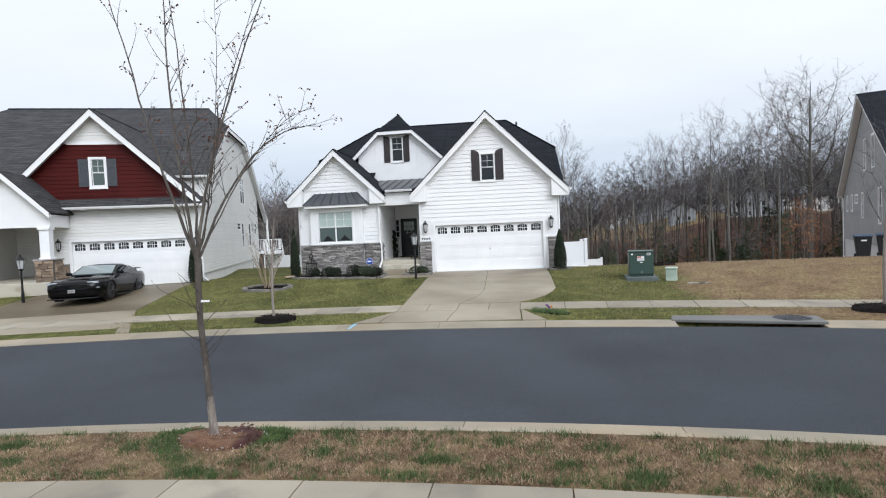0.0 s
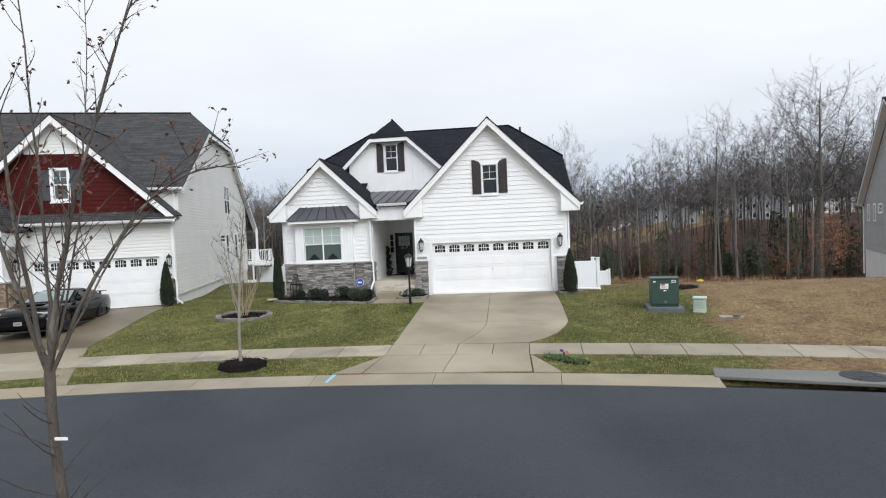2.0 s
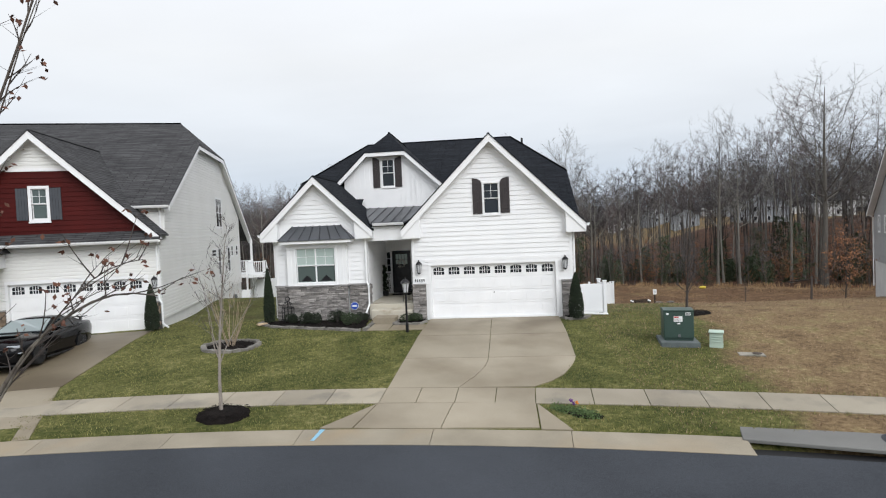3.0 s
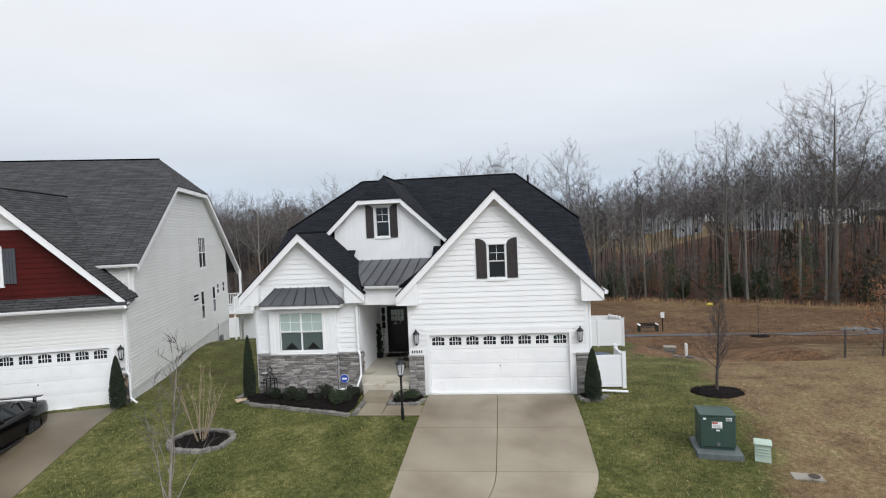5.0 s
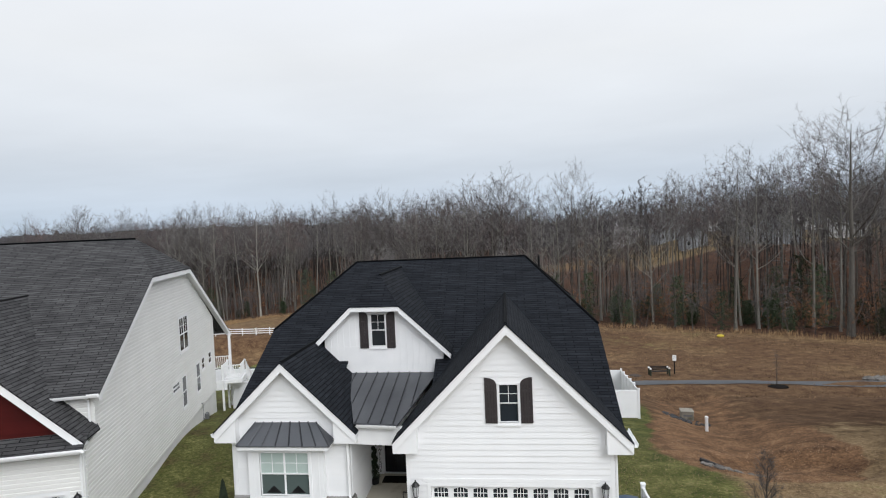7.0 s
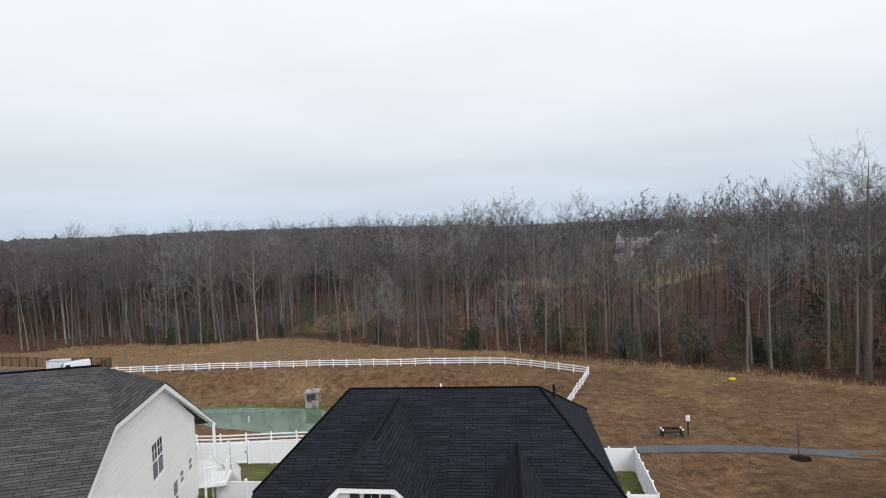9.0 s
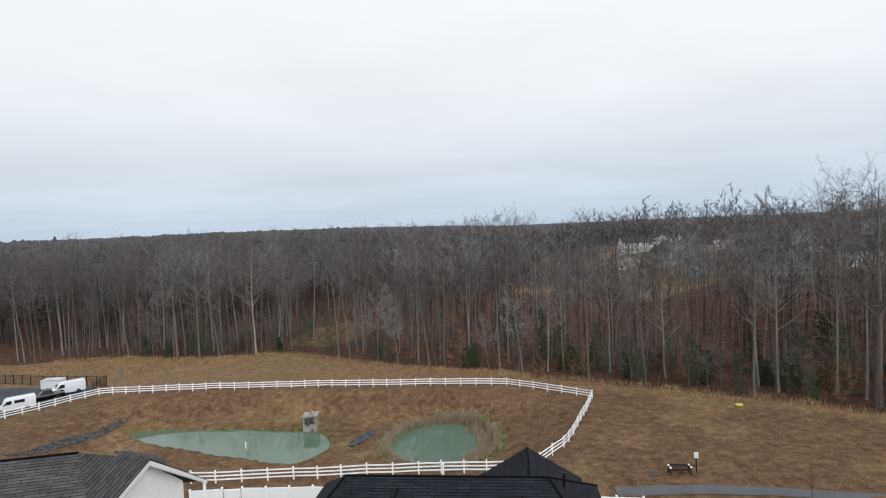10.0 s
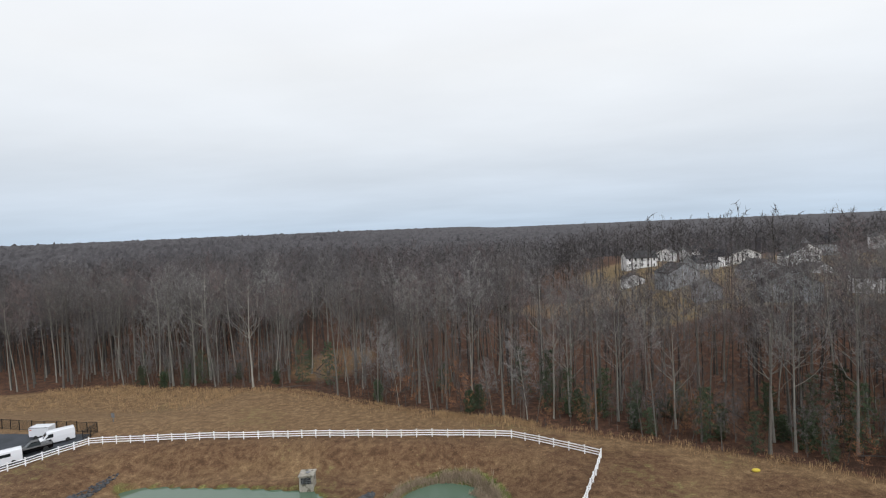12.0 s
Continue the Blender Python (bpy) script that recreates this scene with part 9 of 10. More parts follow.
def porch_things():
    t = thing("welcome_board", "upright white board lettered WELCOME beside the door", "sign", m=pose(-2.52, 4.33, 0.50))
    part("board", boxed(-0.10, 0.10, -0.02, 0.01, 0, 1.03, 0.004), M_TRIM, t)
    letters("W\nE\nL\nC\nO\nM\nE", 0.165, 0.002, M_BLACK, t, pose(0, -0.023, 0.90, 90, 0, 0))
    t = thing("topiary", "clipped spiral evergreen in a dark pot", "potted plant", m=pose(-2.55, 3.45, 0.50))
    part("pot", lathe(bmesh.new(), [(0.11, 0), (0.15, 0.02), (0.17, 0.22), (0.18, 0.24), (0.15, 0.24)], sides=16), M_BLACK, t)
    st = Tubes()
    st.bar([Vector((0, 0, 0.2)), Vector((0, 0, 1.35))], [0.02, 0.012], 6)
    raw("stem", st.v, st.f, M_DARKBARK, t)

    def spiral(g):
        u = g.random()
        a = u * 6.28 * 3.5
        c = Vector((math.cos(a) * 0.07 * (1 - u * 0.4), math.sin(a) * 0.07 * (1 - u * 0.4), 0.28 + 1.12 * u))
        return c + Vector((g.gauss(0, 1), g.gauss(0, 1), g.gauss(0, 0.7))).normalized() * (0.14 * (1 - 0.5 * u)) * g.uniform(0.8, 1)

    f = foliage_mass(5, 4200, 0.02, spiral)
    raw("foliage", f.v, f.f, M_EVERGREEN, t)
    mat_ = thing("doormat", "dark brown doormat before the front door", "doormat", m=pose(-1.85, 3.85, 0.505))
    part("mat", boxed(-0.46, 0.46, -0.28, 0.28, 0.0, 0.018, 0.006), M_MULCH, mat_)
    ch = thing("porch_chair", "black slatted metal chair on the porch", "chair", m=pose(-0.98, 1.15, 0.50, 0, 0, 250))
    for sx in (-0.24, 0.24):
        part("leg", tube(bmesh.new(), [(sx, -0.24, 0), (sx, -0.22, 0.62)], 0.014, 6), M_BLACK, ch)
        part("leg", tube(bmesh.new(), [(sx, 0.24, 0), (sx, 0.22, 0.45), (sx, 0.32, 0.95)], 0.014, 6), M_BLACK, ch)
        part("armrest", tube(bmesh.new(), [(sx, -0.22, 0.62), (sx, 0.26, 0.64)], 0.016, 6), M_BLACK, ch)
    for i in range(5):
        part("seat_slat", boxed(-0.24, 0.24, -0.22 + 0.09 * i, -0.16 + 0.09 * i, 0.42, 0.435), M_BLACK, ch)
        x_ = -0.18 + 0.09 * i
        part("back_slat", tube(bmesh.new(), [(x_, 0.23, 0.46), (x_, 0.32, 0.93)], 0.012, 5), M_BLACK, ch)
    part("back_rail", tube(bmesh.new(), [(-0.24, 0.32, 0.94), (0.24, 0.32, 0.94)], 0.016, 6), M_BLACK, ch)
    bell = thing("doorbell", "small dark doorbell beside the sidelight", "doorbell", m=pose(-2.60, 4.05, 1.78))
    part("button", boxed(-0.045, 0.0, -0.03, 0.03, -0.06, 0.06, 0.006), M_BLACK, bell)
    sg = thing("yard_sign", "blue eight-sided yard sign with a white mark on a stake", "sign", m=pose(-3.12, -0.12, float(ground_z(-3.12, -0.12))))
    octo = [(0.155 * math.cos(radians(22.5 + 45 * i)), 0.0, 0.62 + 0.155 * math.sin(radians(22.5 + 45 * i))) for i in range(8)]
    part("face", prism(bmesh.new(), octo, (0, 0.012, 0)), M_SIGNBLUE, sg)
    inner = [(p[0] * 1.09, 0.013, 0.62 + (p[2] - 0.62) * 1.09) for p in octo]
    part("rim", prism(bmesh.new(), inner, (0, 0.006, 0)), M_TRIM, sg, "white rim")
    part("mark", boxed(-0.09, 0.09, -0.005, -0.001, 0.585, 0.655), M_TRIM, sg)
    part("stake", boxed(-0.012, 0.012, 0.02, 0.03, -0.1, 0.6), M_METER, sg)
    tr = thing("garden_lantern", "black metal birdcage-shaped garden ornament", "garden ornament", m=pose(-5.95, -0.12, float(ground_z(-5.95, -0.12))))
    for zz in (0.12, 0.62):
        part("hoop", tube(bmesh.new(), [(0.26 * math.cos(a), 0.16 * math.sin(a), zz) for a in [2 * math.pi * i / 20 for i in range(21)]], 0.016, 5, cap=False), M_BLACK, tr)
    for i in range(10):
        a = 2 * math.pi * i / 10
        part("bar", tube(bmesh.new(), [(0.26 * math.cos(a), 0.16 * math.sin(a), -0.05), (0.26 * math.cos(a), 0.16 * math.sin(a), 0.62), (0.14 * math.cos(a), 0.09 * math.sin(a), 0.82), (0, 0, 0.90)], 0.011, 4), M_BLACK, tr)
    part("scroll", tube(bmesh.new(), [(0.09 * math.cos(a), 0.0, 0.98 + 0.09 * math.sin(a)) for a in [2 * math.pi * i / 14 for i in range(15)]], 0.02, 5, cap=False), M_BLACK, tr)
    ws = thing("corner_stone", "flat buff wedge of stone at the bed's end", "stone", m=pose(-6.78, -0.72, float(ground_z(-6.78, -0.72)) + 0.07, 0, 0, 10))
    part("slab", prism(bmesh.new(), [(-0.22, 0.10, 0), (0.22, 0.12, 0.02), (-0.05, -0.2, 0)], (0, 0, 0.05)), M_BUFF, ws)


M_SIGNBLUE = material("blue_sign_face", (0.025, 0.07, 0.36), (0.035, 0.09, 0.42), 0.4, 4, 30, bump=0)
M_BUFF = material("buff_stone", (0.42, 0.30, 0.19), (0.55, 0.42, 0.28), 0.8, 6, 40)
porch_things()


# ---- beside the swale ----
def swale_things():
    t = thing("headwall", "weathered concrete headwall box in the swale", "drain structure", m=pose(15.6, 25.2, float(ground_z(15.6, 25.2)), 0, 0, -8))
    part("chamber", boxed(-0.42, 0.42, -0.34, 0.42, -0.4, 0.6, 0.03), M_OLDCONC, t)
    part("lid_slab", boxed(-0.46, 0.46, -0.38, 0.46, 0.605, 0.68, 0.02), M_OLDCONC, t)
    part("stain", boxed(-0.28, 0.3, -0.352, -0.342, 0.3, 0.42), M_METER, t)
    m = thing("marker_post", "white plastic marker post in the grass", "marker post", m=pose(15.2, 20.1, float(ground_z(15.2, 20.1))))
    part("pole", tube(bmesh.new(), [(0, 0, -0.2), (0, 0, 0.9)], 0.10, 10), M_FENCE, m)
    part("cap", lathe(bmesh.new(), [(0.115, 0.9), (0.115, 0.96), (0.05, 1.0)], sides=10), M_FENCE, m)
    s = thing("stake", "grey wooden stake standing on the lot", "stake", m=pose(18.2, 7.8, float(ground_z(18.2, 7.8)), 0, 1.5, 0))
    part("stick", boxed(-0.045, 0.045, -0.025, 0.025, -0.3, 1.25, 0.006), M_DARKBARK, s)
    p = thing("drain_pipe", "black corrugated drain pipe end in the swale", "pipe", m=pose(0, 0, 0))
    a, b = Vector((11.2, 9.7, float(ground_z(11.2, 9.7)) + 0.05)), Vector((12.2, 9.15, float(ground_z(12.2, 9.15)) + 0.10))
    part("pipe", tube(bmesh.new(), [a.lerp(b, i / 10) for i in range(11)], 0.11, 10), M_BLACK, p)
    for i in range(9):
        q = a.lerp(b, 0.1 + i * 0.1)
        part("rib", tube(bmesh.new(), [q, q + (b - a).normalized() * 0.06], 0.125, 10), M_BLACK, p)
    y = thing("sediment_bag", "yellow sediment bag lying at the field's edge", "bag", m=pose(33.0, 64.5, float(ground_z(33, 64.5)), 0, 0, 8))
    bm = bmesh.new()
    bmesh.ops.create_icosphere(bm, subdivisions=3, radius=1)
    for v in bm.verts:
        v.co = Vector((v.co.x * 0.55, v.co.y * 0.3, (v.co.z + 0.75) * 0.24 + 0.03 * math.sin(v.co.x * 9) * v.co.z))
    part("sack", bm, M_YELLOW, y, smooth=True)
    scatter_rocks("rocks", "grey rock heap beside the path", 37.7, 38.4, 1.7, 0.8, 60, 0.33, 11, M_PALEROCK)
    scatter_rocks("rocks", "grey-blue stones at the pipe's end in the swale", 12.5, 8.7, 1.5, 0.8, 130, 0.13, 12, M_PALEROCK)
    scatter_rocks("rocks", "stones round the swale headwall", 15.0, 23.4, 1.6, 1.2, 60, 0.13, 13, M_ROCK)


M_YELLOW = material("yellow_bag_fabric", (0.42, 0.32, 0.03), (0.55, 0.43, 0.06), 0.7, 5, 50)
M_PALEROCK = material("grey_field_stone", (0.075, 0.07, 0.065), (0.19, 0.175, 0.16), 0.9, 1.5, 12, 0.5, 0.5, 0.03, island=0.3, coords="World")
swale_things()


# ---- the yard with vans at the wood's edge ----
def van_yard():
    t = thing("road", "dark asphalt service yard beside the basin fence", "road", kind="structure")
    n, m = 34, 14
    vs, fs = [], []
    for j in range(m):
        y = 50 + 28 * j / (m - 1)
        right = float(np.interp(y, [49, 60, 73, 78], [-81.5, -75.0, -70.5, -72.0]))
        for i in range(n):
            x = right - 60 * (i / (n - 1)) ** 1.3
            vs.append((x, y, float(ground_z(x, y)) + 0.05))
    for j in range(m - 1):
        fs += [(j * n + i, j * n + i + 1, (j + 1) * n + i + 1, (j + 1) * n + i) for i in range(n - 1)]
    raw("asphalt", vs, fs, M_ASPHALT, t)
    f = thing("metal_fence", "black metal fence behind the service yard", "fence")
    pts = [(-70.6, 74.6), (-71.4, 78.8), (-80.0, 79.6), (-88.0, 80.0), (-99.0, 82.0), (-112.0, 85.0), (-126.0, 88.0)]
    for (x0, y0), (x1, y1) in zip(pts, pts[1:]):
        ln = math.hypot(x1 - x0, y1 - y0)
        k = max(1, round(ln / 2.4))
        for i in range(k):
            x, y = x0 + (x1 - x0) * i / k, y0 + (y1 - y0) * i / k
            z = float(ground_z(x, y))
            ob = part("post", boxed(-0.05, 0.05, -0.05, 0.05, -0.2, 1.95, 0.006), M_BLACK, f)
            ob.matrix_basis = pose(x, y, z)
            bm = bmesh.new()
            w = ln / k
            for zz in (0.12, 1.78):
                box(bm, 0.03, w - 0.03, -0.02, 0.02, zz, zz + 0.05)
            for q in range(int(w / 0.16)):
                box(bm, 0.12 + 0.16 * q, 0.14 + 0.16 * q, -0.012, 0.012, 0.1, 1.88)
            ob = tagged(part("panel", bm, M_BLACK, f), kind="stuff")
            ob.matrix_basis = pose(x, y, z, 0, 0, math.degrees(math.atan2(y1 - y0, x1 - x0)))


def van(x, y, yaw, label, hgt=2.2, ln=2.75, windows=True):
    c = thing("van", label, "van", "vans in the service yard", pose(x, y, float(ground_z(x, y)) + 0.06, 0, 0, yaw))
    st = []
    for yy, w, lo, hip, top in ((-ln, 0.72, 0.35, 0.70, 0.85), (-ln + 0.12, 0.92, 0.28, 0.85, 1.05), (-ln + 0.95, 0.98, 0.26, 1.05, 1.22), (-ln + 1.55, 0.98, 0.26, 1.2, hgt - 0.15), (-ln + 2.1, 0.98, 0.26, 1.3, hgt), (ln - 0.1, 0.98, 0.26, 1.3, hgt), (ln, 0.94, 0.34, 1.3, hgt - 0.08)):
        st.append((yy, [(w * 0.94, lo), (w, lo + 0.1), (w, hip), (w * 0.88, top - 0.08), (w * 0.80, top), (w * 0.4, top + 0.03)]))
    part("body", loft(st), M_CARWHITE, c)
    bm = bmesh.new()
    prism(bm, [(-0.78, -ln + 1.02, 1.28), (0.78, -ln + 1.02, 1.28), (0.74, -ln + 1.50, hgt - 0.24), (-0.74, -ln + 1.50, hgt - 0.24)], (0, -0.03, 0.02))
    part("windscreen", bm, M_CARGLASS, c, "dark windscreen")
    for s in (1, -1):
        xx = s * 0.985
        part("side_window", prism(bmesh.new(), [(xx, -ln + 1.35, 1.24), (xx, -ln + 2.35, 1.24), (xx * 0.95, -ln + 2.35, hgt - 0.32), (xx * 0.95, -ln + 1.75, hgt - 0.32)], (s * 0.012, 0, 0)), M_CARGLASS, c, "dark side window")
        if windows:
            part("side_window", prism(bmesh.new(), [(xx, -ln + 2.7, 1.3), (xx, -ln + 4.0, 1.3), (xx * 0.95, -ln + 4.0, hgt - 0.34), (xx * 0.95, -ln + 2.7, hgt - 0.34)], (s * 0.012, 0, 0)), M_CARGLASS, c, "dark side window")
        part("mirror", boxed(s * 1.1 - 0.08, s * 1.1 + 0.08, -ln + 1.3, -ln + 1.42, 1.2, 1.45, 0.02), M_TYRE, c)
        part("headlight", boxed(s * 0.72 - 0.14, s * 0.72 + 0.14, -ln + 0.02, -ln + 0.14, 0.72, 0.92, 0.02), M_LIGHTGLASS, c)
        for yy in (-ln + 0.95, ln - 1.1):
            wheel(c, s * 0.88, yy, 0.34, 0.24, s)
    part("bumper", boxed(-0.9, 0.9, -ln - 0.06, -ln + 0.05, 0.32, 0.52, 0.03), M_TYRE, c)
    return c


def trailer(x, y, yaw):
    t = thing("trailer", "white box trailer parked behind a van", "trailer", m=pose(x, y, float(ground_z(x, y)) + 0.06, 0, 0, yaw))
    part("box_body", boxed(-1.7, 1.7, -0.95, 0.95, 0.45, 2.1, 0.05), M_CARWHITE, t)
    part("roof_rail", boxed(-1.72, 1.72, -0.98, -0.953, 1.98, 2.08), M_METER, t)
    part("marking", boxed(-1.5, -1.1, -0.958, -0.952, 1.6, 1.74), M_STICKER, t)
    part("tow_bar", prism(bmesh.new(), [(1.7, -0.5, 0.44), (2.8, 0, 0.44), (1.7, 0.5, 0.44)], (0, 0, 0.08)), M_BLACK, t)
    for s in (-1, 1):
        for xx in (-0.45, 0.45):
            bm = tube(bmesh.new(), [(xx, s * 0.9, 0.33), (xx, s * 1.07, 0.33)], 0.33, 16)
            part("wheel", bm, M_TYRE, t)


def pickup(x, y, yaw):
    c = thing("pickup_truck", "dark pickup truck between the vans", "truck", m=pose(x, y, float(ground_z(x, y)) + 0.06, 0, 0, yaw))
    st = [(yy, [(w * 0.94, lo), (w, lo + 0.1), (w, top - 0.2), (w * 0.9, top), (w * 0.4, top + 0.02)]) for yy, w, lo, top in ((-2.6, 0.8, 0.4, 0.95), (-2.4, 0.95, 0.35, 1.08), (-0.9, 0.97, 0.32, 1.15), (2.5, 0.97, 0.35, 1.15), (2.6, 0.92, 0.42, 1.12))]
    part("body", loft(st), M_CARBLACK, c)
    cab = [(yy, [(w, 1.12), (w * 0.98, 1.16), (w * 0.82, top - 0.03), (w * 0.5, top)]) for yy, w, top in ((-0.95, 0.86, 1.2), (-0.35, 0.88, 1.72), (0.9, 0.88, 1.76), (1.05, 0.86, 1.25))]
    part("cab", loft(cab), M_CARGLASS, c, "dark cab glass")
    part("cab_roof", boxed(-0.68, 0.68, -0.25, 0.85, 1.765, 1.80, 0.01), M_CARBLACK, c)
    for s in (1, -1):
        for yy in (-1.7, 1.6):
            wheel(c, s * 0.88, yy, 0.38, 0.26, s)


van_yard()
van(-75.1, 73.9, -41, "white panel van nosed towards the basin fence", 2.15, 2.7, False)
van(-75.6, 64.3, -42, "white crew van with dark side windows", 2.1, 2.7, True)
pickup(-75.2, 69.6, -40)
trailer(-80.0, 76.5, 6)
_s = thing("sign_post", "small grey notice on a post in the straw grass", "sign", m=pose(-73.4, 85.2, float(ground_z(-73.4, 85.2))))
part("post", boxed(-0.05, 0.05, -0.05, 0.05, -0.2, 1.7), M_METER, _s)
part("notice", boxed(-0.35, 0.35, -0.075, -0.055, 0.9, 1.75), M_METER, _s)


# ---- houses beyond the wood ----
def far_house(x, y, z, w, eave, ridge, deep, yaw, wmat, rmat, label, gable_front=False):
    h = thing("house", label, "house", "houses beyond the wood", pose(x, y, z, 0, 0, yaw))
    if gable_front:
        wall("wall", (0, 0, 0), X, [(-1.5, -w / 2, w / 2), (eave, -w / 2, w / 2), (ridge, -0.05, 0.05)], [], wmat, h)
        for s in (1, -1):
            roof_slab("roof", [(0, -0.4, ridge + 0.1), (0, deep, ridge + 0.1), (s * (w / 2 + 0.4), deep, eave - 0.25), (s * (w / 2 + 0.4), -0.4, eave - 0.25)], rmat, h, 0.2)
    else:
        wall("wall", (0, 0, 0), X, [(-1.5, -w / 2, w / 2), (eave, -w / 2, w / 2)], [], wmat, h)
        roof_slab("roof", [(-w / 2 - 0.4, -0.5, eave - 0.2), (w / 2 + 0.4, -0.5, eave - 0.2), (w / 2 + 0.4, deep / 2, ridge), (-w / 2 - 0.4, deep / 2, ridge)], rmat, h, 0.2)
        roof_slab("roof", [(-w / 2 - 0.4, deep + 0.5, eave - 0.2), (w / 2 + 0.4, deep + 0.5, eave - 0.2), (w / 2 + 0.4, deep / 2, ridge), (-w / 2 - 0.4, deep / 2, ridge)], rmat, h, 0.2)
    for s in (1, -1):
        top = [(s * w / 2, 0.15, -1.5), (s * w / 2, deep, -1.5), (s * w / 2, deep, eave)] + ([] if gable_front else [(s * w / 2, deep / 2, ridge - 0.2)]) + [(s * w / 2, 0.15, eave)]
        part("wall", prism(bmesh.new(), top, (-s * 0.2, 0, 0)), wmat, h)
    part("wall", boxed(-w / 2, w / 2, deep - 0.2, deep, -1.5, eave), wmat, h)
    cols = max(2, int(w / 3.0))
    for i in range(cols):
        cx = -w / 2 + w * (i + 0.5) / cols
        for zz in ((0.9, 3.7) if eave > 4.5 else (0.9,)):
            fr = part("window", boxed(cx - 0.5, cx + 0.5, -0.05, -0.002, zz - 0.1, zz + 1.4), M_TRIM, h)
            part("pane", boxed(cx - 0.38, cx + 0.38, -0.06, -0.052, zz, zz + 1.3), M_GLASS, fr)
    return h


M_FARGREY = material("pale_grey_cladding", (0.29, 0.31, 0.33), (0.37, 0.39, 0.41), 0.6, 1, 20, 0.3, 0.05, 0.003)
for _h in ((69.3, 267.3, 2.5, 15.0, 5.4, 8.6, 10, 4, M_SIDING, M_ROOF2, "white two-storey house with a grey roof beyond the wood", False),
           (92.6, 309.1, 2.4, 11.0, 5.0, 7.4, 9, -20, M_SIDING, M_ROOF2, "white gabled house beyond the bare trees", True),
           (63.9, 187.1, 2.3, 11.5, 5.2, 8.2, 10, 14, M_FARGREY, M_ROOF2, "pale grey house with white trim beyond the bare trees", True),
           (52.8, 212.5, 0.0, 8.1, 3.0, 5.0, 7, 0, M_SIDING, M_ROOF2, "low white house beyond the bare trees", True),
           (62.8, 161.5, 0.7, 7.5, 4.4, 6.6, 8, -8, M_FARGREY, M_ROOF2, "pale grey house half hidden by bare trees", True),
           (96.2, 244.1, 3.7, 11.9, 5.2, 8.0, 10, 6, M_SIDING, M_ROOF, "white house with a dark roof beyond the bare trees", False),
           (112.5, 252.4, 4.0, 11.4, 5.0, 7.4, 10, -12, M_VINYL, M_ROOF2, "cream house with a grey roof beyond the bare trees", True),
           (79.8, 148.0, 1.4, 14.0, 5.6, 9.6, 11, -14, M_FARGREY, M_ROOF2, "large pale house with a steep grey roof among trees", True),
           (147.2, 268.1, 3.0, 13.0, 5.4, 8.8, 10, 10, M_VINYL, M_ROOF2, "cream house with a grey roof beyond the bare trees", True),
           (184.8, 304.8, 3.2, 12.0, 5.2, 7.6, 10, 0, M_FARGREY, M_ROOF2, "pale grey house with a grey roof beyond the bare trees", False),
           (104.0, 153.5, 2.4, 9.0, 5.2, 7.6, 10, -20, M_SIDING, M_ROOF2, "white house with a grey roof among bare trees", False),
           (88.0, 232.0, 2.0, 12.0, 5.2, 8.2, 10, 24, M_FARGREY, M_ROOF, "pale grey house with a dark roof beyond the bare trees", False),
           (128.0, 236.0, 3.0, 13.0, 5.4, 8.8, 10, -6, M_SIDING, M_ROOF2, "white house with a grey roof beyond the bare trees", True),
           (118.0, 203.0, -1.0, 12.0, 5.4, 8.6, 10, 4, M_SIDING, M_ROOF2, "white two-storey house among bare trunks", True),
           (168.0, 292.0, 5.0, 14.0, 5.2, 8.6, 10, 14, M_FARGREY, M_ROOF, "pale house with a dark roof on the rise beyond the wood", False),
           (196.0, 286.0, 8.0, 13.0, 5.2, 8.4, 10, -10, M_SIDING, M_ROOF2, "white house on the rise beyond the wood", True),
           (108.0, 300.0, 3.0, 13.0, 5.0, 8.0, 10, 10, M_SIDING, M_ROOF, "white house with a dark roof far beyond the wood", False),
           (90.5, 186.0, 2.8, 11.0, 5.2, 8.2, 10, 8, M_FARGREY, M_ROOF2, "pale grey house behind bare trunks", True)):
    far_house(*_h)

_b = thing("bucket", "grey plastic bucket beside the stone pier", "bucket", m=pose(-16.36, -3.08, float(ground_z(-16.36, -3.08))))
part("pail", lathe(bmesh.new(), [(0.17, 0.0), (0.22, 0.40), (0.235, 0.42), (0.20, 0.42), (0.16, 0.05)], sides=18), M_FARGREY, _b)
part("bail", tube(bmesh.new(), [(0.22 * math.cos(a), -0.05 - 0.12 * math.sin(a), 0.40 - 0.10 * math.sin(a)) for a in [math.pi * i / 10 for i in range(11)]], 0.008, 5), M_METER, _b)

# ---- grass ----
M_GRASS = material("olive_lawn_blades", (0.062, 0.074, 0.019), (0.29, 0.262, 0.098), 0.8, 0.8, 9, 0.5, 0, island=0.5, coords="World")
M_WEED = material("green_weeds", (0.028, 0.056, 0.016), (0.095, 0.145, 0.042), 0.7, 4, 20, 0.5, 0, island=0.35, coords="World")
M_STRAW = material("dry_straw_blades", (0.10, 0.058, 0.038), (0.46, 0.335, 0.225), 0.9, 2.5, 12, 0.5, 0, island=0.6, coords="World")


def arc_spots(seed, n, r0, r1, a0, a1):
    g = np.random.default_rng(seed)
    r, t = g.uniform(r0, r1, n), g.uniform(a0, a1, n) / 50
    return np.stack([CX + r * np.sin(t), CY + r * np.cos(t)], 1)


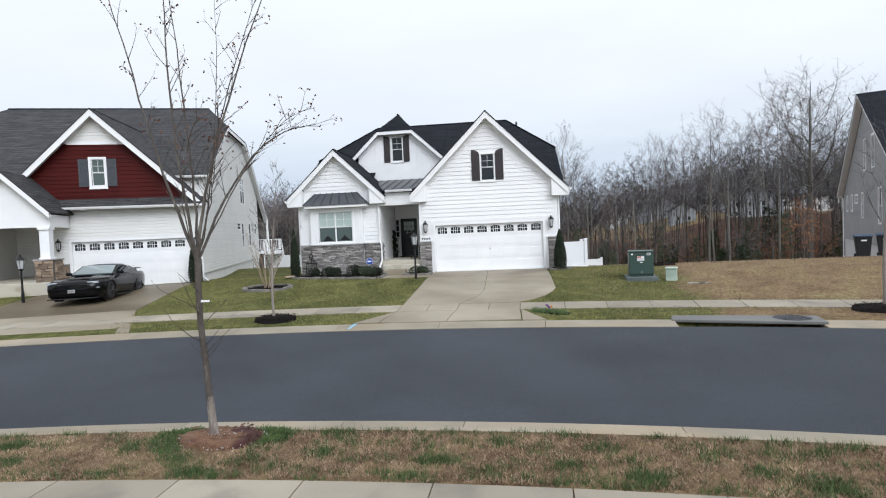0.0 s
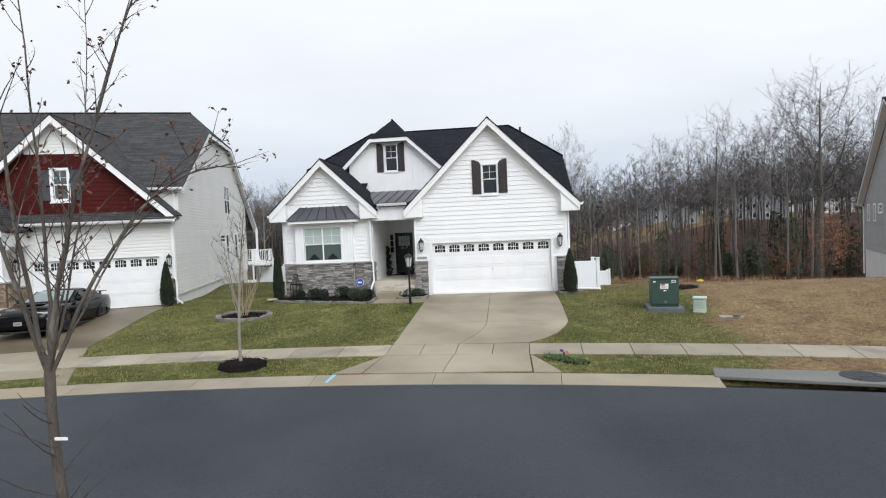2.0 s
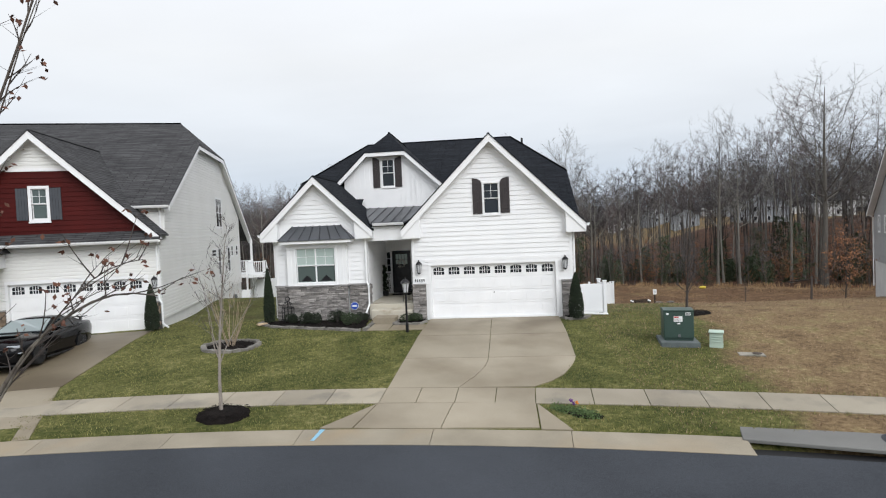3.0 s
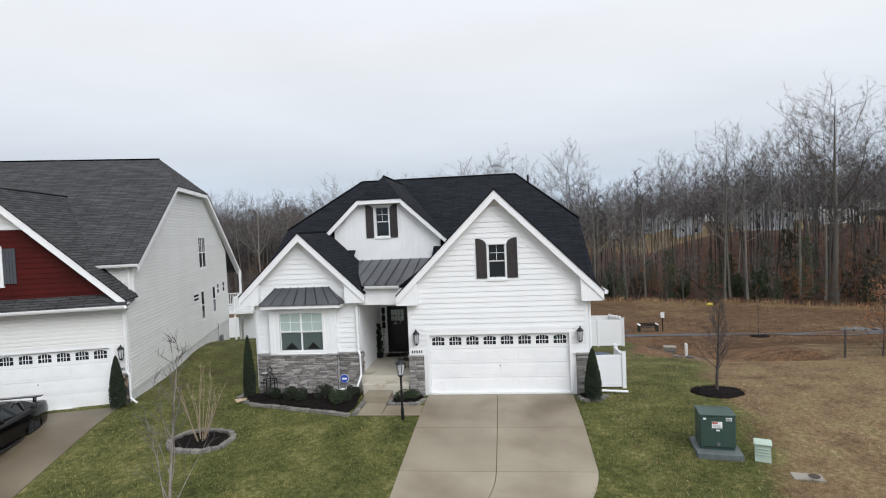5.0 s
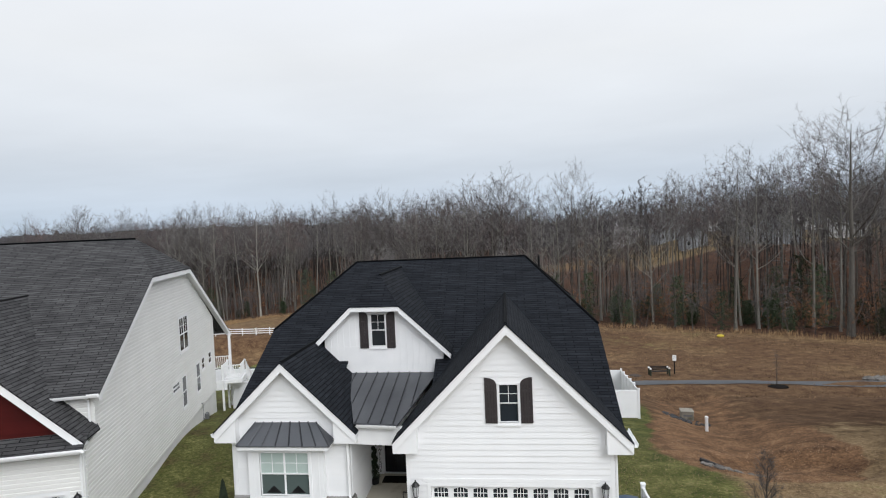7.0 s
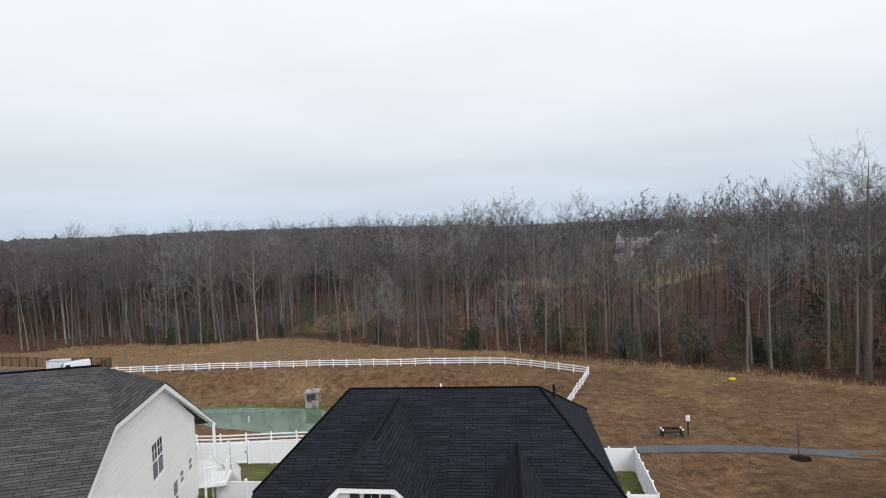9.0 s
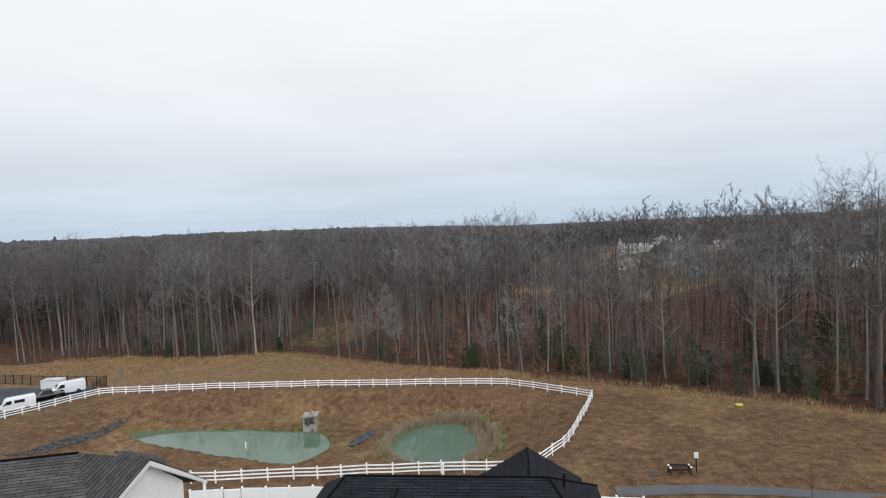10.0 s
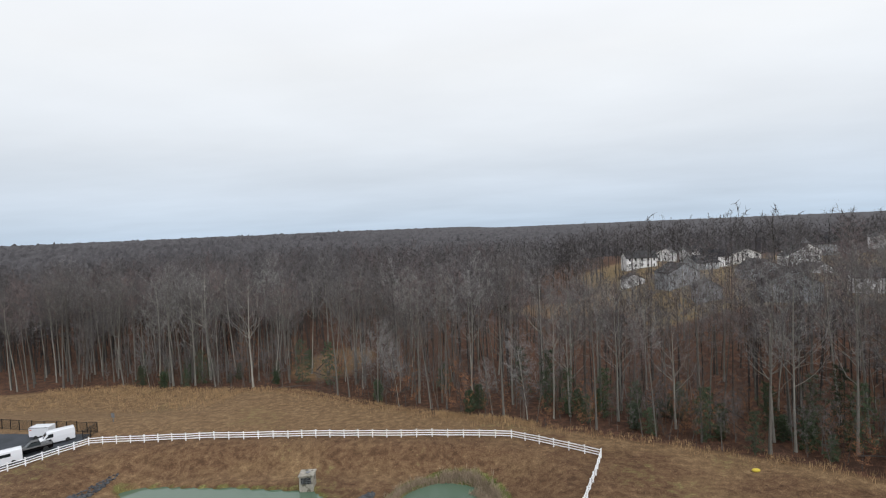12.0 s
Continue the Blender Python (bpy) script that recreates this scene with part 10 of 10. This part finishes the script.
def clear_of(p):
    """Keeps the spots that lie on grass: off the drives, walks, beds and pads."""
    x, y = p[:, 0], p[:, 1]
    d = np.hypot(x - CX, y - CY)
    keep = ((d > 53.0) | ((d > 50.67) & (d < 51.95)))
    keep &= ~((x > -0.12 - 0.14 * np.clip(-8.8 - y, 0, 2) * 5) & (x < np.interp(y, [-10.2, -8.8, -7.7, -7.0, -5.15, 0], [4.3, 3.6, 3.65, 4.25, 5.0, 5.1])) & (y < 0.1))
    keep &= ~((x > -6.98) & (x < 6.1) & (y > np.interp(x, [-7, -6.2, -4.8, -3.4, -2.3, -2.2, 5.1, 5.2], [-0.5, -0.9, -1.2, -1.5, -1.72, -1.72, -1.72, -0.65])))
    inv = NB.inverted()
    u = inv[0][0] * x + inv[0][1] * y + inv[0][3]
    v = inv[1][0] * x + inv[1][1] * y + inv[1][3]
    keep &= ~((u < -0.2) & (u > -6.2)) & ~((u < 0.1) & (v > -0.1)) & ~((u < -0.3) & (v < -6) & (u > -7.5))
    for cx, cy, r in ((-6.38, -3.5, 1.0), (-3.55, -9.45, 0.62), (9.85, 0.5, 0.85), (12.6, -10.05, 0.9), (8.1, -3.9, 0.72), (9.05, -4.45, 0.2), (9.66, -5.30, 0.32)):
        keep &= (x - cx) ** 2 + ((y - cy) * 1.15) ** 2 > r * r
    t = np.arctan2(x - CX, y - CY) * 50
    keep &= ~((t > 6.1) & (t < 9.5) & (d < 51.0))
    return p[keep]


g_ = np.random.default_rng(3)
front = np.stack([g_.uniform(-21, 8.5, 52000), g_.uniform(-10.2, 1.5, 52000)], 1)
blades("grass", "short olive winter lawn", clear_of(front), 0.07, 0.008, M_GRASS, 61, 0.9, 2, 0.03)
lot = np.stack([6 + 20 * g_.random(30000) ** 1.2, g_.uniform(-10.2, 14, 30000)], 1)
blades("dry_grass", "thin straw-coloured grass on the open lot", clear_of(lot), 0.07, 0.008, M_STRAW, 62, 1.0, 1, 0.03)
side = np.stack([g_.uniform(5.7, 13, 12000), g_.uniform(-8, 19, 12000)], 1)
side = side[g_.random(12000) > np.clip((side[:, 0] - 6) / 4.5, 0, 1)]
blades("grass", "olive grass beside the house", clear_of(side), 0.06, 0.007, M_GRASS, 63, 0.9, 2, 0.04)
# the verge nearest the street's far side: matted straw with green tufts
verge = arc_spots(64, 34000, 41.72, 43.04, -13, 13)
verge = verge[(verge[:, 0] + 0.45) ** 2 / 0.30 + (verge[:, 1] + 17.85) ** 2 / 0.13 > 1]
blades("dry_grass", "matted straw-brown grass of the verge", verge, 0.05, 0.0042, M_STRAW, 65, 1.9, 3, 0.02)


def tufts():
    g = np.random.default_rng(66)
    out = []
    for cx, cy in arc_spots(67, 130, 41.75, 43.0, -11, 11):
        out.append(np.stack([g.normal(cx, 0.10, 16), g.normal(cy, 0.07, 16)], 1))
    for cx, cy in arc_spots(68, 46, 41.70, 41.86, -12, 12):
        out.append(np.stack([g.normal(cx, 0.14, 14), g.normal(cy, 0.03, 14)], 1))
    for cx, cy in arc_spots(69, 40, 42.9, 43.06, -12, 12):
        out.append(np.stack([g.normal(cx, 0.12, 12), g.normal(cy, 0.03, 12)], 1))
    for cx, cy in arc_spots(70, 28, 41.8, 42.95, -11, 11):
        out.append(np.stack([g.normal(cx, 0.11, 60), g.normal(cy, 0.08, 60)], 1))
    p = np.concatenate(out)
    d = np.hypot(p[:, 0] - CX, p[:, 1] - CY)
    return p[(d > 41.68) & (d < 43.07)]


blades("grass_tufts", "green grass tufts among the straw of the verge", tufts(), 0.085, 0.0045, M_WEED, 70, 1.0, 6, 0.02)


def weed_ring():
    g = np.random.default_rng(71)
    a = np.concatenate([g.uniform(-0.2, 1.7, 420), g.uniform(1.7, 2.7, 160), g.uniform(2.7, 4.2, 120)])
    w = g.uniform(0.95, 1.5, len(a))
    return np.stack([-0.45 + 0.60 * w * np.cos(a), -17.85 + 0.40 * w * np.sin(a)], 1)


blades("weeds", "low green weeds round the street tree", weed_ring(), 0.07, 0.011, M_WEED, 72, 1.2, 6, 0.03)
# ragged grass where lawns meet slabs
rim = np.concatenate([arc_spots(73, 2600, 52.99, 53.1, -34, 40), arc_spots(74, 2200, 51.85, 51.97, -34, 40), arc_spots(75, 2000, 50.66, 50.78, -34, 40)])
blades("grass", "longer grass along the footpath slabs", clear_of(rim), 0.085, 0.006, M_GRASS, 76, 0.8, 2, 0.03)


# litter and pebbles on the bare soil
def soil_bits():
    rng = random.Random(77)
    vs, fs = [], []
    for _ in range(150):
        a, w = rng.uniform(0, 6.28), rng.random() ** 0.5 * 1.1
        x, y = -0.45 + 0.55 * w * math.cos(a), -17.85 + 0.36 * w * math.sin(a)
        z = float(ground_z(x, y)) + 0.07 * max(0, 1.1 - w) + 0.03
        s = rng.uniform(0.005, 0.014)
        b = len(vs)
        vs += [(x - s, y, z), (x, y - s, z), (x + s, y, z), (x, y + s, z), (x, y, z + s), (x, y, z - s)]
        fs += [tuple(b + k for k in f) for f in ((0, 1, 4), (1, 2, 4), (2, 3, 4), (3, 0, 4), (1, 0, 5), (2, 1, 5), (3, 2, 5), (0, 3, 5))]
    tagged(raw("pebbles", vs, fs, M_CAP), "pale pebbles on the bare soil", "pebbles", kind="stuff")


soil_bits()


# pansies in the verge corner beside the apron
def pansies():
    x, y = 4.35, -9.2
    t = thing("flower_patch", "dark low green plants in mulch with purple and orange pansies", "flowers", m=pose(x, y, float(ground_z(x, y))))
    rng = random.Random(78)
    lf = Tubes()
    for _ in range(1500):
        u = rng.uniform(-1, 1)
        lf.leaf(rng, Vector((0.38 * u + rng.gauss(0, 0.08), -0.28 * u + rng.gauss(0.02, 0.11), abs(rng.gauss(0.03, 0.035)))), 0.024)
    raw("leaves", lf.v, lf.f, M_WEED, t)
    bm = bmesh.new()
    ring = [(0.55 * math.cos(a) * (1 + 0.12 * math.sin(3 * a)), 0.20 * math.sin(a) * (1 + 0.15 * math.cos(5 * a))) for a in [math.pi * i / 12 for i in range(24)]]
    prism(bm, [(0.8 * u + 0.6 * v + 0.08, -0.58 * u + 0.8 * v, -0.05) for u, v in ring], (0, 0, 0.075))
    part("mulch", bm, M_MULCH, t, "dark mulch")
    for mat, c in ((M_PURPLE, (-0.02, 0.34, 0.16)), (M_PURPLE, (0.03, 0.30, 0.10)), (M_ORANGE, (0.10, 0.29, 0.12))):
        f = Tubes()
        for j in range(14):
            f.leaf(rng, Vector(c) + Vector((rng.uniform(-1, 1), rng.uniform(-1, 1), rng.uniform(-1, 1))) * 0.028, 0.030)
        raw("blossom", f.v, f.f, mat, t)


M_PURPLE = material("purple_petals", (0.06, 0.015, 0.10), (0.12, 0.03, 0.18), 0.7, 9, 40, bump=0)
M_ORANGE = material("orange_petals", (0.55, 0.16, 0.02), (0.70, 0.26, 0.04), 0.7, 9, 40, bump=0)
pansies()


# rough tufts over the field and the basin's banks
def field_tufts(seed, n):
    g = np.random.default_rng(seed)
    p = np.stack([g.uniform(-75, 62, n), 31 + 52 * g.random(n) ** 0.9], 1)
    x, y = p[:, 0], p[:, 1]
    keep = (y < wood_edge(x) + 1) & (pond_west(x, y) > 1.3) & (pond_east(x, y) > 1.3) & (np.abs(y - np.interp(x, [11, 14.3, 20, 25, 30, 34, 40, 50, 70, 90], [38.2, 38.4, 39.1, 38.7, 38.0, 37.2, 35.6, 32, 24, 15])) > 1.0)
    keep &= (x > -70) & ((np.hypot(x - 18.7, y - 43.3) > 1.4)) & (wob(x, y, 0.23, 9) + g.normal(0, 0.35, n) > -0.15)
    return p[keep]


M_FIELDTUFT = material("brown_field_tufts", (0.055, 0.033, 0.02), (0.19, 0.125, 0.072), 0.95, 0.25, 6, 0.5, 0, island=0.5, coords="World")
blades("field_grass", "rough brown tufts over the field", field_tufts(81, 42000), 0.20, 0.020, M_FIELDTUFT, 82, 0.9, 2, 0.12)
blades("field_grass", "straw-coloured tufts over the field", field_tufts(83, 12000), 0.26, 0.018, M_TALLGRASS, 84, 0.9, 1, 0.15)


# ---- the house fronts stand a little further from the street ----
def set_back(root, shift):
    """Moves a thing's vertices, or its pieces that carry a place of their own, by shift(x, y) in the thing's frame."""
    for ob in root.children_recursive:
        if ob.type != "MESH":
            continue
        m = ob.matrix_basis
        if m == Matrix.Identity(4) and ob.data.users == 1:
            n = len(ob.data.vertices)
            co = np.empty(n * 3)
            ob.data.vertices.foreach_get("co", co)
            co = co.reshape(-1, 3)
            dx, dy = shift(co[:, 0], co[:, 1])
            co[:, 0] += dx
            co[:, 1] += dy
            ob.data.vertices.foreach_set("co", co.ravel())
            ob.data.update()
        elif m != Matrix.Identity(4) and (ob.parent is root or ob.parent.matrix_basis == Matrix.Identity(4)):
            dx, dy = shift(np.array([m.translation.x]), np.array([m.translation.y]))
            ob.location = Vector((m.translation.x + float(dx[0]), m.translation.y + float(dy[0]), m.translation.z))


def white_front(x, y):
    depth = np.interp(y, [-2.0, -0.25, 1.1, 3.6, 5.0, 10.0], [0, 1, 1, 0.35, 0.25, 0])
    return 0.0 * x, depth * np.interp(x, [-2.5, -1.0], [0.56, 0.40])


def cream_front(x, y):
    depth = np.interp(y, [-2.6, -0.5, 1.0, 7.0], [0, 1, 1, 0]) * (x > -10.5)
    return -0.22 * depth * np.interp(x, [-0.5, -0.15], [1, 0]), 0.42 * depth


for _root in [ob for ob in bpy.data.objects if ob.parent is None and ob.type == "EMPTY"]:
    _x, _y = _root.location.x, _root.location.y
    if _root is neighbour:
        set_back(_root, cream_front)
    elif _root is house or (abs(_x) + abs(_y) < 1e-6 and _root.name.split(".")[0] in ("porch", "mulch_bed", "edging", "driveway", "pavement")):
        set_back(_root, lambda x, y: (0.0 * x, np.where((x > -7.3) & (x < 6.3), white_front(x, y)[1], 0.0)))
    elif abs(_x) + abs(_y) > 1e-6 and -7.0 < _x < 5.9 and -1.9 < _y < 5.0 and not _root.name.startswith(("arborvitae", "lamp_post", "privacy")):
        _root.location.y += float(white_front(_x, _y)[1])
    elif _root.name.startswith(("wall_lantern", "number_plate", "house_number")) and _x < -10:
        _p = NB.inverted() @ _root.location
        _dx, _dy = cream_front(_p.x, _p.y)
        _root.location = NB @ Vector((_p.x + float(_dx), _p.y + float(_dy), _p.z))
